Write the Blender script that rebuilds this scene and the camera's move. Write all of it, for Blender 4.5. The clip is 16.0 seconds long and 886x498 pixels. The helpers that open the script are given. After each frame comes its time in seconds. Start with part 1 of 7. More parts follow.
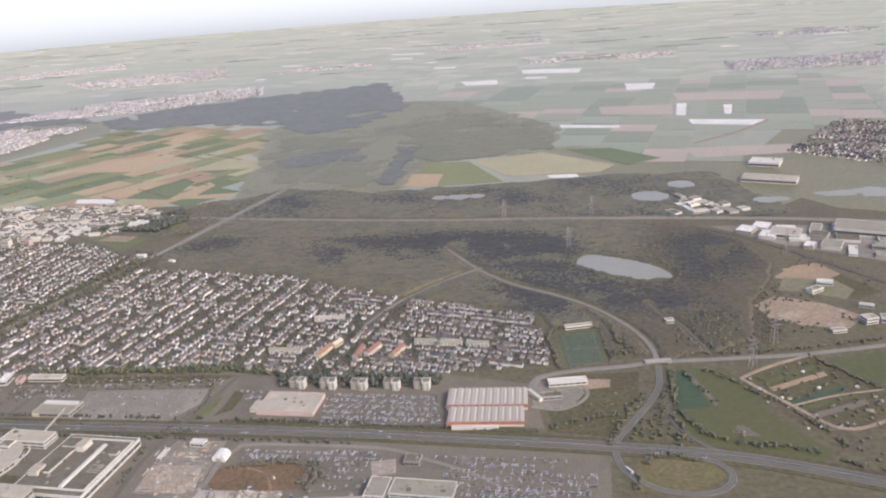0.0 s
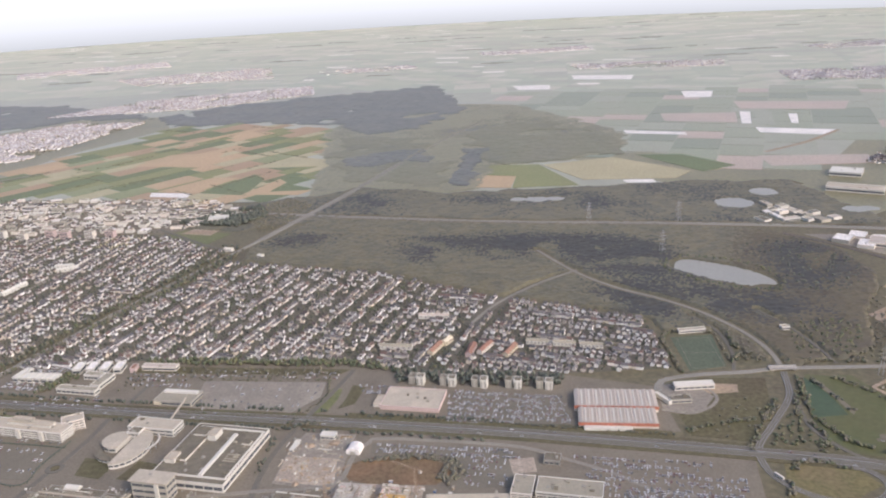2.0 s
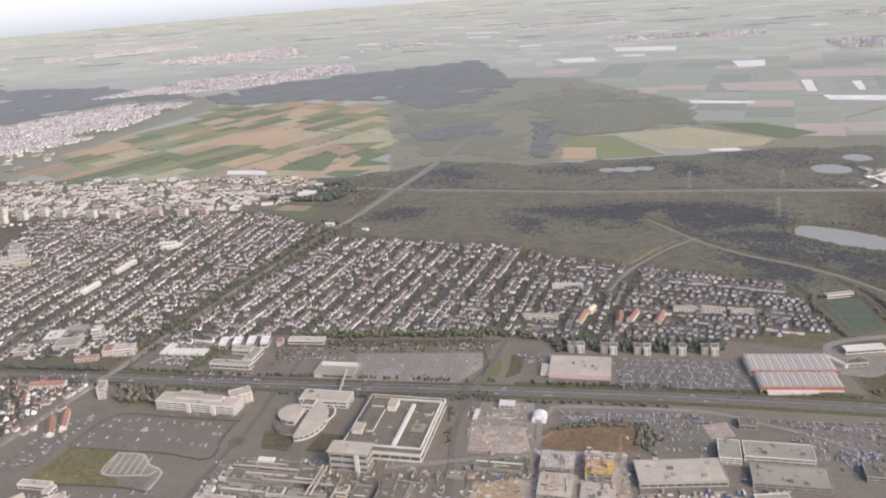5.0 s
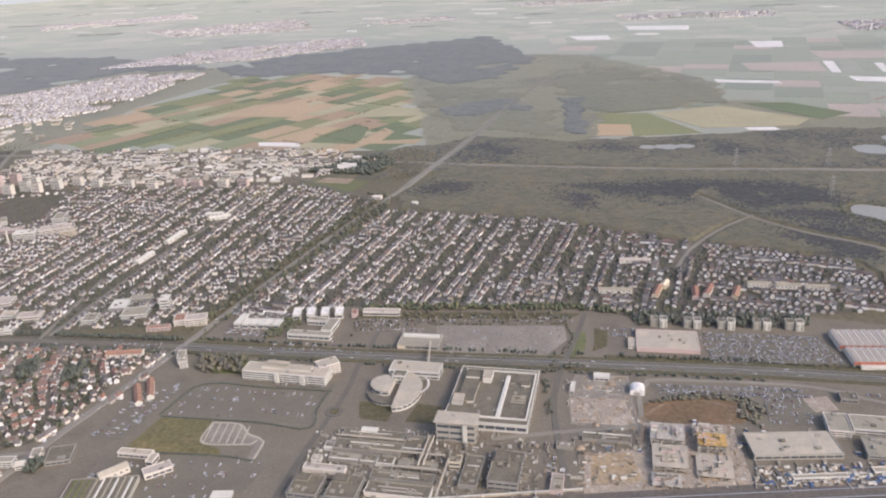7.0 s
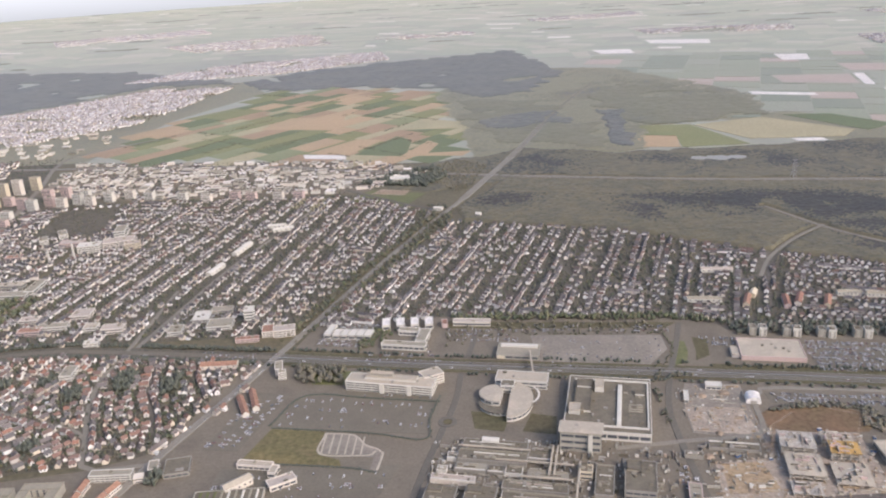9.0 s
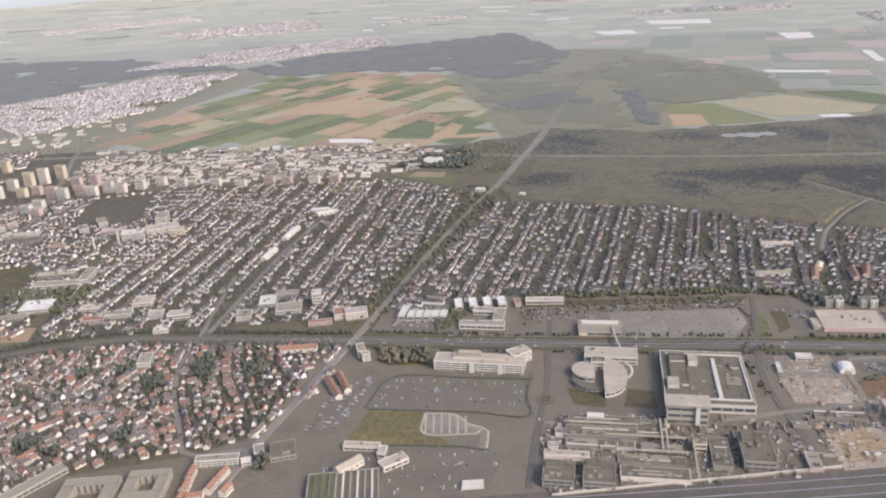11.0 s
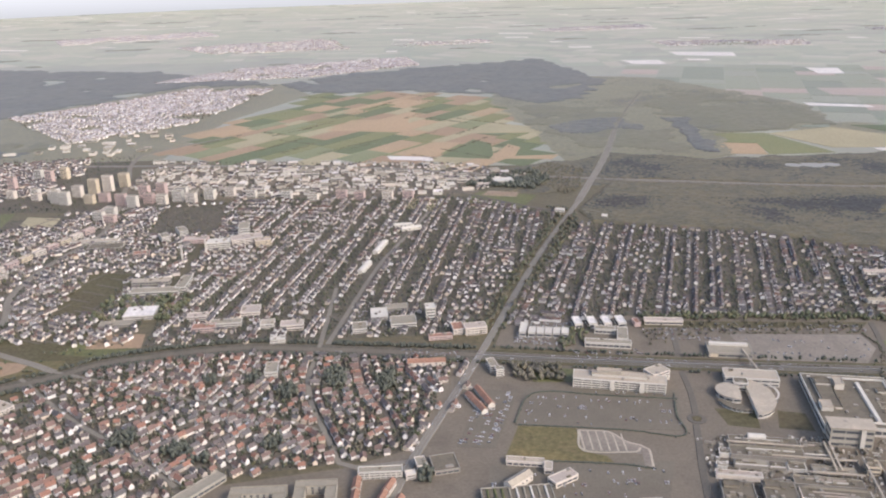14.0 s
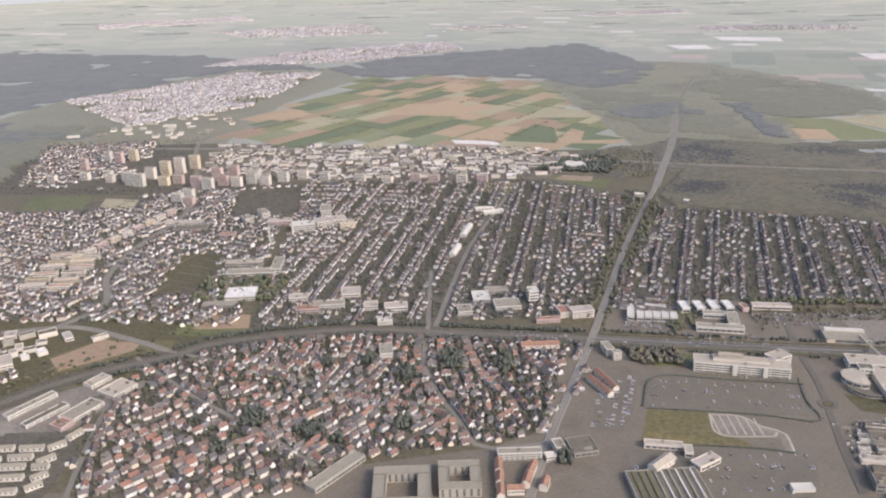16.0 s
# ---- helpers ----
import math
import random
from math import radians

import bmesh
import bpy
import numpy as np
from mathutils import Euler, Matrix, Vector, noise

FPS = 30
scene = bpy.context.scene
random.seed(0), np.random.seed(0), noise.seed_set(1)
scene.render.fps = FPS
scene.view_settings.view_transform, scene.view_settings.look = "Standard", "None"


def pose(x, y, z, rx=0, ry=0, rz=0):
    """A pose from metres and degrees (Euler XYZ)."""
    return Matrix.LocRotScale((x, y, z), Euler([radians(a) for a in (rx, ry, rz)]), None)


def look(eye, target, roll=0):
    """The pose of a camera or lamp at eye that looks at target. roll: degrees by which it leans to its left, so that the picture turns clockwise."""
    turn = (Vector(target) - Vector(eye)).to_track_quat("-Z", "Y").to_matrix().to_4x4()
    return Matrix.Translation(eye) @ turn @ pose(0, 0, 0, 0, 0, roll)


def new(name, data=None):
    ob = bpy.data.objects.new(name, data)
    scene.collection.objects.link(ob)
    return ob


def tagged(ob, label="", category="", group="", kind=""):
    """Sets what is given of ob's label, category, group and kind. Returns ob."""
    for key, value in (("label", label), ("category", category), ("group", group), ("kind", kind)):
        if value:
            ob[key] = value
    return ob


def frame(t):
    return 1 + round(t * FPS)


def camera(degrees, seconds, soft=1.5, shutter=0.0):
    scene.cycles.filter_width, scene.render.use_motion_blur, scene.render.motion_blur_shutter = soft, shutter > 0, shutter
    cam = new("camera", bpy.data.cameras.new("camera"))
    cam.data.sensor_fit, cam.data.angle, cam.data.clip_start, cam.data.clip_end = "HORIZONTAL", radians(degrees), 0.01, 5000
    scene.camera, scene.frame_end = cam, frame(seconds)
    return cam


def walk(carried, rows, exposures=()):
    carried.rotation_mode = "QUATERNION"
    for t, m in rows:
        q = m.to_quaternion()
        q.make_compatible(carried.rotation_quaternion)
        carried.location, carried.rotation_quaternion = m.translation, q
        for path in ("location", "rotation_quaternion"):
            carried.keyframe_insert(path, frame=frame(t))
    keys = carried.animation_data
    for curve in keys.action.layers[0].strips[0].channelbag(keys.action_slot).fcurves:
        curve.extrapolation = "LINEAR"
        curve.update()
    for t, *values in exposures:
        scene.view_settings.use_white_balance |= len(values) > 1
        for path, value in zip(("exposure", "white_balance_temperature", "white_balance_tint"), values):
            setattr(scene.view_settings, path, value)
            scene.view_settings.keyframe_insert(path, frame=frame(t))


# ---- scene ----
# A flight past a town, its works and the fields behind it, modelled at half size.
cam = camera(56.76, 16.0, soft=2.1)


def aim(x, y, z, yaw, pitch, roll):
    return pose(x, y, z, 90 + pitch, 0, yaw) @ pose(0, 0, 0, 0, 0, roll)


ROWS = [
    (0, 273.4, 3.0, 258.1, 2.81, -18.79, -4.16),
    (0.5, 255.8, 2.7, 257.6, 3.12, -18.52, -4.50),
    (1, 238.3, 2.3, 257.1, 3.61, -17.66, -4.66),
    (1.5, 220.8, 2.0, 256.6, 4.00, -17.54, -3.78),
    (2, 203.4, 1.7, 256.1, 4.13, -18.32, -3.11),
    (2.5, 186.1, 1.4, 255.6, 4.22, -18.45, -2.08),
    (3, 168.9, 1.2, 255.1, 4.59, -18.10, -3.02),
    (3.5, 151.7, 1.0, 254.6, 5.24, -18.07, -2.46),
    (4, 134.5, 0.8, 254.1, 5.31, -18.29, -3.85),
    (6.3, 56.7, 0.1, 251.7, 3.38, -21.61, -3.37),
    (6.5, 49.9, 0.1, 251.5, 3.34, -21.71, -3.14),
    (7, 33.2, 0.0, 251.0, 3.17, -21.30, -2.99),
    (7.5, 16.6, 0.0, 250.5, 3.14, -20.30, -2.95),
    (8, 0.0, 0.0, 250.0, 3.06, -20.12, -2.93),
    (8.5, -16.5, 0.0, 249.5, 3.06, -20.07, -3.04),
    (9, -33.0, 0.0, 249.0, 2.80, -20.24, -3.12),
    (9.5, -49.3, 0.1, 248.5, 2.53, -20.72, -3.42),
    (9.7, -55.9, 0.1, 248.3, 2.30, -20.99, -3.41),
    (11.8, -123.8, 0.7, 246.1, 0.46, -21.32, -3.15),
    (12, -130.2, 0.8, 245.9, 0.17, -21.18, -2.85),
    (12.5, -146.2, 1.0, 245.4, -0.22, -21.01, -2.63),
    (13, -162.1, 1.2, 244.9, -0.59, -20.68, -1.93),
    (13.5, -177.9, 1.4, 244.4, -0.32, -20.25, -1.55),
    (14, -193.7, 1.7, 243.9, -0.11, -19.63, -1.43),
    (14.5, -209.4, 2.0, 243.4, 0.05, -18.87, -1.55),
    (15, -225.0, 2.3, 242.9, 0.59, -19.00, -1.51),
    (15.5, -240.6, 2.7, 242.4, 0.95, -19.70, -1.58),
    (16, -256.1, 3.0, 241.9, 1.08, -20.54, -1.40),
]
walk(cam, [(r[0], aim(*r[1:])) for r in ROWS], [(0, 0.0, 6080, 16), (16, 0.0, 6150, 16)])

# ---- sky, sun ----
SUN_TO = Vector((0.66, -0.58, 0.62)).normalized()
world = bpy.data.worlds.new("sky")
scene.world = world
world.use_nodes = True
wn = world.node_tree
sky = wn.nodes.new("ShaderNodeTexSky")
sky.sky_type = "NISHITA"
sky.sun_disc = False
sky.sun_elevation = math.asin(SUN_TO.z)
sky.sun_rotation = math.atan2(SUN_TO.x, SUN_TO.y)
sky.air_density, sky.dust_density, sky.ozone_density = 0.9, 3.6, 1.0
wn.nodes["Background"].inputs["Strength"].default_value = 0.245
wn.links.new(sky.outputs[0], wn.nodes["Background"].inputs["Color"])
sun = new("sun", bpy.data.lights.new("sun", "SUN"))
sun.data.energy, sun.data.angle, sun.data.color = 1.25, radians(10), (1.0, 0.95, 0.89)
sun.matrix_world = look(SUN_TO * 100, (0, 0, 0))


# ---- materials ----
def nodes_of(name):
    m = bpy.data.materials.new(name)
    m.use_nodes = True
    nt = m.node_tree
    return m, nt, nt.nodes["Principled BSDF"]


def ramp(nt, cols, constant):
    r = nt.nodes.new("ShaderNodeValToRGB")
    r.color_ramp.interpolation = "CONSTANT" if constant else "LINEAR"
    while len(r.color_ramp.elements) < len(cols):
        r.color_ramp.elements.new(0.5)
    for i, c in enumerate(cols):
        e = r.color_ramp.elements[i]
        e.position = i / len(cols) if constant else i / max(1, len(cols) - 1)
        e.color = (*c, 1)
    return r


def surface(name, cols, big=0.02, fine=1.0, rough=0.8, bump=0.3, spec=0.3, metal=0.0, pick=False, stain=0.35, detail=6.0, sheen=0.0, tint=(0.98, 0.98, 0.92)):
    """A weathered surface: colours mixed by a broad noise (or picked per piece), with a fine grain and slight relief."""
    m, nt, b = nodes_of(name)
    new_node, link = nt.nodes.new, nt.links.new
    tc = new_node("ShaderNodeTexCoord")
    n1, n2 = new_node("ShaderNodeTexNoise"), new_node("ShaderNodeTexNoise")
    for n, s in ((n1, big), (n2, fine)):
        n.inputs["Scale"].default_value, n.inputs["Detail"].default_value = s, detail
        n.inputs["Roughness"].default_value = 0.6
        link(tc.outputs["Object"], n.inputs["Vector"])
    r = ramp(nt, cols, pick)
    if pick:
        oi, ge, add, fr = new_node("ShaderNodeObjectInfo"), new_node("ShaderNodeNewGeometry"), new_node("ShaderNodeMath"), new_node("ShaderNodeMath")
        fr.operation = "FRACT"
        link(oi.outputs["Random"], add.inputs[0])
        link(ge.outputs["Random Per Island"], add.inputs[1])
        link(add.outputs[0], fr.inputs[0])
        link(fr.outputs[0], r.inputs[0])
    else:
        st = new_node("ShaderNodeMapRange")
        st.inputs["From Min"].default_value, st.inputs["From Max"].default_value = 0.3, 0.7
        link(n1.outputs[0], st.inputs[0])
        link(st.outputs[0], r.inputs[0])
    mr = new_node("ShaderNodeMapRange")
    mr.inputs["From Min"].default_value, mr.inputs["From Max"].default_value = 0.25, 0.75
    mr.inputs["To Min"].default_value, mr.inputs["To Max"].default_value = 1 - stain, 1 + stain
    link(n2.outputs[0], mr.inputs[0])
    mul = new_node("ShaderNodeVectorMath")
    mul.operation = "SCALE"
    link(r.outputs[0], mul.inputs[0])
    link(mr.outputs[0], mul.inputs["Scale"])
    link(mul.outputs[0], b.inputs["Base Color"])
    b.inputs["Roughness"].default_value, b.inputs["Metallic"].default_value = rough, metal
    b.inputs["Specular IOR Level"].default_value = spec
    # Sheen stands in for haze: it pales land seen at a low angle.
    b.inputs["Sheen Weight"].default_value, b.inputs["Sheen Roughness"].default_value = sheen, 0.6
    b.inputs["Sheen Tint"].default_value = (*tint, 1.0)
    if bump:
        bu = new_node("ShaderNodeBump")
        bu.inputs["Strength"].default_value, bu.inputs["Distance"].default_value = bump, 0.15
        link(n2.outputs[0], bu.inputs["Height"])
        link(bu.outputs[0], b.inputs["Normal"])
    return m


# Gloss and sheen that pale the far fields, standing in for haze.
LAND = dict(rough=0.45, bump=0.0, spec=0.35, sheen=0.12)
NEAR = dict(rough=0.75, bump=0.0, spec=0.2)
FIELD = dict(rough=0.6, bump=0.0, spec=0.14, sheen=0.04, stain=0.22)
MEADOW = surface("meadow", [(0.112, 0.098, 0.056), (0.138, 0.116, 0.064), (0.120, 0.098, 0.058)], 0.012, 0.25, rough=0.6, bump=0.0, spec=0.2, sheen=0.02)
# Far meadow with haze put into its base colours, paler than the near one.
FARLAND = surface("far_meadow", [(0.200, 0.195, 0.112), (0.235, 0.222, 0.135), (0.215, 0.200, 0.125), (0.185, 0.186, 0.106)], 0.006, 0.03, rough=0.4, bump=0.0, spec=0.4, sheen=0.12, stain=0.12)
# Copse colour lightened to carry distance haze; nearer woods are darker.
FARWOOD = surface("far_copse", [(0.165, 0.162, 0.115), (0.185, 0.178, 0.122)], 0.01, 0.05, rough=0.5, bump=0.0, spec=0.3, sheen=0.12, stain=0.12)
HEATH = surface("heath", [(0.0963, 0.0877, 0.0454), (0.122, 0.105, 0.0552), (0.107, 0.0869, 0.0514)], 0.02, 0.35, **NEAR)
ROUGHLAND = surface("rough_pasture", [(0.164, 0.141, 0.0639), (0.186, 0.158, 0.0693), (0.15, 0.132, 0.062)], 0.012, 0.2, rough=0.42, bump=0.0, spec=0.35, sheen=0.04)
GARDEN = surface("garden_soil", [(0.0868, 0.0889, 0.0542), (0.139, 0.121, 0.0906), (0.113, 0.0986, 0.0708)], 0.06, 0.5, **NEAR)
LAWN = surface("lawn", [(0.115, 0.125, 0.045), (0.145, 0.145, 0.055), (0.13, 0.125, 0.06)], 0.03, 0.3, rough=0.6, bump=0.0, spec=0.3)
RYE = surface("rye_grass", [(0.0963, 0.103, 0.0387), (0.111, 0.107, 0.0426), (0.101, 0.098, 0.0426)], 0.03, 0.25, rough=0.6, bump=0.0, spec=0.3, stain=0.15)
CLOVER = surface("dark_clover", [(0.062, 0.088, 0.048), (0.072, 0.095, 0.05)], 0.03, 0.25, rough=0.6, bump=0.0, spec=0.3, stain=0.15)
PITCH = surface("pitch_turf", [(0.10, 0.115, 0.075), (0.112, 0.125, 0.08)], 0.05, 0.5, **NEAR)
DRY = surface("dry_grass", [(0.22, 0.17, 0.075), (0.15, 0.13, 0.06), (0.20, 0.15, 0.08)], 0.03, 0.4, **NEAR)
RUST = surface("rusty_grass", [(0.215, 0.135, 0.075), (0.17, 0.115, 0.065), (0.19, 0.14, 0.07)], 0.05, 0.4, rough=0.7, bump=0.0, spec=0.2)
SAND = surface("sand", [(0.378, 0.279, 0.18), (0.297, 0.225, 0.153), (0.432, 0.342, 0.252)], 0.04, 0.4, **NEAR)
OCHRESAND = surface("yellow_sand", [(0.38, 0.28, 0.165), (0.32, 0.24, 0.15)], 0.04, 0.4, **NEAR)
DIRT = surface("tracked_dirt", [(0.28, 0.235, 0.18), (0.39, 0.315, 0.235), (0.31, 0.255, 0.195), (0.44, 0.36, 0.27), (0.27, 0.225, 0.17)], 0.07, 0.7, stain=0.3, **NEAR)
SOIL = surface("bare_soil", [(0.36, 0.25, 0.15), (0.30, 0.21, 0.13)], 0.01, 0.3, **FIELD)
TAN = surface("tilled_earth", [(0.430, 0.305, 0.175), (0.375, 0.272, 0.160)], 0.01, 0.3, **FIELD)
STRAW = surface("stubble", [(0.40, 0.34, 0.20), (0.33, 0.29, 0.17)], 0.01, 0.3, **FIELD)
GREEN = surface("young_crop", [(0.190, 0.196, 0.085), (0.222, 0.214, 0.095)], 0.01, 0.3, **FIELD)
DEEPGREEN = surface("winter_crop", [(0.130, 0.154, 0.072), (0.152, 0.168, 0.080)], 0.01, 0.3, **FIELD)
PALEGREEN = surface("pasture", [(0.24, 0.245, 0.13), (0.21, 0.225, 0.11)], 0.01, 0.3, **FIELD)
# Far copies of the field colours, greyed and blued for haze.
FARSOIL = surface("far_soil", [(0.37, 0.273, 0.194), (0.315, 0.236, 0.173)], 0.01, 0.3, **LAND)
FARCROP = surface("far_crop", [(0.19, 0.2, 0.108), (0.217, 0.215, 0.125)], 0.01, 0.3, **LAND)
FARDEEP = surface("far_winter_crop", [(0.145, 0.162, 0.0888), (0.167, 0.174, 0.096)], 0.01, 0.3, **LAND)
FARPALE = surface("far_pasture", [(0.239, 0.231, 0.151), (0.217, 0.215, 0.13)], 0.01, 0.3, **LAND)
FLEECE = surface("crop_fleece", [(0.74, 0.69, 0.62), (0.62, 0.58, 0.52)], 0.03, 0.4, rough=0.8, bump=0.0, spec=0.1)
# Pale, low-contrast field colours with the haze of distance mixed in.
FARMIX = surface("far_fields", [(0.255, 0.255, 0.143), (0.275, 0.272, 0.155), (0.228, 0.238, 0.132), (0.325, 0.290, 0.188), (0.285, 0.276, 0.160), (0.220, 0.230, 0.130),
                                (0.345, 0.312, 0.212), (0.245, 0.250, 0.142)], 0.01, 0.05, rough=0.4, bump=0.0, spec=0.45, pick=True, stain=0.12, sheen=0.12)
ASPHALT = surface("asphalt", [(0.156, 0.135, 0.0992), (0.191, 0.167, 0.123)], 0.05, 0.8, rough=0.75, bump=0.0, spec=0.2, stain=0.15)
OLDROAD = surface("worn_road", [(0.213, 0.19, 0.147), (0.255, 0.228, 0.177)], 0.05, 0.8, rough=0.75, bump=0.0, spec=0.3, stain=0.15)
LANE = surface("worn_lane", [(0.15, 0.13, 0.102), (0.18, 0.158, 0.126)], 0.05, 0.6, rough=0.8, bump=0.0, spec=0.2, stain=0.25)
MIDROAD = surface("grey_road", [(0.136, 0.12, 0.0928), (0.158, 0.141, 0.108)], 0.05, 0.8, rough=0.75, bump=0.0, spec=0.25, stain=0.15)
YARD = surface("concrete_yard", [(0.156, 0.131, 0.097), (0.198, 0.168, 0.123), (0.172, 0.144, 0.105)], 0.03, 0.6, rough=0.8, bump=0.0, spec=0.2, stain=0.2)
PALEYARD = surface("gravel_yard", [(0.273, 0.233, 0.18), (0.224, 0.194, 0.152), (0.306, 0.265, 0.204)], 0.03, 0.5, rough=0.8, bump=0.0, stain=0.25)
BALLAST = surface("ballast", [(0.15, 0.123, 0.0955), (0.12, 0.103, 0.0864)], 0.05, 0.6, rough=0.9, bump=0.0)
PAINT = surface("road_paint", [(0.33, 0.33, 0.319), (0.275, 0.275, 0.264)], 0.2, 1.0, bump=0.0)
# Pale base colour carries the sky's reflection and haze on the ponds.
WATER = surface("pond_water", [(0.27, 0.255, 0.205), (0.31, 0.29, 0.235)], 0.02, 0.3, rough=0.3, bump=0.0, spec=0.25, stain=0.1)
WALLS = surface("render_wall", [(0.46, 0.41, 0.34), (0.60, 0.53, 0.44), (0.78, 0.75, 0.68), (0.72, 0.68, 0.60), (0.66, 0.63, 0.58), (0.80, 0.78, 0.72), (0.66, 0.57, 0.44), (0.76, 0.73, 0.67),
                                (0.54, 0.49, 0.43), (0.74, 0.68, 0.58)], 0.05, 1.2, rough=0.85, bump=0.1, pick=True, stain=0.08)
ROOFS = surface("roof_tiles", [(0.125, 0.096, 0.084), (0.110, 0.101, 0.097), (0.150, 0.136, 0.128), (0.165, 0.112, 0.090), (0.105, 0.100, 0.100), (0.122, 0.105, 0.096),
                               (0.195, 0.176, 0.162), (0.140, 0.122, 0.113)], 0.05, 2.0, rough=0.75, bump=0.3, pick=True, stain=0.2)
REDROOFS = surface("red_tiles", [(0.225, 0.135, 0.100), (0.165, 0.116, 0.094), (0.140, 0.116, 0.104), (0.270, 0.145, 0.100), (0.122, 0.112, 0.105), (0.190, 0.128, 0.104), (0.170, 0.146, 0.130)],
                   0.05, 2.0, rough=0.75, bump=0.3, pick=True, stain=0.2)
# Roof tiles of far villages, haze painted in as paler, bluer colours.
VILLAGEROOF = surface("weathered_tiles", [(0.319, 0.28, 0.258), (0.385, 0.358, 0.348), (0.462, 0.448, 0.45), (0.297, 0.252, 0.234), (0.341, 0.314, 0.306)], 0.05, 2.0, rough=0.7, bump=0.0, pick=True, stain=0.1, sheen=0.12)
BLUE = surface("blue_steel", [(0.08, 0.13, 0.24), (0.10, 0.15, 0.26)], 0.3, 1.5, rough=0.5, bump=0.0)
WHITE = surface("white_render", [(0.617, 0.58, 0.489), (0.551, 0.516, 0.435)], 0.08, 0.8, bump=0.05, stain=0.08)
DIMWALL = surface("sooty_panel", [(0.324, 0.295, 0.239), (0.264, 0.242, 0.201)], 0.08, 0.8, bump=0.05, stain=0.15)
CREAM = surface("cream_render", [(0.68, 0.61, 0.50), (0.60, 0.54, 0.45)], 0.08, 0.8, bump=0.05, stain=0.1)
OCHRE = surface("ochre_render", [(0.62, 0.53, 0.37), (0.56, 0.48, 0.345)], 0.08, 0.8, bump=0.05, stain=0.1)
PINK = surface("pink_render", [(0.55, 0.42, 0.36), (0.50, 0.385, 0.335)], 0.08, 0.8, bump=0.05, stain=0.1)
GREYWALL = surface("grey_panel", [(0.407, 0.373, 0.3), (0.35, 0.323, 0.261)], 0.08, 0.8, bump=0.05, stain=0.1)
PALEROOF = surface("pale_roof_gravel", [(0.469, 0.403, 0.304), (0.404, 0.351, 0.267), (0.525, 0.446, 0.333)], 0.06, 0.8, bump=0.1, stain=0.12)
GREYROOF = surface("grey_roof_felt", [(0.144, 0.122, 0.0854), (0.18, 0.155, 0.109), (0.124, 0.105, 0.0748)], 0.06, 0.7, bump=0.1, stain=0.2)
MIDROOF = surface("light_grey_roof", [(0.327, 0.289, 0.213), (0.275, 0.244, 0.181)], 0.06, 0.7, bump=0.1, stain=0.15)
ORANGETILE = surface("orange_roof", [(0.335, 0.185, 0.120), (0.27, 0.160, 0.110)], 0.06, 0.8, bump=0.1)
REDSTEEL = surface("orange_cladding", [(0.42, 0.165, 0.105), (0.38, 0.155, 0.10)], 0.06, 0.8, rough=0.5, bump=0.0)
BEIGE = surface("beige_sheet_roof", [(0.45, 0.385, 0.315), (0.40, 0.345, 0.285)], 0.06, 0.8, rough=0.7, bump=0.05, stain=0.1, spec=0.15)
FORMWORK = surface("yellow_formwork", [(0.52, 0.33, 0.11), (0.45, 0.29, 0.11)], 0.1, 1.0, bump=0.1)
CONCRETE = surface("raw_concrete", [(0.44, 0.394, 0.322), (0.36, 0.325, 0.267)], 0.08, 0.8, bump=0.1)
GLASS = surface("window_glass", [(0.085, 0.09, 0.095), (0.12, 0.125, 0.13)], 0.1, 1.0, rough=0.2, bump=0.0, spec=0.5)
STEEL = surface("galvanised_steel", [(0.42, 0.41, 0.39), (0.36, 0.35, 0.335)], 0.3, 2.0, rough=0.45, bump=0.0, metal=0.6)
CARS = surface("car_paint", [(0.70, 0.68, 0.64), (0.12, 0.12, 0.12), (0.46, 0.45, 0.43), (0.60, 0.58, 0.55), (0.66, 0.64, 0.60), (0.26, 0.26, 0.255), (0.22, 0.09, 0.08),
                            (0.52, 0.51, 0.48)], 0.3, 2.0, rough=0.5, bump=0.0, spec=0.3, pick=True, stain=0.03)
RUBBER = surface("rubber", [(0.03, 0.03, 0.03), (0.04, 0.04, 0.04)], 0.5, 3.0, bump=0.0)
BARK = surface("bark", [(0.12, 0.095, 0.07), (0.09, 0.075, 0.06)], 0.5, 3.0)
LEAF = surface("spring_leaves", [(0.115, 0.122, 0.062), (0.098, 0.108, 0.060), (0.145, 0.140, 0.068), (0.088, 0.096, 0.060), (0.135, 0.120, 0.076), (0.108, 0.118, 0.062)],
               0.05, 1.2, rough=0.6, bump=0.0, pick=True, stain=0.25)
DARKLEAF = surface("evergreen_needles", [(0.0896, 0.0963, 0.0713), (0.103, 0.109, 0.0782), (0.0806, 0.0874, 0.0667), (0.112, 0.114, 0.0805)], 0.05, 1.2, rough=0.6, bump=0.0, pick=True, stain=0.25)
TWIGS = surface("bare_twigs", [(0.159, 0.14, 0.0954), (0.14, 0.125, 0.089), (0.17, 0.151, 0.0954), (0.129, 0.117, 0.0869), (0.148, 0.138, 0.0869)], 0.05, 1.2, rough=0.6, bump=0.0, pick=True, stain=0.2)
CANOPY = surface("budding_canopy", [(0.147, 0.134, 0.077), (0.171, 0.152, 0.0836), (0.155, 0.142, 0.0748), (0.135, 0.125, 0.077)], 0.012, 0.15, stain=0.16, rough=0.5, bump=0.0, spec=0.3, sheen=0.05)
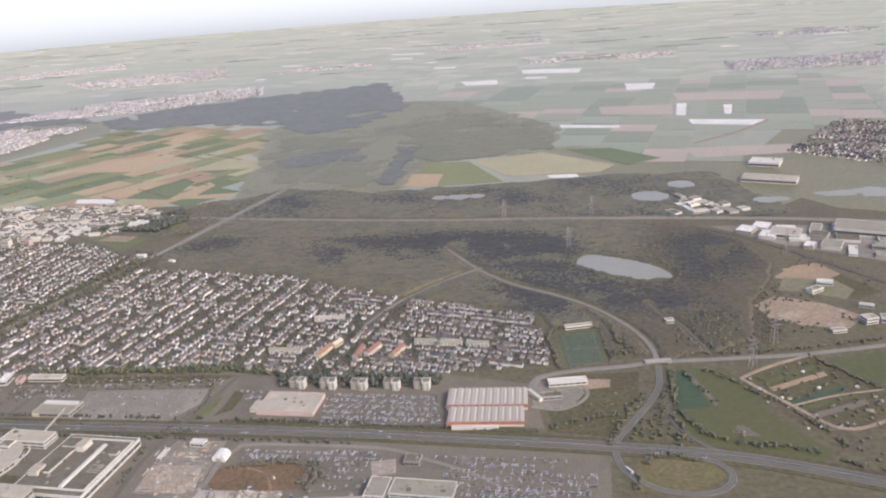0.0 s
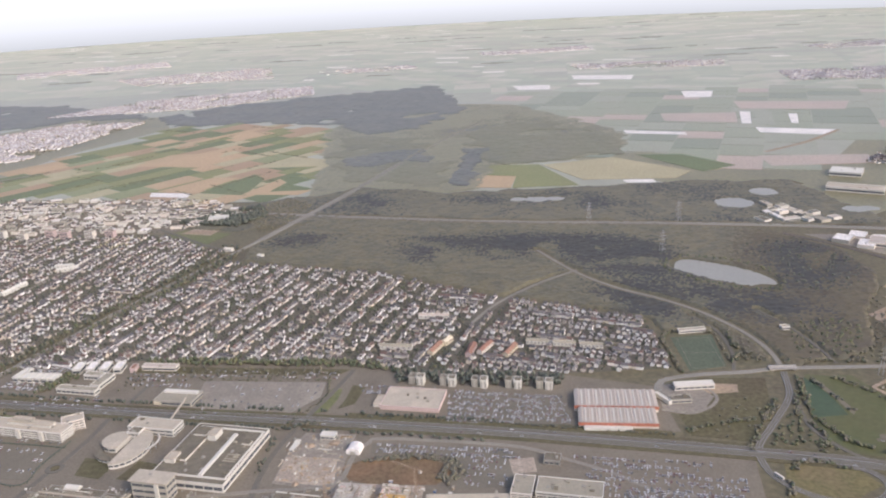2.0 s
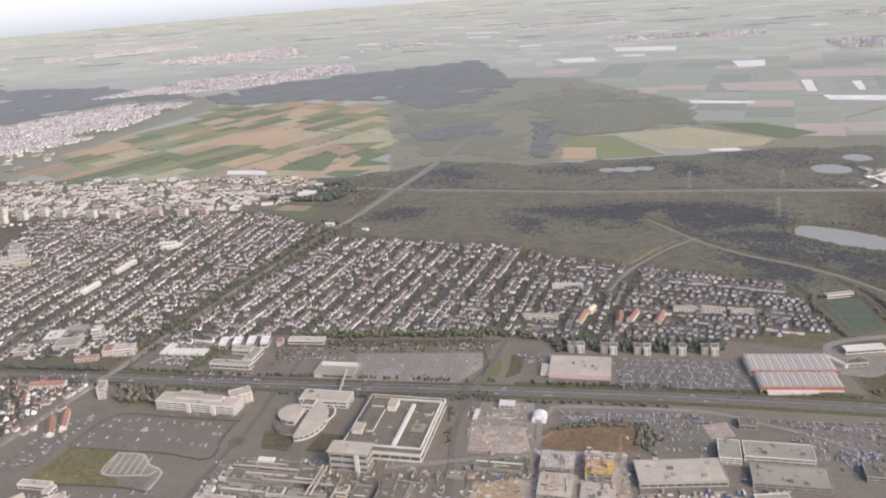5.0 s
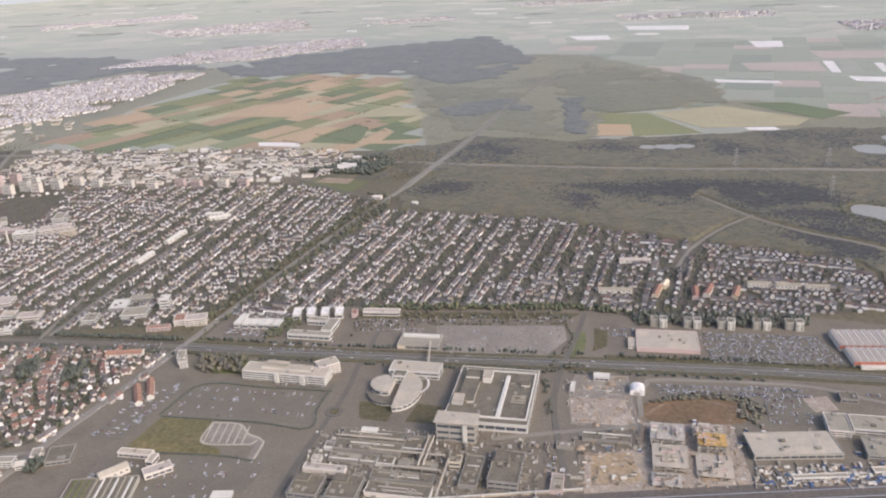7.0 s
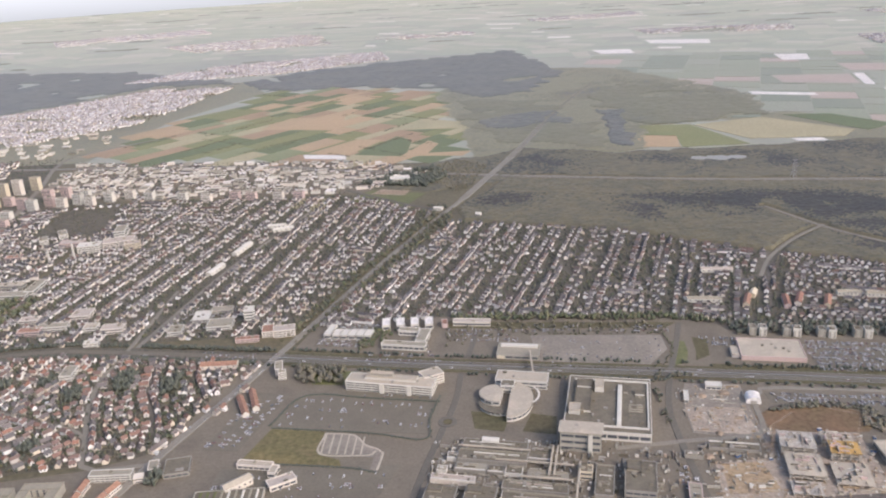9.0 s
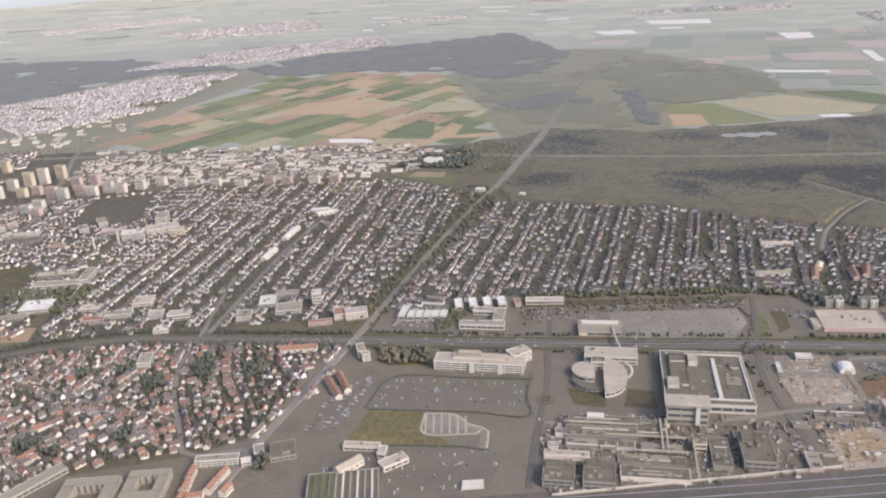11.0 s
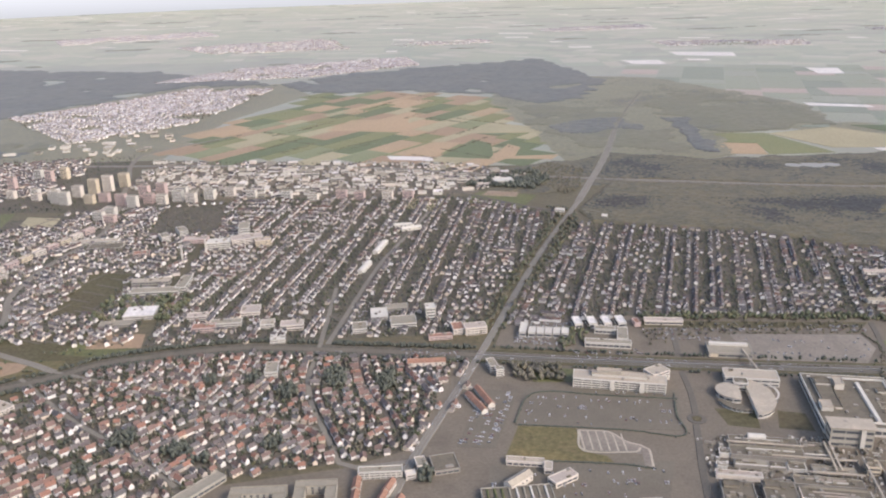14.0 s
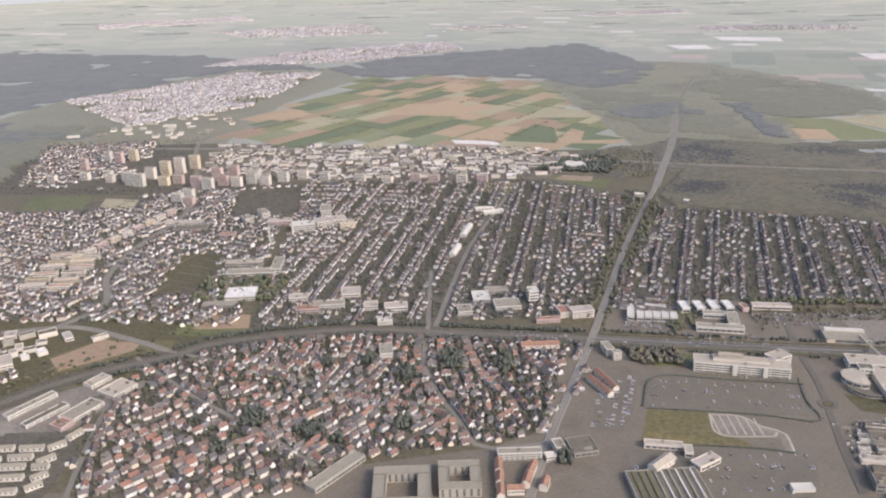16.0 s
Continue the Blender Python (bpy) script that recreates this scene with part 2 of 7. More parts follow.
WOODTOP = surface("budding_crowns", [(0.104, 0.0949, 0.0664), (0.127, 0.114, 0.0723), (0.159, 0.137, 0.0801), (0.118, 0.108, 0.0703), (0.166, 0.142, 0.082), (0.108, 0.0995, 0.0684), (0.138, 0.125, 0.0742)], 0.014, 0.22, stain=0.14, rough=0.6, bump=0.0, spec=0.25, detail=5.0, sheen=0.03)
BROWNTOP = surface("brown_crowns", [(0.098, 0.082, 0.058), (0.118, 0.098, 0.064), (0.135, 0.112, 0.068), (0.104, 0.088, 0.060)], 0.02, 0.25, stain=0.18, rough=0.6, bump=0.0, spec=0.2, detail=5.0)
DARKTOP = surface("bare_crowns", [(0.058, 0.055, 0.046), (0.070, 0.065, 0.050), (0.056, 0.054, 0.046), (0.080, 0.072, 0.052)], 0.02, 0.25, stain=0.16, rough=0.6, bump=0.0, spec=0.25, detail=5.0, sheen=0.02)
# Far woods, lightened in colour and given sheen to imitate haze.
DARKCANOPY = surface("dark_canopy", [(0.112, 0.108, 0.088), (0.130, 0.123, 0.096), (0.106, 0.103, 0.086), (0.145, 0.136, 0.102)], 0.012, 0.06, stain=0.16, rough=0.55, bump=0.0, spec=0.3, sheen=0.09)


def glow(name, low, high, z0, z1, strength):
    """Emission painted as distant haze and sky, paler with height."""
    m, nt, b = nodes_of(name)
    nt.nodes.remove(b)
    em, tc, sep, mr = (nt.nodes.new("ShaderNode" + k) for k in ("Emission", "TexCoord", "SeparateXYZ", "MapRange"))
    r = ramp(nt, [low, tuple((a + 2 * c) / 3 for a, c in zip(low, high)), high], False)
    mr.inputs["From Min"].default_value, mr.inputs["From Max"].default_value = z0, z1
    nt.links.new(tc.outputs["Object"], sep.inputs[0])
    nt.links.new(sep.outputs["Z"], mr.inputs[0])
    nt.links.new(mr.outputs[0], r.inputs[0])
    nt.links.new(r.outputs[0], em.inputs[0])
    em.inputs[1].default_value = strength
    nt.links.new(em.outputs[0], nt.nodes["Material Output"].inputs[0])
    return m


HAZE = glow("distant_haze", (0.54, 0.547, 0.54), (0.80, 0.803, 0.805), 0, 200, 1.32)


# ---- building blocks ----
def part(name, data, material, parent=None, label="", kind=""):
    """Links mesh data (verts, faces) or a mesh as one object, under a thing if one is given."""
    if isinstance(data, tuple):
        me = bpy.data.meshes.new(name)
        me.from_pydata(data[0], [], data[1])
        me.update()
    else:
        me = data
    if material and not me.materials:
        for m in material if isinstance(material, list) else [material]:
            me.materials.append(m)
    ob = new(name, me)
    ob.parent = parent
    return tagged(ob, label, "", "", kind)


def root(name, x, y, ang, label, category, group="", z=0.0):
    ob = new(name)
    ob.matrix_world = pose(x, y, z, 0, 0, ang)
    return tagged(ob, label, category, group)


def fast_mesh(name, v, f, mats, index=None):
    """A mesh from arrays of corners and triangles or quads."""
    me = bpy.data.meshes.new(name)
    n, k = f.shape
    me.vertices.add(len(v))
    me.vertices.foreach_set("co", np.asarray(v, np.float32).ravel())
    me.loops.add(n * k)
    me.loops.foreach_set("vertex_index", np.asarray(f, np.int32).ravel())
    me.polygons.add(n)
    me.polygons.foreach_set("loop_start", np.arange(0, n * k, k, dtype=np.int32))
    for m in mats:
        me.materials.append(m)
    if index is not None:
        me.polygons.foreach_set("material_index", np.asarray(index, np.int32))
    me.update(calc_edges=True)
    return me


def cuboid(x0, y0, z0, x1, y1, z1, taper=0.0):
    t = taper
    v = [(x0, y0, z0), (x1, y0, z0), (x1, y1, z0), (x0, y1, z0), (x0 + t, y0 + t, z1), (x1 - t, y0 + t, z1), (x1 - t, y1 - t, z1), (x0 + t, y1 - t, z1)]
    return v, [(3, 2, 1, 0), (4, 5, 6, 7), (0, 1, 5, 4), (1, 2, 6, 5), (2, 3, 7, 6), (3, 0, 4, 7)]


def join(*pieces):
    v, f = [], []
    for pv, pf in pieces:
        n = len(v)
        v += list(pv)
        f += [tuple(i + n for i in q) for q in pf]
    return v, f


def moved(piece, x, y, z=0.0, ang=0.0):
    c, s = math.cos(radians(ang)), math.sin(radians(ang))
    return [(x + c * a - s * b, y + s * a + c * b, z + h) for a, b, h in piece[0]], piece[1]


def inside(poly, x, y):
    hit, j = False, len(poly) - 1
    for i in range(len(poly)):
        (xi, yi), (xj, yj) = poly[i], poly[j]
        if (yi > y) != (yj > y) and x < (xj - xi) * (y - yi) / (yj - yi) + xi:
            hit = not hit
        j = i
    return hit


LEVEL = [0.04]  # top of the last sheet of ground
ROADS = [0.29]  # top of the last road
LANES = [0.10]  # top of the last narrow street


def patch(name, poly, material, label="", category="", lift=None):
    """A flat piece of ground with a shallow edge, each laid a little above the last."""
    if lift is None:
        LEVEL[0] += 0.0022
    z = LEVEL[0] if lift is None else lift
    bm = bmesh.new()
    top = [bm.verts.new((x, y, z)) for x, y in poly]
    low = [bm.verts.new((x, y, -0.02)) for x, y in poly]
    face = bm.faces.new(top)
    for i in range(len(poly)):
        j = (i + 1) % len(poly)
        bm.faces.new((top[i], low[i], low[j], top[j]))
    bmesh.ops.recalc_face_normals(bm, faces=bm.faces)
    face.normal_update()
    if face.normal.z < 0:
        bmesh.ops.reverse_faces(bm, faces=bm.faces)
    bmesh.ops.triangulate(bm, faces=[face])
    me = bpy.data.meshes.new(name)
    bm.to_mesh(me)
    me.materials.append(material)
    return tagged(new(name, me), label, category, "", "structure")


def ring(cx, cy, rx, ry, n=20, wob=0.12, seed=1, ang=0.0):
    r, out = random.Random(seed), []
    n, ph = n * 2, [r.uniform(0, 6.28) for _ in range(4)]
    for i in range(n):
        a = 2 * math.pi * i / n
        k = 1 + wob * (math.sin(2 * a + ph[0]) + 0.8 * math.sin(3 * a + ph[1]) + 0.6 * math.sin(5 * a + ph[2]) + 0.35 * math.sin(9 * a + ph[3]))
        x, y = rx * k * math.cos(a), ry * k * math.sin(a)
        c, s = math.cos(radians(ang)), math.sin(radians(ang))
        out.append((cx + c * x - s * y, cy + s * x + c * y))
    return out


def smooth(pts, step=6.0):
    """A gliding line through a few points."""
    p = [Vector((*a, 0)) for a in pts]
    p = [2 * p[0] - p[1]] + p + [2 * p[-1] - p[-2]]
    out = []
    for i in range(1, len(p) - 2):
        n = max(1, int((p[i + 1] - p[i]).length / step))
        for k in range(n):
            t = k / n
            a, b, c, d = p[i - 1 : i + 3]
            out.append(0.5 * (2 * b + (c - a) * t + (2 * a - 5 * b + 4 * c - d) * t * t + (3 * b - a - 3 * c + d) * t**3))
    return out + [p[-2]]


TAKEN = {}  # discs where no house or tree may stand, by 12 m cells


def take(x, y, r):
    for i in range(int((x - r) // 12), int((x + r) // 12) + 1):
        for j in range(int((y - r) // 12), int((y + r) // 12) + 1):
            TAKEN.setdefault((i, j), []).append((x, y, r))


def clear_of(x, y, r):
    for i in range(int((x - r) // 12), int((x + r) // 12) + 1):
        for j in range(int((y - r) // 12), int((y + r) // 12) + 1):
            for a, b, c in TAKEN.get((i, j), ()):
                if (x - a) ** 2 + (y - b) ** 2 < (r + c) ** 2:
                    return False
    return True


def claim(cx, cy, w, d, ang):
    """Keeps houses and trees off a footprint."""
    n, m = max(1, int(w / 6)), max(1, int(d / 6))
    c, s = math.cos(radians(ang)), math.sin(radians(ang))
    for i in range(n):
        for j in range(m):
            p, q = (i + 0.5) / n * w - w / 2, (j + 0.5) / m * d - d / 2
            take(cx + c * p - s * q, cy + s * p + c * q, max(w / n, d / m) * 0.6 + 0.3)


def strip(line, left, right, z, thick=0.05, skirt=0.0):
    """A band along a line, with sides that slope out by the skirt."""
    v, f = [], []
    for i, q in enumerate(line):
        d = (line[min(i + 1, len(line) - 1)] - line[max(i - 1, 0)]).normalized()
        n = Vector((-d.y, d.x, 0))
        zz = z + q.z
        a, b = q + n * left, q + n * right
        c, e = a + n * skirt * (1 if left > right else -1), b - n * skirt * (1 if left > right else -1)
        v += [(a.x, a.y, zz), (b.x, b.y, zz), (c.x, c.y, zz - thick), (e.x, e.y, zz - thick)]
    for i in range(len(line) - 1):
        k = 4 * i
        f += [(k, k + 1, k + 5, k + 4), (k + 1, k + 3, k + 7, k + 5), (k + 2, k, k + 4, k + 6)]
    return v, f


def road(name, pts, width, material, label, step=6.0, marks=False, clear=1.0):
    ROADS[0] += 0.0012
    line, z = smooth(pts, step), ROADS[0] + (0.15 if max(p[1] for p in pts) > 850 or width > 4.2 else 0.0)
    for q in line:
        take(q.x, q.y, width / 2 + clear)
    ob = part(name, strip(line, width / 2, -width / 2, z, z + 0.01, 0.25), material, None, label, "structure")
    ob["category"] = "road"
    if marks:
        for side in (width / 2 - 0.3, -width / 2 + 0.3):
            part("edge_line", strip(line, side + 0.1, side - 0.1, z + 0.012, 0.01), PAINT, ob)
        part("centre_line", strip(line, 0.08, -0.08, z + 0.012, 0.01), PAINT, ob)
    return ob


# ---- ground and distance ----
R_FAR = 4880.0
gv = [(0.0, 0.0, 0.0)] + [(R_FAR * k / 6 * math.cos(a * math.tau / 72), R_FAR * k / 6 * math.sin(a * math.tau / 72), 0.0) for k in range(1, 7) for a in range(72)]
gf = [(0, 1 + a, 1 + (a + 1) % 72) for a in range(72)]
gf += [(1 + k * 72 + a, 73 + k * 72 + a, 73 + k * 72 + (a + 1) % 72, 1 + k * 72 + (a + 1) % 72) for k in range(5) for a in range(72)]
tagged(part("ground", (gv, gf), MEADOW, None, "olive and brown meadow land reaching the horizon", "structure"), category="ground")
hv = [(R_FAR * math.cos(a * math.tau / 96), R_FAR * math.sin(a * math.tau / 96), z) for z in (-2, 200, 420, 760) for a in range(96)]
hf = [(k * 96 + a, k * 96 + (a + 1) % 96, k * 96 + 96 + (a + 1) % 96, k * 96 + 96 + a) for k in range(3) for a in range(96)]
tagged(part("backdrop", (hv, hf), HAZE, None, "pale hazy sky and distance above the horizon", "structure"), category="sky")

# ---- land use ----
D1 = [(-158, 514), (-62, 750), (92, 706), (195, 644), (312, 590), (316, 505), (240, 500), (130, 510), (96, 522), (-60, 534), (-110, 528)]
D2 = [(-176, 512), (-78, 782), (-120, 812), (-170, 850), (-420, 862), (-408, 690), (-398, 505), (-336, 505)]
D3 = [(-186, 472), (-270, 484), (-336, 489), (-408, 474), (-452, 436), (-470, 410), (-440, 322), (-340, 322), (-310, 352), (-245, 362), (-212, 372)]
D4 = [(-410, 505), (-415, 690), (-420, 850), (-560, 830), (-740, 760), (-720, 560), (-590, 520), (-520, 516)]
patch("yard", D1, GARDEN, "gardens and yards between the houses of the northern quarter", "ground")
patch("yard", D2, GARDEN, "gardens and yards of the western quarter", "ground")
patch("yard", D3, GARDEN, "gardens and yards of the near quarter", "ground")
D5 = [(-590, 518), (-720, 560), (-740, 470), (-600, 372), (-556, 400), (-524, 440), (-556, 498)]
patch("yard", D5, GARDEN, "gardens and yards at the edge of town", "ground")
patch("yard", D4, GARDEN, "gardens and yards of the outer quarter", "ground")
patch("yard", [(-215, 372), (-190, 470), (-60, 455), (78, 437), (104, 378), (60, 318), (30, 250), (-480, 250), (-480, 322), (-310, 345), (-245, 358)], YARD,
      "grey concrete works yard", "ground")
patch("yard", [(60, 318), (104, 378), (78, 437), (196, 420), (338, 395), (330, 340), (250, 250), (30, 250)], YARD, "grey concrete yard beside the works", "ground")
patch("yard", [(-160, 492), (-150, 530), (-60, 534), (96, 522), (130, 512), (240, 500), (300, 480), (305, 424), (196, 436), (80, 452), (-62, 470)], YARD,
      "grey retail yard beside the main road", "ground")
patch("yard", [(-560, 905), (-560, 1052), (-160, 1000), (-70, 930), (-160, 862), (-420, 866)], YARD, "pale yards of the trading estate", "ground")
patch("yard", [(-760, 840), (-800, 1080), (-600, 1090), (-556, 905), (-470, 870), (-420, 855), (-560, 826)], GARDEN, "grounds among the tower blocks", "ground")
patch("yard", [(-516, 400), (-470, 436), (-440, 432), (-452, 410), (-470, 372), (-540, 380)], PALEYARD, "pale school yard", "ground")
patch("yard", [(470, 830), (500, 905), (580, 990), (640, 1060), (700, 1010), (640, 880), (560, 815)], ROUGHLAND, "pale yards of the far trading estate", "ground")
patch("yard", [(500, 785), (680, 755), (640, 640), (545, 722)], PALEYARD, "pale yards beside the railway", "ground")

patch("field", [(-610, 390), (-520, 405), (-440, 465), (-400, 500), (-440, 545), (-520, 512), (-610, 525)], HEATH, "brown rough grass round the road junction", "field")
patch("field", [(383, 437), (398, 492), (414, 489), (426, 490), (434, 468), (436, 432), (444, 410), (456, 388), (446, 378), (410, 391), (393, 399), (383, 417)], RYE, "olive green meadow inside the junction", "field")
patch("field", [(383.5, 438), (396, 488), (401, 475), (404, 456), (405, 440)], CLOVER, "dark green crop beside the slip road", "field")
patch("sand", [(400, 482), (403, 484), (408, 462), (411, 444), (408, 440), (405, 460)], YARD, "strip of rubble and brush between two meadows", "ground")
patch("sand", ring(416, 412, 6, 5, 14, 0.25, 33), YARD, "rubble heap ground in the meadow", "ground")
patch("field", [(494, 492), (560, 506), (530, 440), (506, 446)], RYE, "olive green meadow by the lane", "field")
patch("field", [(433, 473), (485, 499), (512, 451), (492, 407), (458, 413)], HEATH, "dull green allotments with sandy paths", "field")
for k in range(6):
    a, b = 0.12 + 0.14 * k, 0.2 + 0.14 * k
    f = lambda t, e: (434 + 22 * t + e * (52 - 6 * t), 472 - 58 * t + e * (24 - 8 * t))
    patch("field", [f(a, 0.12), f(b, 0.12), f(b, 0.9), f(a, 0.92)], (RYE, SOIL, HEATH, CLOVER, RYE, YARD)[k], "narrow allotment bed", "field")
patch("sand", [(512, 640), (536, 664), (558, 668), (566, 640), (540, 622)], SOIL, "orange and brown sandy yard by the railway", "sand")
patch("sand", [(540, 622), (566, 640), (580, 600), (556, 586)], HEATH, "rough grass yard by the railway", "field")
patch("sand", ring(536, 652, 10, 7, 12, 0.25, 41), OCHRESAND, "yellow sand heap ground", "sand")
claim(545, 640, 60, 40, -20)
claim(550, 590, 40, 60, -20)
patch("field", [(345, 360), (352, 392), (388, 384), (394, 370), (378, 360)], DRY, "dry grass inside the loop", "field")
patch("field", [(310, 420), (306, 470), (330, 490), (372, 488), (364, 452), (344, 412)], HEATH, "brown scrub slope beside the road", "field")
patch("sand", [(330, 468), (326, 484), (352, 480), (350, 470)], SAND, "orange sand heap ground", "sand")
patch("sand", [(300, 448), (300, 482), (325, 482), (334, 465), (322, 446)], PALEYARD, "pale gravel depot yard", "ground")
claim(510, 568, 44, 34, -18)
claim(530, 614, 36, 32, -20)
patch("sand", [(478, 586), (482, 562), (500, 546), (528, 537), (548, 556), (530, 582), (500, 602)], SAND, "bare sandy building ground", "sand")
patch("sand", [(505, 612), (525, 606), (548, 588), (562, 606), (556, 626), (520, 640)], ROUGHLAND, "bare orange sandy ground", "sand")
patch("field", [(112, 392), (118, 380), (132, 376), (166, 375), (177, 387), (168, 396), (151, 402), (126, 402)], RUST, "rusty dry grass hollow between car parks", "field")
patch("lawn", [(-164, 362), (-109, 356), (-111, 362), (-123, 367), (-123, 389), (-154, 393)], DRY, "olive dry lawn beside the car park", "lawn")
patch("lawn", [(-40, 388), (-24, 384), (-20, 402), (-42, 406)], HEATH, "dull lawn in front of the rounded hall", "lawn")
patch("lawn", [(-14, 384), (4, 380), (6, 398), (-8, 402)], HEATH, "lawn beside the rounded hall", "lawn")
patch("verge", [(106, 449), (160, 442), (240, 430), (300, 419), (300, 425), (240, 434), (160, 446), (106, 453)], HEATH, "grass verge between the main road and the shops", "verge")
patch("verge", [(181, 446), (188, 452), (213, 448), (214, 443), (200, 441)], RYE, "green island inside a slip loop", "verge")
patch("verge", [(-58, 515), (-10, 511), (90, 505), (98, 513), (-8, 521), (-58, 527)], HEATH, "dull grass strip behind the car parks", "verge")
patch("lawn", [(-140, 442), (-116, 440), (-112, 456), (-142, 464)], LAWN, "lawn beside the office block", "lawn")
patch("lawn", [(84, 452), (83, 462), (90, 486), (97, 484), (96, 470), (92, 456)], LAWN, "dull green strip beside the crossroads", "lawn")
patch("lawn", [(98, 458), (101, 470), (103, 490), (112, 486), (108, 464)], HEATH, "green verge beside the crossroads", "lawn")
patch("lawn", [(-452, 496), (-420, 488), (-398, 500), (-440, 520)], LAWN, "green verge by the junction", "lawn")
patch("field", [(-517, 464), (-490, 493), (-475, 486), (-442, 486), (-439, 474), (-461, 468), (-503, 443)], DRY, "dry grass round the sports ground", "field")
patch("field", [(-515, 462), (-492, 488), (-464, 482), (-466, 471), (-503, 446)], SOIL, "brown bare sports ground", "field")
patch("field", [(-436, 502), (-398, 502), (-402, 524), (-438, 525)], SOIL, "brown bare playing field", "field")
patch("lawn", [(-614, 780), (-578, 778), (-583, 808), (-620, 815)], STRAW, "yellowed playing field", "field")
patch("lawn", [(-690, 770), (-630, 780), (-640, 830), (-700, 820)], LAWN, "green playing field", "field")
patch("lawn", [(-232, 815), (-196, 800), (-182, 845), (-225, 850)], STRAW, "pale straw playing field", "field")
patch("lawn", [(-175, 830), (-110, 805), (-90, 850), (-150, 870)], LAWN, "green field by the wood", "field")
patch("sand", [(-150, 855), (-112, 845), (-108, 865), (-140, 872)], SAND, "orange sandy patch in a field", "sand")
claim(-598, 796, 46, 38, 0)
claim(-660, 800, 70, 60, 0)
claim(340, 528, 28, 56, 0)
pitch = patch("sports_pitch", [(327, 500), (352, 506), (355, 556), (325, 553)], PITCH, "green sports pitch with white lines", "pitch")
for k, (a, b, c, d) in enumerate(((329, 503.5, 351, 503.9), (327.5, 551, 353.5, 551.4), (329, 503.5, 329.4, 551), (351, 504, 351.4, 551), (329, 527, 351, 527.4))):
    part("pitch_line", cuboid(a, b, 0.2, c - 0.2 * (c - a < 1), d - 0.2 * (d - b < 1), 0.24 + 0.01 * k), PALEYARD, pitch)

patch("allotments", [(-490, 742), (-420, 738), (-400, 800), (-410, 846), (-480, 848)], GARDEN, "dull green allotments between flats", "field")
claim(-446, 795, 60, 90, 6)
patch("field", [(-486, 560), (-450, 556), (-448, 640), (-490, 650)], HEATH, "brown school field", "field")
claim(-468, 602, 30, 80, 0)

patch("yard", [(-520, 316), (-455, 316), (-452, 380), (-500, 378)], GARDEN, "gardens between white terraces", "ground")
# car parks
patch("car_park", [(2, 458), (68, 453), (84, 474), (84, 494), (-2, 500)], PALEYARD, "wide empty pale car park", "car park")
patch("car_park", [(-156, 394), (-66, 384), (-56, 428), (-146, 434)], ASPHALT, "wide grey car park beside the office block", "car park")
patch("car_park", [(-176, 316), (-92, 316), (-78, 356), (-172, 356)], ASPHALT, "wide grey car park by the works", "car park")
patch("car_park", [(-188, 374), (-168, 372), (-150, 432), (-172, 434)], ASPHALT, "narrow grey car park", "car park")
patch("car_park", [(-123, 368), (-122, 387), (-106, 384.5), (-99, 375), (-92, 371), (-88, 367), (-90, 351), (-94, 351), (-93, 363), (-100, 365)], PALEYARD, "grey turning ground with painted bays", "car park")
patch("car_park", [(168, 440), (243, 434), (240, 472), (168, 479)], ASPHALT, "busy supermarket car park", "car park")
patch("car_park", [(126, 417), (205, 409), (214, 398), (214, 382), (180, 384), (172, 402), (126, 406)], ASPHALT, "grey staff car park", "car park")
patch("car_park", [(172, 371), (182, 402), (214, 397), (208, 372)], ASPHALT, "dark grey staff car park", "car park")
patch("car_park", [(215, 398), (330, 380), (320, 345), (230, 352)], YARD, "sprawling car park under the main road", "car park")
patch("car_park", [(-148, 494), (-108, 490), (-104, 524), (-138, 528)], ASPHALT, "car dealer's yard", "car park")
patch("yard", [(-62, 310), (-6, 314), (74, 320), (84, 250), (-62, 250)], ASPHALT, "dark wide asphalt ground beyond the works wall", "ground")
patch("building_site", [(76, 320), (80, 350), (108, 354), (112, 378), (160, 374), (156, 322)], DIRT, "sandy building ground with tracks", "ground")
patch("building_site", [(76, 378), (78, 410), (84, 430), (115, 427), (113, 394), (112, 370)], PALEYARD, "pale graded building ground", "ground")
patch("building_site", [(77, 380), (78, 404), (108, 402), (111, 374)], DIRT, "dug-over strip with sand heaps", "ground")
patch("sand", [(205, 398), (219, 400), (220, 386), (207, 384)], DIRT, "bare earth strip beside the works", "sand")
patch("building_site", [(83, 350), (103, 351), (105, 327), (80, 326)], OCHRESAND, "sandy orange building pit", "sand")

def kerb_line(pts, z, w=0.35):
    return strip(smooth(pts, 3), w, -w, z, 0.03)


fan = root("marked_bays", 0, 0, 0, "pale marked bays and lanes painted on a turning ground", "road marking")
for k in range(6):
    x = -121.5 + 4.3 * k
    part("bay_line", kerb_line([(x, 386.5 - 0.2 * k * k * 0.8), (x - 0.2, 368 - 0.5 * k)], 0.262, 0.45), PALEROOF, fan)
part("bay_line", kerb_line([(-122, 387), (-106, 384.5), (-99, 375), (-92, 371), (-88.5, 367), (-90, 352)], 0.264, 0.6), PALEROOF, fan)
part("bay_line", kerb_line([(-122, 387), (-122.5, 368), (-100, 365), (-94, 366), (-92.5, 369)], 0.266, 0.6), PALEROOF, fan)

# ponds
for k in range(-3, 4):
    take(396 + 11 * k * 0.74, 683 - 11 * k * 0.67, 21 - 1.5 * abs(k))
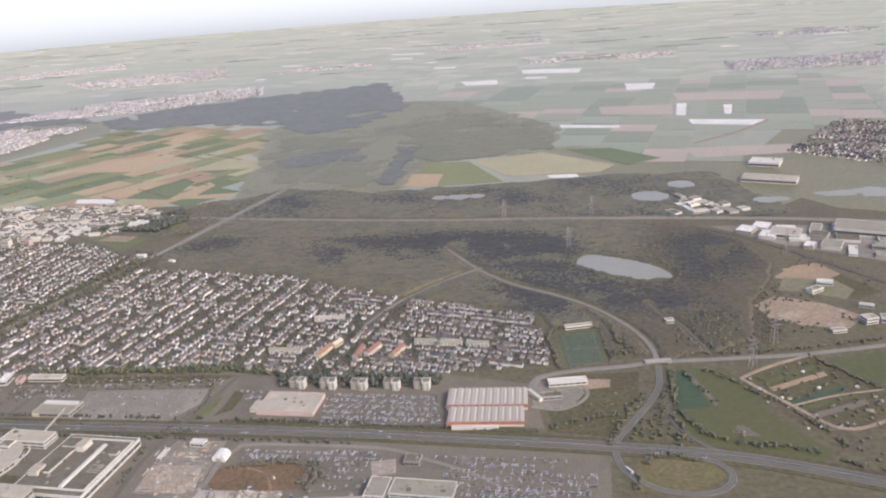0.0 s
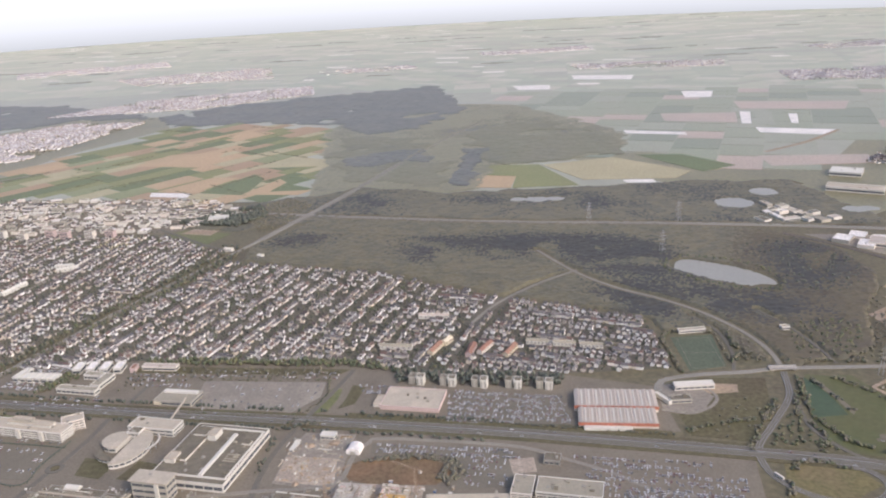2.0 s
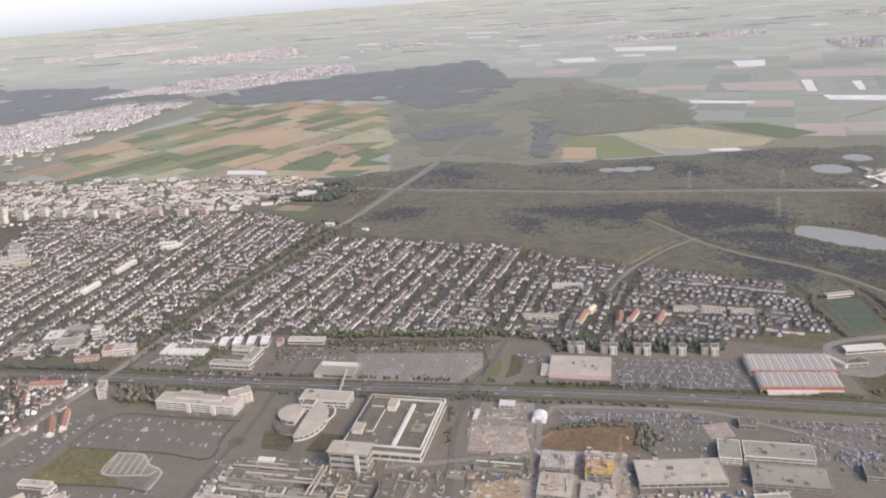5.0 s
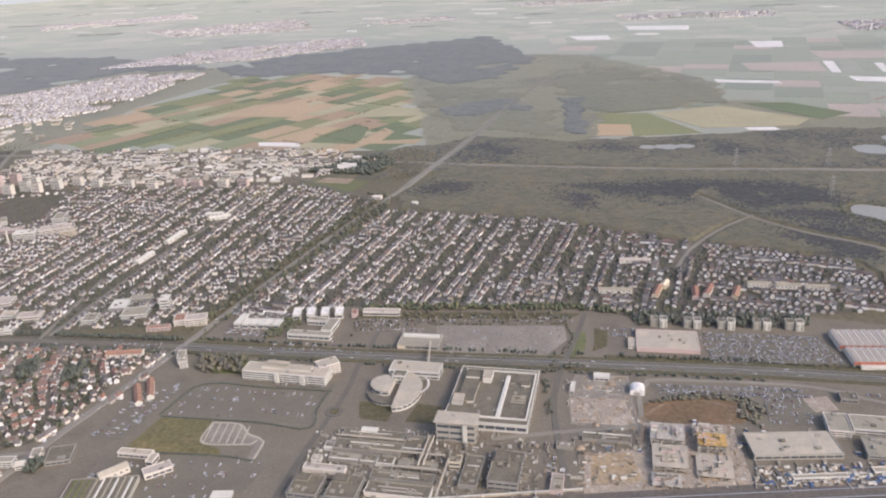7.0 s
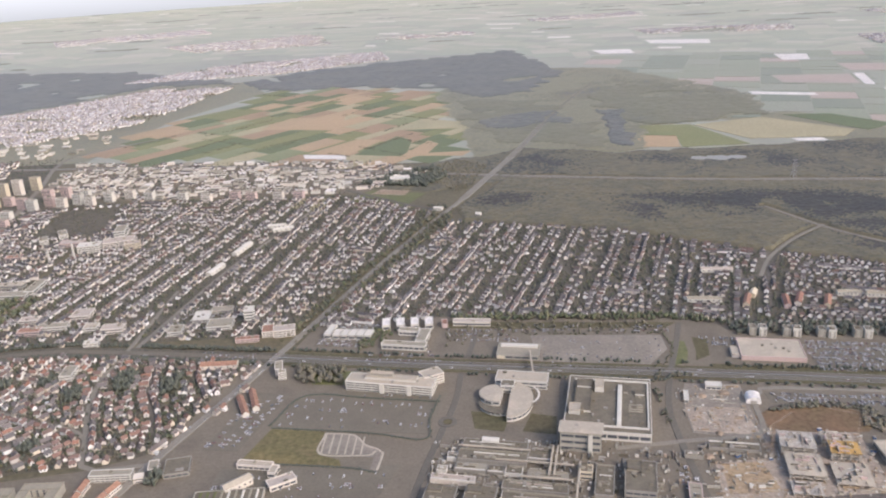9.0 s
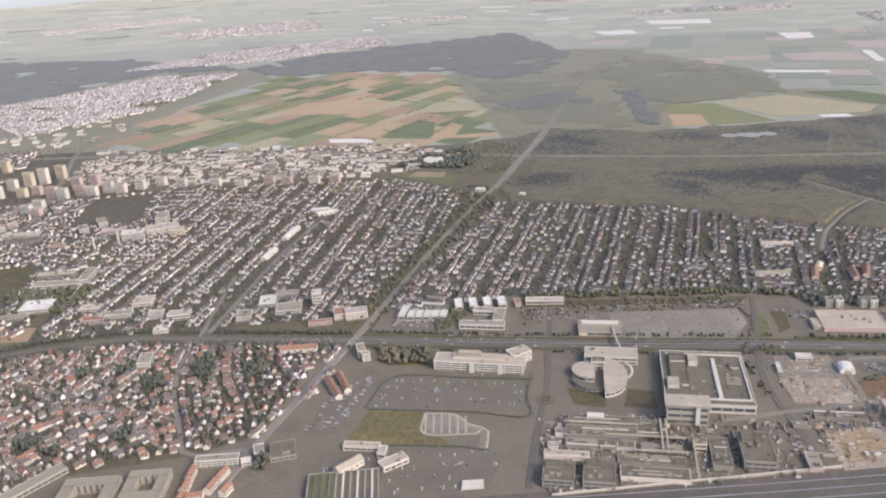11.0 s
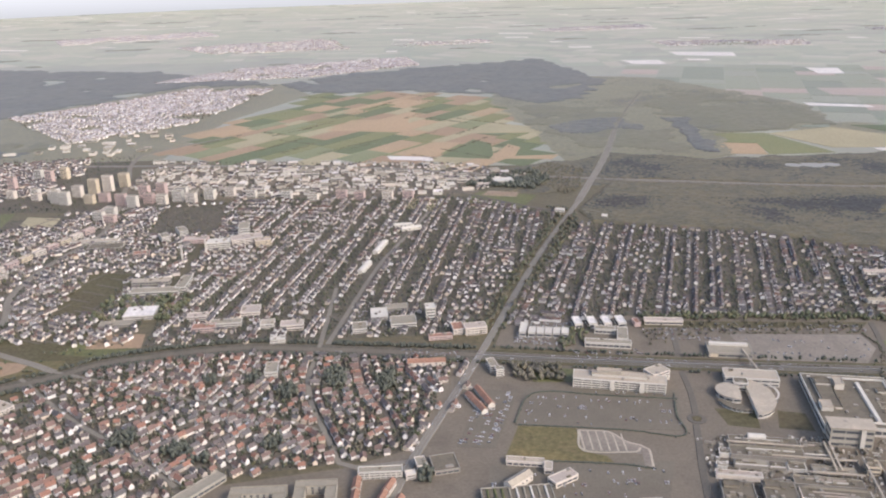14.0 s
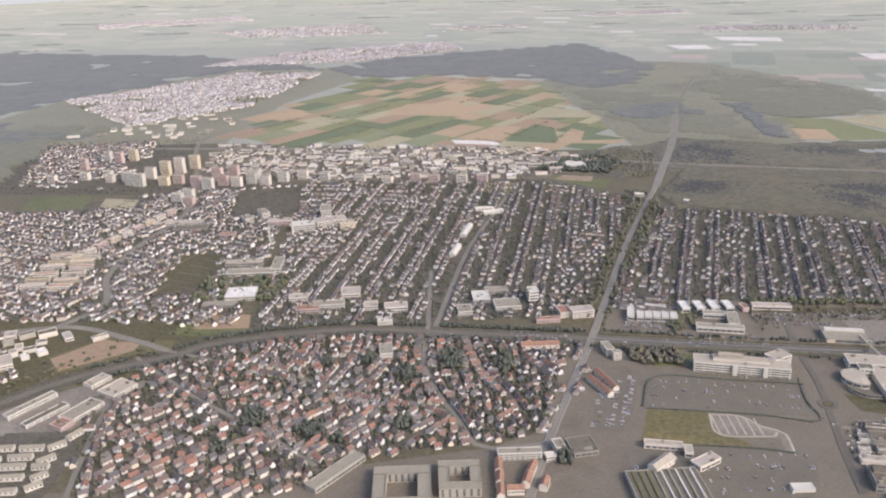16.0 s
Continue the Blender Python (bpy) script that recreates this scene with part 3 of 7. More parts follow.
patch("water", [(p.x, p.y) for p in smooth([(357, 694), (362, 712), (371, 720), (388, 717), (402, 720), (414, 700), (431, 668), (432, 652), (420, 654), (403, 648), (386, 660), (373, 664), (357, 694)], 4.0)[:-1]], WATER, "grey pond among woods", "pond")
take(250, 950, 14)
take(228, 951, 10)
take(272, 949, 10)
take(467, 905, 21)
take(513, 948, 17)
take(584, 865, 14)
take(664, 873, 15)
take(705, 868, 20)
patch("water", ring(250, 950, 33, 13, 20, 0.14, 4, -5), WATER, "small grey pond", "pond")
patch("water", ring(467, 905, 25, 20, 18, 0.12, 5, 30), WATER, "grey gravel-pit pond", "pond")
patch("water", ring(513, 948, 18, 18, 18, 0.15, 6), WATER, "grey gravel-pit pond", "pond")
patch("water", ring(584, 865, 20, 13, 18, 0.15, 7), WATER, "green-grey pond by sheds", "pond")
patch("water", ring(664, 873, 22, 13, 18, 0.15, 8), WATER, "grey pond", "pond")
patch("water", ring(705, 868, 26, 20, 18, 0.15, 9), WATER, "grey pond", "pond")

# named fields behind the town
HIGH = [0.31]
for label, mat, poly in (
    ("white field under crop fleece", FLEECE, [(-262, 1052), (-204, 1040), (-200, 1018), (-256, 1030)]),
    ("bare pinkish brown field", TAN, [(-257, 1058), (-200, 1132), (-162, 1122), (-199, 1042)]),
    ("dark green crop field", DEEPGREEN, [(-193, 1040), (-145, 1141), (-122, 1111), (-124, 1019)]),
    ("sandy tilled field", TAN, [(-130, 1023), (-99, 1106), (-84, 1084), (-96, 1034), (-40, 1036), (-52, 1012)]),
    ("broad brown tilled field", TAN, [(-365, 1230), (-332, 1310), (-242, 1311), (-236, 1200)]),
    ("pale tilled field", STRAW, [(-152, 1182), (-117, 1258), (-42, 1218), (-54, 1179)]),
    ("yellow-green meadow", GREEN, [(222, 1008), (306, 1010), (263, 1135), (192, 1142), (182, 1084), (229, 1071)]),
    ("sandy corner field", TAN, [(170, 1019), (220, 1008), (229, 1070), (180, 1083)]),
    ("brown striped field", STRAW, [(267, 1132), (369, 1165), (456, 1063), (429, 1029), (314, 1037)]),
    ("deep green crop field", DEEPGREEN, [(403, 1175), (466, 1167), (520, 1086), (470, 1059)]),
    ("white fleece strip", FLEECE, [(363, 1029), (400, 1026), (401, 1011), (366, 1014)]),
    ("white fleece strip", FLEECE, [(415, 1367), (507, 1330), (505, 1307), (415, 1340)]),
    ("white fleece strip", FLEECE, [(622, 1345), (731, 1302), (705, 1264), (617, 1304)]),
    ("white fleece field", FLEECE, [(402, 2150), (551, 2103), (533, 2022), (401, 2070)]),
    ("white fleece bed", FLEECE, [(641, 1502), (658, 1497), (626, 1380), (612, 1385)]),
    ("white fleece bed", FLEECE, [(712, 1460), (726, 1456), (698, 1368), (688, 1372)]),
    ("grey net-covered bed", FARPALE, [(664, 1494), (691, 1483), (656, 1357), (635, 1373)]),
    ("brown bare field", FARSOIL, [(503, 1515), (632, 1495), (608, 1395), (496, 1438)]),
    ("brown bare field", FARSOIL, [(563, 1138), (704, 1122), (696, 1070), (562, 1074)]),
    ("white fleece field", FLEECE, [(600, 1790), (662, 1771), (638, 1690), (588, 1697)]),
    ("pale fleece field", FLEECE, [(247, 1996), (335, 1984), (332, 1908), (260, 1922)]),
    ("brown bare field", FARSOIL, [(662, 1622), (859, 1569), (817, 1482), (651, 1533)]),
    ("olive rough pasture", ROUGHLAND, [(-18, 1065), (150, 1255), (153, 1117), (125, 1016)]),
):
    HIGH[0] += 0.002
    patch("field", poly, mat, label, "field", HIGH[0])
patch("field", [(-36, 1000), (130, 1000), (180, 1010), (200, 1140), (380, 1185), (415, 1300), (390, 1420), (240, 1700), (-60, 1800), (-100, 1450), (-62, 1240)], ROUGHLAND,
      "dull olive rough land between woods", "field", 0.28)


def mosaic(poly, heading, depth, length, mats, seed, z):
    """A patchwork of strip fields that fills a stretch of land, each one an own sheet."""
    rnd = random.Random(seed)
    c, s = math.cos(radians(-heading)), math.sin(radians(-heading))
    turned = [(x * c + y * s, -x * s + y * c) for x, y in poly]
    x0, x1 = min(p[0] for p in turned), max(p[0] for p in turned)
    y0, y1 = min(p[1] for p in turned), max(p[1] for p in turned)
    out, x = [], x0
    while x < x1:
        w, y = rnd.uniform(*depth), y0 + rnd.uniform(-20, 0)
        while y < y1:
            h = rnd.uniform(*length)
            if inside(turned, x + w / 2, y + h / 2):
                sk = rnd.uniform(-0.08, 0.08) * h
                q = [(x, y), (x + w - 1, y + sk * 0.2), (x + w - 1, y + h - 1.2), (x, y + h - 1)]
                out.append(([(a * c - b * s, a * s + b * c) for a, b in q], rnd.choice(mats)))
            y += h
        x += w
    return out


LEFT_FIELDS = [(-556, 1100), (-378, 1041), (-174, 985), (-44, 1010), (-46, 1130), (-49, 1327), (-75, 1510), (-239, 1590), (-436, 1575), (-450, 1467), (-535, 1334)]
for poly, mat in mosaic(LEFT_FIELDS, 37, (18, 46), (34, 105), [GREEN, GREEN, DEEPGREEN, DEEPGREEN, PALEGREEN, TAN, TAN, SOIL, STRAW, SOIL, STRAW], 11, 0.3):
    patch("field", poly, mat, {"young_crop": "fresh green crop field", "winter_crop": "dark green crop field", "pasture": "pale green pasture",
          "tilled_earth": "sandy tilled field", "bare_soil": "brown bare field", "stubble": "straw-coloured field"}[mat.name], "field", 0.3)
EAST_FIELDS = [(300, 1180), (420, 1190), (560, 1060), (640, 1075), (760, 1260), (1000, 1250), (1000, 1750), (240, 1900), (240, 1500), (400, 1300)]
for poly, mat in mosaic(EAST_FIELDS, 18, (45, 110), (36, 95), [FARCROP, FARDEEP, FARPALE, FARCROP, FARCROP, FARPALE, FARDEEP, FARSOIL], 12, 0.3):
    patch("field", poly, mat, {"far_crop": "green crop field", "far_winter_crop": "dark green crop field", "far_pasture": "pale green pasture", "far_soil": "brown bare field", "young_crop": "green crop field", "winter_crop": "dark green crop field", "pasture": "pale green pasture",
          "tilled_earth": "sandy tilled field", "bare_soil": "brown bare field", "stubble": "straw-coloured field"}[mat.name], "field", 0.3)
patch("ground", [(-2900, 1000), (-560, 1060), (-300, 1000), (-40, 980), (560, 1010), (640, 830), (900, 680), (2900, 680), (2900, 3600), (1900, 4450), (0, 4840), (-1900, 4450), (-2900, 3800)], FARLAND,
      "green and brown farmland with haze painted into its colours", "ground", 0.05)
for k, poly in enumerate(([(-1000, 1050), (-560, 1060), (-535, 1334), (-436, 1580), (-514, 1735), (-709, 1740), (-862, 1520), (-930, 1420)],
                          [(415, 1000), (560, 1000), (640, 820), (900, 680), (1000, 800), (1000, 1260), (760, 1270), (640, 1080), (560, 1065), (420, 1195), (300, 1185)])):
    patch("field", poly, ROUGHLAND, "dull olive pasture between village and woods", "field", 0.07 + 0.004 * k)
# Distant patchwork; its haze lies in the base colours and sheen.
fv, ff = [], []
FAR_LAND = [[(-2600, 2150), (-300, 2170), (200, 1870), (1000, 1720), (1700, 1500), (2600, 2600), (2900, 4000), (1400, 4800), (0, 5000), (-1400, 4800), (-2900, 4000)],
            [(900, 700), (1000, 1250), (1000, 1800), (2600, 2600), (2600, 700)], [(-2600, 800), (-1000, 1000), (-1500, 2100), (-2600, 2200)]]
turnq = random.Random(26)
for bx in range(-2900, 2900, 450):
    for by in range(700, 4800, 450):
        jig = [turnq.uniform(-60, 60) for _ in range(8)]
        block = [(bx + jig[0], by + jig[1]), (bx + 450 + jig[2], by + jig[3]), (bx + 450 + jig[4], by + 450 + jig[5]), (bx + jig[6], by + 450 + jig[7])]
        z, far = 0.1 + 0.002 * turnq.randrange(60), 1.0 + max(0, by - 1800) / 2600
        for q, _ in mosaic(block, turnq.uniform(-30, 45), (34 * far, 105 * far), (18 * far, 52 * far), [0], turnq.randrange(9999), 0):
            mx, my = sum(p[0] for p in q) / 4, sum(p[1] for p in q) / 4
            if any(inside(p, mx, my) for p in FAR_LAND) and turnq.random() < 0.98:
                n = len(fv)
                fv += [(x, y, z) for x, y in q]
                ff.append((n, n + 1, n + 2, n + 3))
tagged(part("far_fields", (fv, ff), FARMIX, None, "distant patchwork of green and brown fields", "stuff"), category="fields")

wv, wf = [], []
rnd = random.Random(24)
for k in range(95):
    x, y = rnd.uniform(-2100, 1900), rnd.uniform(1900, 4300)
    if y < 2250 + abs(x) * 0.1 and x < 250:
        continue
    w, d = rnd.uniform(25, 120), rnd.uniform(8, 34)
    n = len(wv)
    wv += [(x + a * w / 2, y + b * d / 2 - a * w * 0.12, 0.6 - (c * 0.4)) for c in (0, 1) for a, b in ((-1, -1), (1, -1), (1, 1), (-1, 1))]
    wf += [(n, n + 1, n + 2, n + 3)] + [(n + i, n + 4 + i, n + 4 + (i + 1) % 4, n + (i + 1) % 4) for i in range(4)]
tagged(part("far_beds", (wv, wf), FLEECE, None, "distant white beds under crop fleece", "stuff"), category="fields")

# ---- roads ----
MAIN = [(-560, 360), (-519, 409), (-484, 440), (-439, 463), (-409, 482), (-336, 497), (-279, 493), (-173, 479), (-62, 462), (80, 444), (196, 428), (270, 415), (339, 402), (403, 387),
        (469, 359), (620, 285)]
LEVEL[0] = 0.30
west = smooth(MAIN[:8], 8.0)
part("road", strip(west, 2.6, -2.6, LEVEL[0] + 0.1, 0.3), ASPHALT, None, "grey road beside the railway cutting", "structure")["category"] = "road"
part("verge", strip(west, 7.0, -7.0, LEVEL[0] - 0.012, 0.3), GARDEN, None, "dark overgrown verge", "structure")["category"] = "verge"
for q in west:
    take(q.x, q.y, 7)
line = smooth(MAIN[7:], 8.0)
part("verge", strip(line, 8.4, -8.4, LEVEL[0] - 0.012, 0.3), HEATH, None, "brown grass verge of the main road", "structure")["category"] = "verge"
for q in line:
    take(q.x, q.y, 9.6)
for off, w in ((2.9, 4.0), (-2.9, 4.0)):
    ob = part("road", strip(line, off + w / 2, off - w / 2, LEVEL[0] + 0.1, 0.3), MIDROAD, None, "grey carriageway of the main road", "structure")
    ob["category"] = "road"
    for e in (off + w / 2 - 0.25, off - w / 2 + 0.25):
        part("edge_line", strip(line, e + 0.09, e - 0.09, LEVEL[0] + 0.112, 0.01), PAINT, ob)
part("crash_barrier", strip(line, 0.12, -0.12, LEVEL[0] + 0.5, 0.45), STEEL, None, "steel crash barrier in the median", "structure")["category"] = "barrier"
AVENUE = [(-240, 270), (-222, 327), (-211, 364), (-193, 415), (-168, 487), (-122, 629), (-95, 705), (-50, 822), (17, 1021), (62, 1180), (120, 1358), (180, 1520)]
road("road", AVENUE[:4], 4.4, OLDROAD, "grey town avenue", marks=True)
road("road", AVENUE[3:8], 4.6, OLDROAD, "broad grey avenue lined with trees", marks=True)
road("road", AVENUE[7:10], 7.6, OLDROAD, "broad pale road cut through the woods", marks=True)
road("road", AVENUE[9:], 3.6, OLDROAD, "pale road on through the woods")
road("road", [(-179, 874), (-129, 830), (-102, 807), (-68, 784)], 4.0, MIDROAD, "dark curved road along the edge of the wood", clear=3.0)
road("road", [(-700, 1040), (-343, 1004), (-150, 950), (35, 900), (213, 860), (364, 838), (531, 806), (663, 768), (900, 690)], 8.0, OLDROAD, "distant motorway through the woods", 12.0, True)
road("road", [(386, 496), (379, 464), (359, 431), (344, 408), (341, 389), (346, 373), (360, 360), (379, 356), (392, 361), (397, 371), (393, 382), (381, 389)], 3.8, MIDROAD,
     "grey looping slip road", 4.0, True)
road("road", [(386, 494), (382, 464), (379, 427), (391, 399), (408, 388), (440, 375)], 2.6, MIDROAD, "grey slip road", 4.0)
road("road", [(387, 500), (387, 528), (378, 561), (358, 598), (331, 629), (302, 654), (272, 694), (240, 760)], 3.2, OLDROAD, "grey road along the wood", 6.0, clear=3.6)
road("road", [(272, 701), (237, 671), (201, 628), (180, 588)], 2.8, OLDROAD, "grey lane from the wood into town", clear=3.2)
road("road", [(301, 474), (306, 487), (328, 494), (362, 497), (387, 501), (438, 501), (486, 502), (560, 511), (680, 520)], 4.2, OLDROAD, "grey cross road", 5.0, True)
road("road", [(424, 506), (421, 531), (413, 569), (400, 600)], 2.2, MIDROAD, "grey side lane", clear=2.4)
road("road", [(355, 499), (361, 522), (361, 560), (350, 590)], 2.2, MIDROAD, "grey side lane", clear=2.0)
road("road", [(433, 473), (452, 437), (470, 410), (500, 418), (540, 445)], 2.4, SAND, "sandy track round the allotments")
road("road", [(433, 473), (455, 487), (486, 500)], 2.4, SAND, "sandy track")
road("road", [(452, 437), (480, 446), (512, 451)], 1.4, SAND, "sandy path between allotments")
road("road", [(299, 450), (316, 445), (331, 455), (335, 468), (324, 486)], 2.0, PALEYARD, "pale gravel loop round the depot", 3.0)
road("road", [(74, 250), (69, 330), (68, 384), (70, 408), (78, 440), (92, 484), (100, 512)], 3.4, MIDROAD, "grey works road", 5.0)
road("road", [(-38, 512), (-41, 488), (-44, 471)], 3.4, MIDROAD, "grey road from the shops to the main road")
road("road", [(-48, 450), (-50, 424), (-54, 401)], 3.4, MIDROAD, "grey road through the works")
road("road", [(-57, 390), (-61, 372), (-66, 350), (-72, 318)], 3.4, MIDROAD, "grey road through the works")
road("road", [(-55 + 4.2 * math.cos(math.tau * i / 14), 395.5 + 4.2 * math.sin(math.tau * i / 14)) for i in range(15)], 2.4, MIDROAD, "small grey roundabout", 2.0)
patch("lawn", ring(-55, 395.5, 2.6, 2.6, 8, 0.02, 2), HEATH, "dull green island of the roundabout", "lawn", 0.32)
road("road", [(33, 366), (72, 371), (105, 374), (114, 382), (117, 404), (124, 418), (134, 422), (207, 412), (236, 398), (261, 383), (278, 369), (300, 362)], 2.8, OLDROAD, "pale works road", 5.0)
road("road", [(-567, 501), (-520, 508), (-470, 486), (-442, 470)], 5.0, OLDROAD, "grey link road to the junction")
road("road", [(-442, 470), (-366, 440), (-312, 413), (-273, 399), (-258, 387)], 2.6, OLDROAD, "grey residential street")
road("road", [(-460, 462), (-411, 415), (-366, 379), (-328, 345)], 2.6, OLDROAD, "grey residential street")
road("road", [(-277, 600), (-277, 491), (-278, 452), (-270, 417), (-258, 387), (-249, 362), (-240, 358), (-212, 362)], 2.9, OLDROAD, "grey residential street")
road("road", [(-438, 300), (-444, 327), (-450, 360), (-455, 410), (-440, 432)], 2.6, OLDROAD, "grey residential street")
road("road", [(-532, 508), (-514, 545), (-533, 600), (-534, 663), (-520, 760), (-546, 879), (-565, 954), (-591, 1043), (-585, 1110), (-500, 1200)], 5.0, OLDROAD, "grey main street out of town")
road("road", [(-272, 500), (-247, 646), (-223, 733), (-205, 800)], 3.2, OLDROAD, "grey residential street")
road("road", [(482, 789), (533, 727), (592, 617), (650, 500)], 5.0, BALLAST, "railway bed among scrub")
road("road", [(580, 1160), (658, 1219), (735, 1300)], 6.0, SAND, "sandy farm track")

# railway south of the works
patch("railway_bed", [(-100, 240), (-95, 314), (67, 319), (150, 324), (240, 328), (420, 330), (420, 240)], BALLAST, "dark brown railway ballast", "railway")
for k in range(5):
    part("rail", strip(smooth([(-98, 309 - 6 * k), (67, 314 - 6 * k), (240, 322 - 6 * k), (415, 325 - 6 * k)], 30), 0.35, -0.35, LEVEL[0] + 0.12, 0.1), STEEL, None,
         "worn steel railway track on ballast", "structure")["category"] = "railway"


# ---- buildings ----
def wall_box(w, d, h):
    return cuboid(-w / 2, -d / 2, 0, w / 2, d / 2, h)


def flat_roof(w, d, h, rim=0.35):
    """A roof tray: a flat deck inside a raised parapet."""
    v = []
    for k, z in ((0.12, h + 0.005), (0.12, h + 0.12 + rim), (-0.28, h + 0.12 + rim), (-0.28, h + 0.12)):
        a, b = w / 2 + k, d / 2 + k
        v += [(-a, -b, z), (a, -b, z), (a, b, z), (-a, b, z)]
    f = [(3, 2, 1, 0), (12, 13, 14, 15)] + [(4 * k + i, 4 * k + (i + 1) % 4, 4 * k + 4 + (i + 1) % 4, 4 * k + 4 + i) for k in range(3) for i in range(4)]
    return v, f


def pitched_roof(w, d, h, rise, over=0.2, thick=0.12):
    """A gable roof with its ridge along x."""
    a, b = w / 2 + over, d / 2 + over
    drop = rise * over / (d / 2)
    prof = [(-b, h - drop), (0, h + rise), (b, h - drop), (b, h - drop + thick), (0, h + rise + thick), (-b, h - drop + thick)]
    v = [(s * a, y, z) for s in (-1, 1) for y, z in prof]
    f = [(0, 1, 4, 5), (1, 2, 3, 4), (11, 10, 7, 6), (10, 9, 8, 7)]
    f += [(i, 6 + i, 6 + (i + 1) % 6, (i + 1) % 6) for i in range(6)]
    return v, f


def gable_walls(w, d, h, rise):
    v = [(-w / 2, -d / 2, 0), (w / 2, -d / 2, 0), (w / 2, d / 2, 0), (-w / 2, d / 2, 0), (-w / 2, -d / 2, h), (w / 2, -d / 2, h), (w / 2, d / 2, h), (-w / 2, d / 2, h),
         (-w / 2, 0, h + rise), (w / 2, 0, h + rise)]
    return v, [(0, 1, 5, 4), (2, 3, 7, 6), (1, 2, 6, 9, 5), (3, 0, 4, 8, 7)]


def hood(w, d, h):
    """A roof vent: a box with a lipped, slightly tapered cap."""
    return join(cuboid(-w / 2, -d / 2, 0, w / 2, d / 2, h * 0.7), cuboid(-w / 2 - 0.08, -d / 2 - 0.08, h * 0.701, w / 2 + 0.08, d / 2 + 0.08, h, 0.1))


MESH = {}


def cached(key, make):
    if key not in MESH:
        v, f = make()
        me = bpy.data.meshes.new(key[0])
        me.from_pydata(v, [], f)
        me.update()
        MESH[key] = me
    return MESH[key]


def building(name, label, cat, cx, cy, w, d, ang, h, wall=WHITE, roof=GREYROOF, floors=0, bays=0, units=0, group="", rim=0.35, keep=True):
    """A flat-roofed block: walls, parapet roof, windows floor by floor on all sides, vents on the roof."""
    if keep:
        claim(cx, cy, w, d, ang)
    r = root(name, cx, cy, ang, label, cat, group)
    body = part("wall", wall_box(w, d, h), wall, r)
    top = part("roof", flat_roof(w, d, h, rim), [roof, wall], r)
    top.data.polygons.foreach_set("material_index", [0, 0] + [1] * 12)
    if floors:
        fh = h / floors
        for k in range(floors):
            for turn, run, out in ((0, w, d / 2), (90, d, w / 2), (180, w, d / 2), (270, d, w / 2)):
                if turn == 180 or (turn == 270 and cy > 600) or (turn and cy > 780):
                    continue
                n = bays if bays and run > 6 and cy < 520 else 1
                wid = (run - 0.8) / n - (0.5 if n > 1 else 0)
                for i in range(n):
                    at = -run / 2 + 0.4 + (i + 0.5) * (run - 0.8) / n
                    ob = part("window", cached(("window", round(wid, 2), round(fh, 2)), lambda: cuboid(-wid / 2, -0.05, 0, wid / 2, 0.05, fh * 0.4)), GLASS, body)
                    ob.matrix_local = pose(0, 0, 0, 0, 0, turn) @ pose(at, -out - 0.01, fh * (k + 0.3))
    rnd = random.Random(int(cx * 7 + cy))
    for _ in range(units):
        a, b, z = rnd.uniform(1.0, 2.6), rnd.uniform(1.0, 2.2), rnd.uniform(0.5, 1.1)
        ob = part("roof_vent", hood(a, b, z), rnd.choice([GREYROOF, MIDROOF, DIMWALL]), r)
        ob.matrix_local = pose(rnd.uniform(-0.4, 0.4) * w, rnd.uniform(-0.4, 0.4) * d, h + 0.12)
    return r


def long_house(name, label, cat, x, y, w, d, ang, h, rise, wall, roof, group="", bays=0):
    claim(x, y, w, d, ang)
    r = root(name, x, y, ang, label, cat, group)
    body = part("wall", gable_walls(w, d, h, rise), wall, r)
    part("roof", pitched_roof(w, d, h, rise), roof, r)
    for i in range(bays):
        ob = part("window", cached(("window", "long"), lambda: cuboid(-0.5, -0.04, 0, 0.5, 0.04, 0.8)), GLASS, body)
        ob.matrix_local = pose((i + 0.5) / bays * w - w / 2, -d / 2 - 0.01, h * 0.45)
    return r


def extra(r, name, geo, mat, x, y, z, ang=0.0, label=""):
    ob = part(name, geo, mat, r, label)
    ob.matrix_local = pose(x, y, z, 0, 0, ang)
    return ob


def roof_block(r, name, w, d, h, wall, roof, x, y, z):
    """A smaller storey on a roof, with its own roof."""
    ob = extra(r, name, wall_box(w, d, h), wall, x, y, z)
    part("roof", flat_roof(w, d, h), roof, ob)


A = -10.5  # the works' grid
# engine plant: long halls with a ridge of skylights
hall = building("factory_hall", "large white-edged factory hall with dark flat roofs", "factory", 35, 402, 46, 58, A, 5, WHITE, GREYROOF, 1, 8, 34, rim=0.35)
extra(hall, "skylight", cuboid(-1.3, -23, 0, 1.3, 20, 1.1, 0.3), WHITE, 6, 0, 5.12, 0, "long white ridge skylight")
roof_block(hall, "roof_house", 9, 34, 1.4, WHITE, GREYROOF, -14, 6, 5.12)
roof_block(hall, "roof_house", 5, 9, 3.4, WHITE, PALEROOF, -5.5, 16, 5.12)
roof_block(hall, "roof_house", 6, 8, 2.4, WHITE, PALEROOF, -18, -10, 5.12)
for y in (-24, 25):
    extra(hall, "roof_wall", cuboid(-20, -0.5, 0, 22, 0.5, 0.8, 0.1), WHITE, 0, y, 5.12)
extra(hall, "roof_wall", cuboid(-0.5, -24, 0, 0.5, 24, 0.8, 0.1), WHITE, 21.5, 0, 5.12)
for k in range(4):
    extra(hall, "roof_light", cuboid(-4.0, -0.5, 0, 4.0, 0.5, 0.4, 0.2), MIDROOF, 15, -7 + 2.2 * k, 5.12)
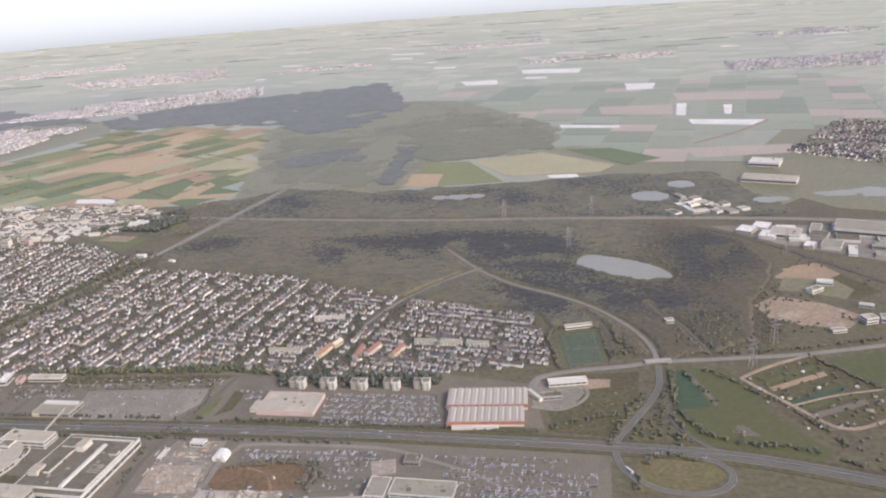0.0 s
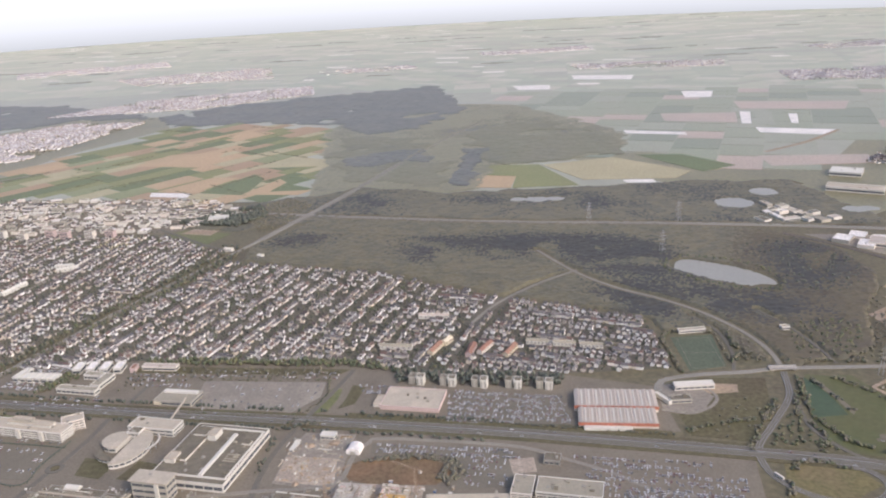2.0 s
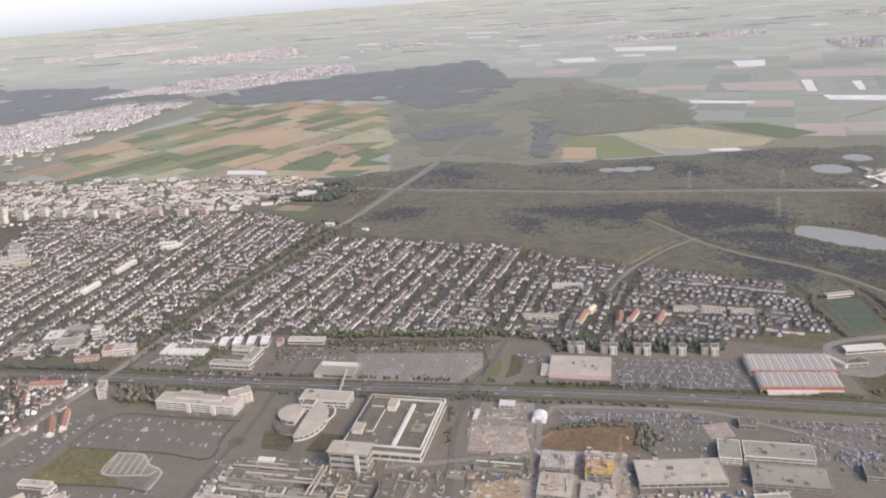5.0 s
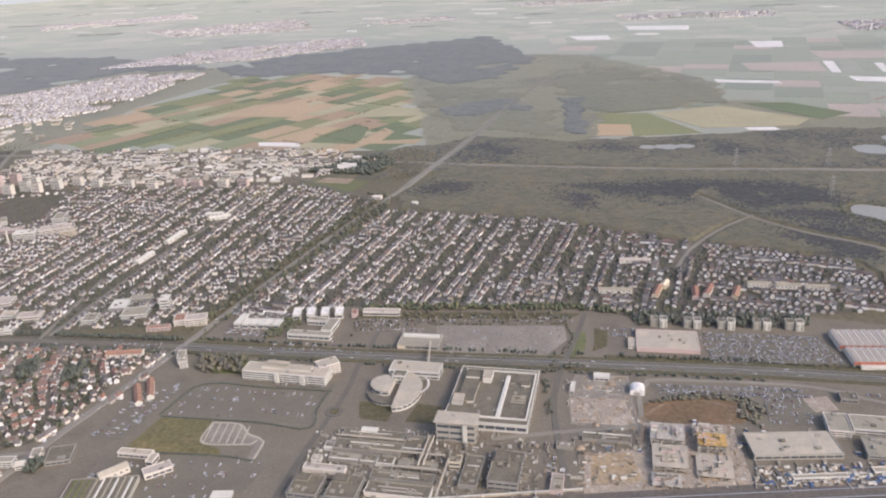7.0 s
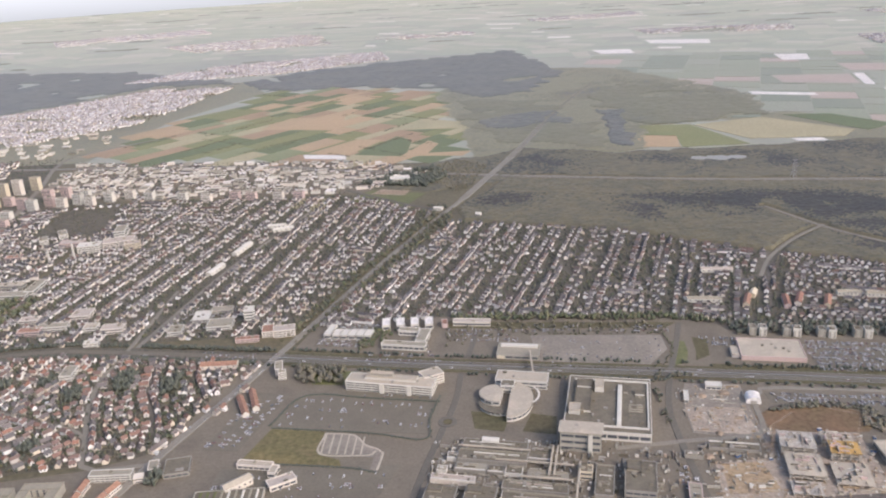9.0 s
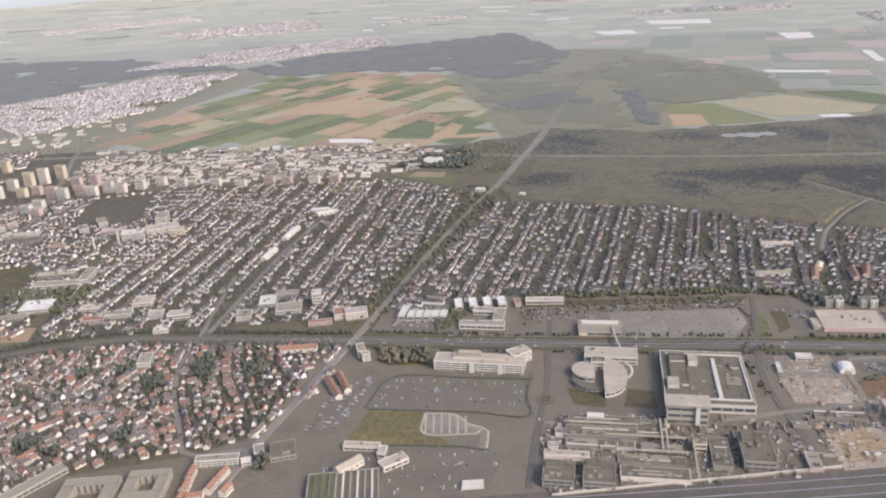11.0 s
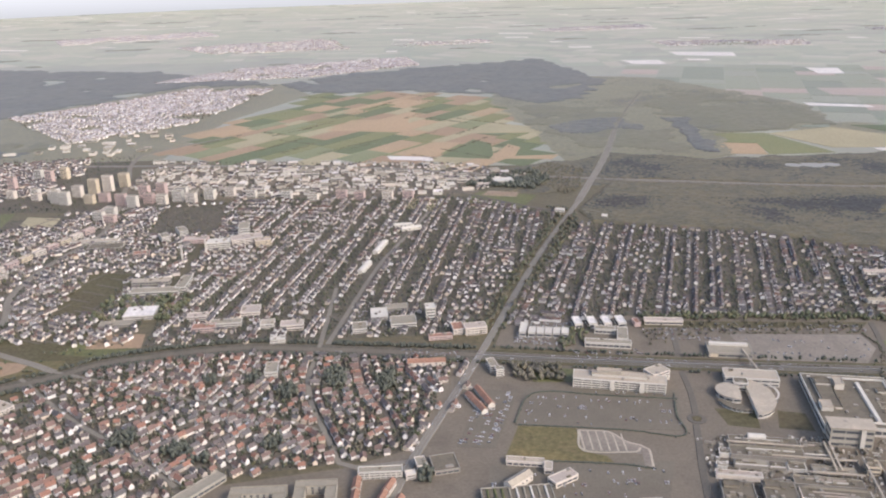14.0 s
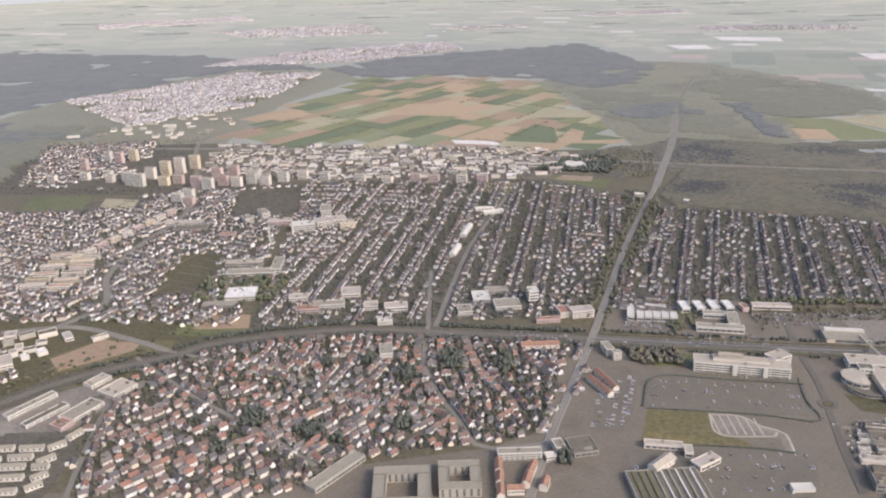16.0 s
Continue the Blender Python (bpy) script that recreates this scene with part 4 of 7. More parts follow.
roof_block(hall, "roof_house", 5, 4, 1.2, WHITE, GREYROOF, 17, 12, 5.12)
roof_block(hall, "roof_house", 8, 6, 1.2, WHITE, GREYROOF, -14, 16, 6.7)
slab = building("office_slab", "tall grey office slab with pale overhanging roof", "office", 15.5, 368, 21, 9, A, 11, GREYWALL, PALEROOF, 3, 3, 2)
extra(slab, "roof_slab", cuboid(-11.5, -5.6, 0, 11.5, 5.6, 0.5), PALEROOF, 0, 0, 11.6)
extra(slab, "stair_tower", cuboid(-1.1, -0.6, 0, 1.1, 0.6, 11, 0.05), WHITE, 5, -5.2, 0)
off = building("office_block", "long white office block with dark window bands", "office", -90, 434, 54, 11, A - 1.5, 6, WHITE, PALEROOF, 4, 10, 6)
roof_block(off, "upper_storey", 32, 5, 1.5, WHITE, PALEROOF, 0, 1.5, 6.12)
roof_block(off, "upper_storey", 14, 3.5, 1.2, GREYWALL, PALEROOF, -6, 2.5, 7.9)
for x in (-4, 13):
    extra(off, "stair_tower", cuboid(-1.3, -0.7, 0, 1.3, 0.7, 6.5, 0.05), WHITE, x, -6.1, 0)
for k in range(4):
    extra(off, "ledge", cuboid(-27, -0.35, 0, 27, 0.35, 0.22), WHITE, 0, -5.7, 1.35 + 1.5 * k)
building("office_wing", "cream office wing with small windows", "office", -66, 441, 13, 9, 28, 6.5, CREAM, PALEROOF, 4, 4, 2)
building("entrance_hall", "white entrance hall with flat pale roof", "hall", -11, 436, 31, 12, A, 4.6, WHITE, PALEROOF, 2, 6, 3)


def fan_shape(rx, ry, a0, a1, h, n=18):
    """A part of a round building: walls and a flat top."""
    pts = [(rx * math.cos(radians(a0 + (a1 - a0) * i / n)), ry * math.sin(radians(a0 + (a1 - a0) * i / n))) for i in range(n + 1)]
    m = len(pts)
    v = [(x, y, 0) for x, y in pts] + [(x, y, h) for x, y in pts]
    return v, [(i, (i + 1) % m, m + (i + 1) % m, m + i) for i in range(m)] + [tuple(range(m, 2 * m))]


def curved_hall(cx, cy, ang, rx, ry, a0, a1, h, label, panes, top=None):
    claim(cx, cy, rx * 1.6, ry * 1.6, 0)
    r = root("curved_hall", cx, cy, ang, label, "hall")
    body = part("wall", fan_shape(rx, ry, a0, a1, h), WHITE, r)
    part("roof", fan_shape(rx + 0.5, ry + 0.5, a0 - 1, a1 + 1, 0.4), top or PALEROOF, r).matrix_local = pose(0, 0, h + 0.005)
    for k in range(panes):
        a = radians(a0 + (a1 - a0) * (k + 0.5) / panes)
        run = math.hypot(rx * math.sin(a), ry * math.cos(a)) * radians(a1 - a0) / panes * 0.8
        ob = part("window", cuboid(-0.06, -run / 2, 0, 0.06, run / 2, h * 0.35), GLASS, body)
        ob.matrix_local = pose(rx * math.cos(a), ry * math.sin(a), h * 0.4, 0, 0, math.degrees(math.atan2(math.sin(a) / ry, math.cos(a) / rx)))
    return r


curved_hall(-19.5, 412.5, -8, 13, 19, -90, 90, 3.4, "white half-round hall with glazed curved wall", 14)
curved_hall(-27, 419.5, A, 9.5, 9, 70, 290, 3.4, "cream half-round hall with pale flat roof", 8)
curved_hall(-25, 411, A, 12, 11, 180, 292, 1.8, "low curved terrace hall with white edge", 8, GREYROOF)
r = root("curved_canopy", -10, 417, -8, "thin white curved canopy on posts", "canopy")
arc = [(7 * math.cos(radians(t)) + k, 10 * math.sin(radians(t))) for k in (0, 1.1) for t in range(-60, 71, 10)]
n = len(arc) // 2
part("roof", ([(x, y, z) for z in (3.4, 3.8) for x, y in arc], [(i, i + 1, n + i + 1, n + i) for i in range(n - 1)] + [(2 * n + i, 3 * n + i, 3 * n + i + 1, 2 * n + i + 1) for i in range(n - 1)]
              + [(i, 2 * n + i, 2 * n + i + 1, i + 1) for i in range(n - 1)] + [(n + i, n + i + 1, 3 * n + i + 1, 3 * n + i) for i in range(n - 1)]), WHITE, r)
for t in range(-60, 71, 26):
    extra(r, "post", cuboid(-0.12, -0.12, 0, 0.12, 0.12, 3.4), STEEL, 7.5 * math.cos(radians(t)), 10 * math.sin(radians(t)), 0)
building("link_wing", "small white glazed link", "hall", -20, 428, 8, 7, A, 5, WHITE, GREYROOF, 2, 3, 1)
# middle works: dense rows of low halls
rnd = random.Random(5)
ca, sa = math.cos(radians(A)), math.sin(radians(A))


for cx, cy, w, d, h, wall, roof, n in ((-31, 358, 36, 9, 3.5, DIMWALL, GREYROOF, 8), (-29, 369, 34, 7, 3, DIMWALL, GREYROOF, 5), (-42, 350, 16, 6, 2.8, DIMWALL, MIDROOF, 3), (-29.5, 348, 8, 6, 2.4, DIMWALL, GREYROOF, 3),
                                       (-20.5, 346.5, 8.5, 6, 2.4, WHITE, GREYROOF, 2), (-51, 341, 22, 5, 2.8, CREAM, BEIGE, 3), (-51.5, 361, 5, 6, 2.4, WHITE, GREYROOF, 1), (-56.5, 350, 5, 4, 2.4, WHITE, MIDROOF, 0),
                                       (-6, 360, 12, 12, 3, DIMWALL, GREYROOF, 6), (-4, 342, 20, 5, 2.8, DIMWALL, MIDROOF, 4), (-11, 332.5, 32, 7, 2.8, DIMWALL, GREYROOF, 8), (-12, 322, 32, 9, 3.2, CREAM, GREYROOF, 9),
                                       (23, 336, 9, 24, 3.2, DIMWALL, GREYROOF, 12), (71, 357, 9, 5, 1.8, DIMWALL, GREYROOF, 1), (93, 363, 25, 6, 2, DIMWALL, GREYROOF, 6), (64, 326, 6, 13, 2.6, PINK, MIDROOF, 2)):
    r = building("works_building", "low works hall with dark roof and pale edges", "factory", cx, cy, w, d, A, h * 0.8, wall, roof, 0, 0, n, "works buildings", 0.2)
    edge = rnd.choice([-1, 1]) * (d / 2 - 0.5)
    extra(r, "roof_wall", cuboid(-w / 2 + 0.3, -0.3, 0, w / 2 - 0.3, 0.3, 0.6, 0.08), rnd.choice([WHITE, MIDROOF, MIDROOF]), 0, edge, h * 0.8 + 0.12)
    for _ in range(rnd.randint(1, 3)):
        k = rnd.uniform(0.3, 0.75) * w
        extra(r, "roof_duct", cuboid(-k / 2, -0.25, 0, k / 2, 0.25, rnd.uniform(0.3, 0.7), 0.08), rnd.choice([WHITE, MIDROOF, BEIGE, GREYROOF]), rnd.uniform(-0.08, 0.08) * w, rnd.uniform(-0.3, 0.3) * d, h * 0.8 + 0.12)
r = root("roof_tank", -31.5, 371.5, A, "white rounded tank housing on a works roof", "tank", z=3.1)
n = 8
prof = [(1.9 * math.cos(math.pi * i / n), 0.5 + 1.3 * math.sin(math.pi * i / n)) for i in range(n + 1)]
part("body", ([(x, y, z) for x in (-4.4, 4.4) for y, z in [(1.9, 0)] + prof + [(-1.9, 0)]],
              [(i, i + 1, n + 4 + i, n + 3 + i) for i in range(n + 2)] + [tuple(range(n + 2, -1, -1)), tuple(range(n + 3, 2 * n + 6))]), WHITE, r)
for cx, cy, w, d, h, wall, roof, u in ((-57, 325, 15, 15, 4.2, DIMWALL, GREYROOF, 6), (-38, 323, 15, 17, 4.2, DIMWALL, GREYROOF, 6), (40, 335, 15, 25, 5, DIMWALL, GREYROOF, 10), (15, 342.5, 6, 6, 4.6, OCHRE, GREYROOF, 2)):
    r = building("works_building", "grey works building with roof vents and windowed front", "factory", cx, cy, w, d, A, h, wall, roof, 2, 4, u, "works buildings")
    roof_block(r, "roof_house", w * 0.45, d * 0.3, 1.0, MIDROOF, GREYROOF, -w * 0.2, d * 0.28, h + 0.12)
for x, y, z, ln, along in ((-10, 351, 3.2, 40, True), (9.5, 331, 4.6, 36, False), (-1.5, 352, 3.4, 26, False), (1, 352, 3.4, 26, False), (-5, 337.5, 3.2, 26, True), (-30, 363.8, 3.7, 38, True)):
    r = root("pipe_bridge", x, y, A, "pale pipe bridge on steel legs", "pipe bridge", z=0)
    body = cuboid(-ln / 2, -0.45, z, ln / 2, 0.45, z + 0.6, 0.1) if along else cuboid(-0.5, -ln / 2, z, 0.5, ln / 2, z + 0.6, 0.1)
    part("deck", body, PALEROOF, r)
    for k in range(4):
        t = (k + 0.5) / 4 * ln - ln / 2
        ob = part("leg", cached(("leg", z), lambda: cuboid(-0.2, -0.2, 0, 0.2, 0.2, z)), STEEL, r)
        ob.matrix_local = pose(t if along else 0, 0 if along else t, 0)


def small_stuff(name, poly, n, seed, mats, label, size=(0.4, 2.2), tall=(0.4, 1.8), ang=A, free=True):
    """Countless small sheds, crates, tanks and pipes over a yard, as one mesh."""
    g, v, f, m = random.Random(seed), [], [], []
    x0, x1, y0, y1 = min(p[0] for p in poly), max(p[0] for p in poly), min(p[1] for p in poly), max(p[1] for p in poly)
    for _ in range(n):
        x, y = g.uniform(x0, x1), g.uniform(y0, y1)
        a, b, h = g.uniform(*size), g.uniform(*size) * 0.6, g.uniform(*tall)
        if g.random() < 0.2:
            a, b = a * 3.2, 0.25
        if not inside(poly, x, y) or (free and not clear_of(x, y, 0.2)):
            continue
        pv, pf = moved(cuboid(-a / 2, -b / 2, 0, a / 2, b / 2, h, min(a, b) * g.choice((0.02, 0.12))), x, y, 0.1, ang + g.choice((0, 90)) + g.uniform(-6, 6))
        k = len(v)
        v += pv
        f += [tuple(i + k for i in q) for q in pf]
        m += [g.randrange(len(mats))] * 6
    ob = part(name, (v, f), mats, None, label, "stuff")
    ob.data.polygons.foreach_set("material_index", m)
    ob["category"] = "clutter"


small_stuff("works_clutter", [(-62, 378), (30, 372), (58, 360), (56, 316), (-64, 312)], 900, 301, [DIMWALL, WHITE, MIDROOF, GREYROOF, DIMWALL, GREYWALL], "tanks, ducts, crates and sheds crowded between the works halls", free=False)
small_stuff("works_clutter", [(56, 372), (110, 374), (116, 352), (80, 350), (76, 322), (56, 318)], 220, 302, [GREYWALL, WHITE, DIMWALL, GREYROOF, MIDROOF, SAND], "containers, crates and parked machines on the works yard")
r = root("works_wall", 10, 317.2, 4.3, "long pale boundary wall of the works", "wall")
part("wall_run", cuboid(-72, -0.3, 0, 66, 0.3, 1.3), PALEROOF, r)
part("coping", cuboid(-72, -0.42, 1.302, 66, 0.42, 1.45), WHITE, r)
# footbridge from the hall to the retail side
r = root("footbridge", -4, 455, 0, "pale covered footbridge over the main road", "bridge")
part("deck", cuboid(-0.55, -15, 3.5, 0.55, 15, 4.4, 0.08), PALEROOF, r)
for y in (-13, 0, 13):
    extra(r, "pier", cuboid(-0.25, -0.25, 0, 0.25, 0.25, 3.5), CONCRETE, 0, y, 0)

# building ground: concrete frames, slabs, tower cranes
def frame_block(cx, cy, w, d, storeys, label, top):
    claim(cx, cy, w, d, A)
    r = root("concrete_frame", cx, cy, A, label, "building shell")
    for k in range(storeys):
        ob = part("floor_slab", cuboid(-w / 2, -d / 2, 1.7 * (k + 1), w / 2, d / 2, 1.7 * (k + 1) + 0.25), top if k == storeys - 1 else CONCRETE, r)
        for i in range(4):
            for j in range(3):
                ob = part("column", cached(("column",), lambda: cuboid(-0.3, -0.3, 0, 0.3, 0.3, 1.695)), CONCRETE, r)
                ob.matrix_local = pose((i / 3 - 0.5) * (w - 1.2), (j / 2 - 0.5) * (d - 1.2), 1.7 * k + (0.255 if k else 0))
    q = random.Random(int(cx))
    for _ in range(26):
        a, b = q.uniform(0.3, 2.6), q.uniform(0.3, 1.4)
        extra(r, "wall_panel", cuboid(-a, -0.15, 0, a, 0.15, b), q.choice([CONCRETE, WHITE, top, DIRT, PINK, GREYROOF]), q.uniform(-0.4, 0.4) * w, q.uniform(-0.4, 0.4) * d, 1.7 * storeys + 0.25, q.choice([0, 90]))
    return r


frame_block(123.5, 362, 17, 15, 3, "unfinished concrete building shell with rubble on top", CONCRETE)
frame_block(121, 343.5, 17, 19, 2, "unfinished concrete basement walls", PALEROOF)
frame_block(116, 327, 14, 10, 1, "concrete ground slab with starter walls", CONCRETE)
frame_block(144, 354, 14, 11, 3, "unfinished concrete shell with yellow formwork deck", FORMWORK)
frame_block(145, 366, 15, 8, 2, "concrete walls beside the formwork deck", PALEROOF)
frame_block(141, 337, 17, 18, 1, "concrete ground slab with starter walls", PALEROOF)
small_stuff("site_clutter", [(76, 426), (114, 426), (112, 380), (160, 372), (160, 322), (76, 322), (76, 352), (108, 356), (100, 376), (76, 380)], 700, 303, [SAND, CONCRETE, WHITE, OCHRESAND, GREYWALL, PALEROOF], "planks, pallets, rubble and cabins on the building ground", (0.5, 2.4), (0.2, 1.0), A, False)
small_stuff("site_clutter", [(160, 338), (230, 338), (230, 324), (160, 322)], 260, 304, [BLUE, WHITE, GREYWALL, SAND, MIDROOF, CREAM], "containers and stored goods beside the long shed", (0.8, 3.2), (0.5, 1.3), 2)
building("long_shed", "long low shed with pale weathered roof", "shed", 183.5, 352.5, 43, 19, 0, 3, GREYWALL, PALEROOF, 1, 10, 6)
building("works_building", "cream low works block", "factory", 212, 369, 11, 17, A, 3.8, CREAM, MIDROOF, 3, 3, 3)
building("works_building", "low white works block with flat roof", "factory", 236, 367, 34, 14, A, 3.2, WHITE, MIDROOF, 2, 6, 8)
building("works_building", "low grey works block", "factory", 235, 346, 36, 16, A, 3, DIMWALL, MIDROOF, 2, 6, 9)
building("works_building", "low grey works block", "factory", 284, 347, 26, 12, A, 3, DIMWALL, GREYROOF, 2, 6, 5)
building("works_building", "small grey works hall with yard", "factory", 229, 396, 9, 8, A, 2.6, DIMWALL, GREYROOF, 1, 3, 2)
building("site_office", "long white site cabin", "cabin", 188, 328, 26, 3, 2, 1.6, WHITE, MIDROOF, 1, 6, 0)
building("site_office", "long beige site cabin", "cabin", 222, 332, 16, 4, 2, 1.6, CREAM, MIDROOF, 1, 4, 0)
# white storage tent with a curved top
def tent(cx, cy, w, d, h, ang, label):
    claim(cx, cy, w, d, ang)
    n = 10
    prof = [(w / 2 * math.cos(math.pi * i / n), h * (0.45 + 0.55 * math.sin(math.pi * i / n))) for i in range(n + 1)]
    prof = [(w / 2, 0)] + prof + [(-w / 2, 0)]
    m = len(prof)
    v = [(x, s * d / 2, z) for s in (-1, 1) for x, z in prof]
    f = [(i, m + i, m + i + 1, i + 1) for i in range(m - 1)] + [tuple(range(m)), tuple(range(2 * m - 1, m - 1, -1))]
    r = root("storage_tent", cx, cy, ang, label, "tent")
    part("cover", (v, f), FLEECE, r)
    part("door", cuboid(-w * 0.2, -d / 2 - 0.06, 0, w * 0.2, -d / 2 + 0.02, h * 0.5), GREYWALL, r)


tent(117, 409, 8, 8, 4.2, A, "white domed storage tent at the edge of the car park")
building("site_office", "small white block by the crossroads", "cabin", 99, 424, 9, 5, A, 2.6, WHITE, WHITE, 1, 3, 0)
building("site_office", "white container cabin with flat roof", "cabin", 81, 414, 2.5, 11, A, 1.6, WHITE, WHITE, 1, 2, 0)


def tower_crane(x, y, h, jib, ang):
    r = root("tower_crane", x, y, ang, "yellow tower crane over the building ground", "crane")
    part("mast", join(*[cuboid(a - 0.06, b - 0.06, 0, a + 0.06, b + 0.06, h) for a in (-0.5, 0.5) for b in (-0.5, 0.5)],
                      *[cuboid(-0.5, -0.5, z, 0.5, 0.5, z + 0.08) for z in range(0, int(h), 2)]), SAND, r)
    part("jib", join(*[cuboid(-jib * 0.3, b - 0.06, h, jib, b + 0.06, h + 0.12) for b in (-0.4, 0.4)], cuboid(-jib * 0.3, -0.06, h + 0.8, jib * 0.9, 0.06, h + 0.92),
                     *[cuboid(k, -0.4, h + 0.12, k + 0.08, 0.4, h + 0.8) for k in range(-int(jib * 0.3), int(jib), 2)]), SAND, r)
    part("counterweight", cuboid(-jib * 0.3, -0.7, h - 1.2, -jib * 0.3 + 1.6, 0.7, h - 0.01, 0.1), CONCRETE, r)


tower_crane(110, 358, 17, 17, 40)
tower_crane(156, 366, 16, 15, 150)

building("works_building", "white hall with blue-grey roof on a sandy yard", "factory", 532, 607, 13, 7, 30, 2.6, WHITE, MIDROOF, 1, 4, 4)
building("works_building", "pale house block beside the cross road", "factory", 546, 546, 9, 8, 10, 4.5, WHITE, PALEROOF, 2, 3, 1)
building("works_building", "small white hall beside the cross road", "factory", 556, 572, 10, 4, -30, 2.4, WHITE, WHITE, 1, 3, 0)
building("works_building", "low brown-roofed shed beside the cross road", "factory", 519, 533, 10, 5, 5, 2.0, CREAM, MIDROOF, 1, 3, 0)
# retail strip
big = building("supermarket", "broad supermarket with pale flat roof", "supermarket", 146, 466, 38, 25, -9, 2.6, PINK, PALEROOF, 0, 0, 5)
roof_block(big, "loading_bay", 5, 12, 2.0, CREAM, PALEROOF, -21.6, -4, 0)
dep = root("warehouse_store", 271, 445, -4, "warehouse store with beige ribbed roof and orange stripe", "store")
claim(271, 448, 52, 40, 0)
for y, d, w, h in ((14, 21, 50, 3.8), (-6.4, 18, 46, 3.2)):
    n = 11
    for i in range(n):
        extra(dep, "roof_bay", cached(("roof_bay", d), lambda: pitched_roof(d, w / n - 0.4, h, 0.7, 0.0, 0.12)), BEIGE, (i + 0.5) * w / n - w / 2, y, 0, 90)
    part("roof", cuboid(-w / 2, y - d / 2, h - 0.4, w / 2, y + d / 2, h - 0.005), BEIGE, dep)
    part("wall", cuboid(-w / 2, y - d / 2 + 0.02, 0, w / 2, y + d / 2 - 0.02, h - 0.41), CREAM, dep)
    part("fascia", cuboid(-w / 2 - 0.3, y - d / 2 - 0.4, h - 1.7, w / 2 + 0.3, y - d / 2 - 0.02, h + 0.2), REDSTEEL, dep, "orange-red stripe")
    for i in range(n - 1):
        extra(dep, "skylight", cuboid(-0.55, -d / 2 + 1, 0, 0.55, d / 2 - 1, 0.9, 0.15), WHITE, (i + 1) * w / n - w / 2, y, h)
part("entrance", cuboid(-20, -19, 0, 8, -15.9, 1.8, 0.1), WHITE, dep)
car = building("car_salon", "low car showroom with white roof band", "showroom", -11, 474, 27, 16, -9, 3, GREYWALL, MIDROOF, 1, 5, 0)
extra(car, "roof_band", cuboid(-12, -1.6, 0, 12, 1.6, 1.4, 0.1), WHITE, 0, 4.5, 3.12)
extra(car, "sign", cuboid(-2.4, -0.2, 0, 2.4, 0.2, 2.2), OCHRE, -10.5, -8.8, 0.6)
building("depot_shed", "long white depot shed", "shed", 324, 477, 25, 6, 4, 3, WHITE, WHITE, 1, 6, 0)
building("depot_shed", "dark grey depot shed", "shed", 312, 460, 13, 6, 4, 2.5, GREYWALL, GREYROOF, 1, 3, 2)
building("depot_shed", "narrow white trailer shed", "shed", 302, 462, 2.4, 14, 28, 2.2, WHITE, WHITE)
building("clubhouse", "low clubhouse with white roof", "clubhouse", 342, 562, 20, 4, 8, 2.4, WHITE, MIDROOF, 1, 6, 0)
building("bungalow", "small white house alone in the scrub", "house", 409, 563, 6, 4, 8, 2.6, WHITE, MIDROOF, 1, 2, 0)
for k, (x, y) in enumerate(((146, 491), (167, 488), (188, 485), (210, 483), (230, 481))):
    for dx, dy, w, d, h in ((-2.9, 1.2, 4.8, 6.2, 5.3), (2.7, -0.8, 4.8, 6.0, 6.0)):
        # The left piece gets the grey wall: its shaded side put into colour.
        r = building("tower_block", "white tower block with dark balcony bays", "apartment block", x + dx, y + dy, w, d, -9, h, GREYWALL if dx < 0 else WHITE, GREYROOF, 0, 0, 2, "tower blocks by the supermarket")
        for bx in (-1.5, 1.3):
            for f in range(5):
                extra(r, "balcony", cached(("balcony",), lambda: cuboid(-0.55, -0.12, 0, 0.55, 0.12, 0.6)), DIMWALL, bx, -d / 2 - 0.125, 0.5 + 0.95 * f)
for x in (-101, -91, -81, -71):
    building("hall_row", "white barrel-roofed terrace hall", "hall", x, 520, 5.5, 12, 4, 4, WHITE, FLEECE, 1, 2, 0, "white halls in a row")
building("kiosk", "small red-roofed block with flat roof", "shed", -60, 519, 4, 8, 4, 3, PINK, ORANGETILE)
building("canteen", "long low cream block", "shed", -41, 520, 26, 6, -6, 3, CREAM, BEIGE, 1, 8, 1)
building("school_block", "low school block with light roof", "school", -86, 487, 30, 6, A, 3.5, WHITE, MIDROOF, 1, 8, 1)
building("school_block", "low school block with light roof", "school", -74, 499, 7, 18, A, 3.5, WHITE, MIDROOF, 1, 5, 1)
building("school_block", "low school block with light roof", "school", -84, 508, 14, 6, A, 3.5, WHITE, MIDROOF, 1, 5, 1)
for k in range(6):
    building("sales_hall", "white car sales hall", "hall", -139 + 5.5 * k, 508 - 0.6 * k + (4 if k == 0 else 0), 4.6, 9 if k else 16, A, 3.5, WHITE, WHITE, 1, 2, 0, "white sales halls with flat roof")
building("corner_block", "cream corner block with pitched wing", "apartment block", -172, 514, 15, 9, 10, 5, CREAM, BEIGE, 3, 5, 1)
building("corner_block", "red-roofed wing of the corner block", "apartment block", -184, 516, 8, 12, 10, 4, CREAM, ORANGETILE, 3, 3, 0)
building("corner_block", "cream flats by the crossing", "apartment block", -164, 460, 5, 11, 12, 4.5, CREAM, MIDROOF, 3, 4, 1)
building("corner_block", "white flats by the crossing", "apartment block", -160, 451, 5, 4, 12, 5, WHITE, MIDROOF, 4, 2, 1)
building("works_building", "white block behind the avenue", "factory", -203, 540, 7, 9, 8, 9, WHITE, WHITE, 4, 3, 1)
rnd = random.Random(8)
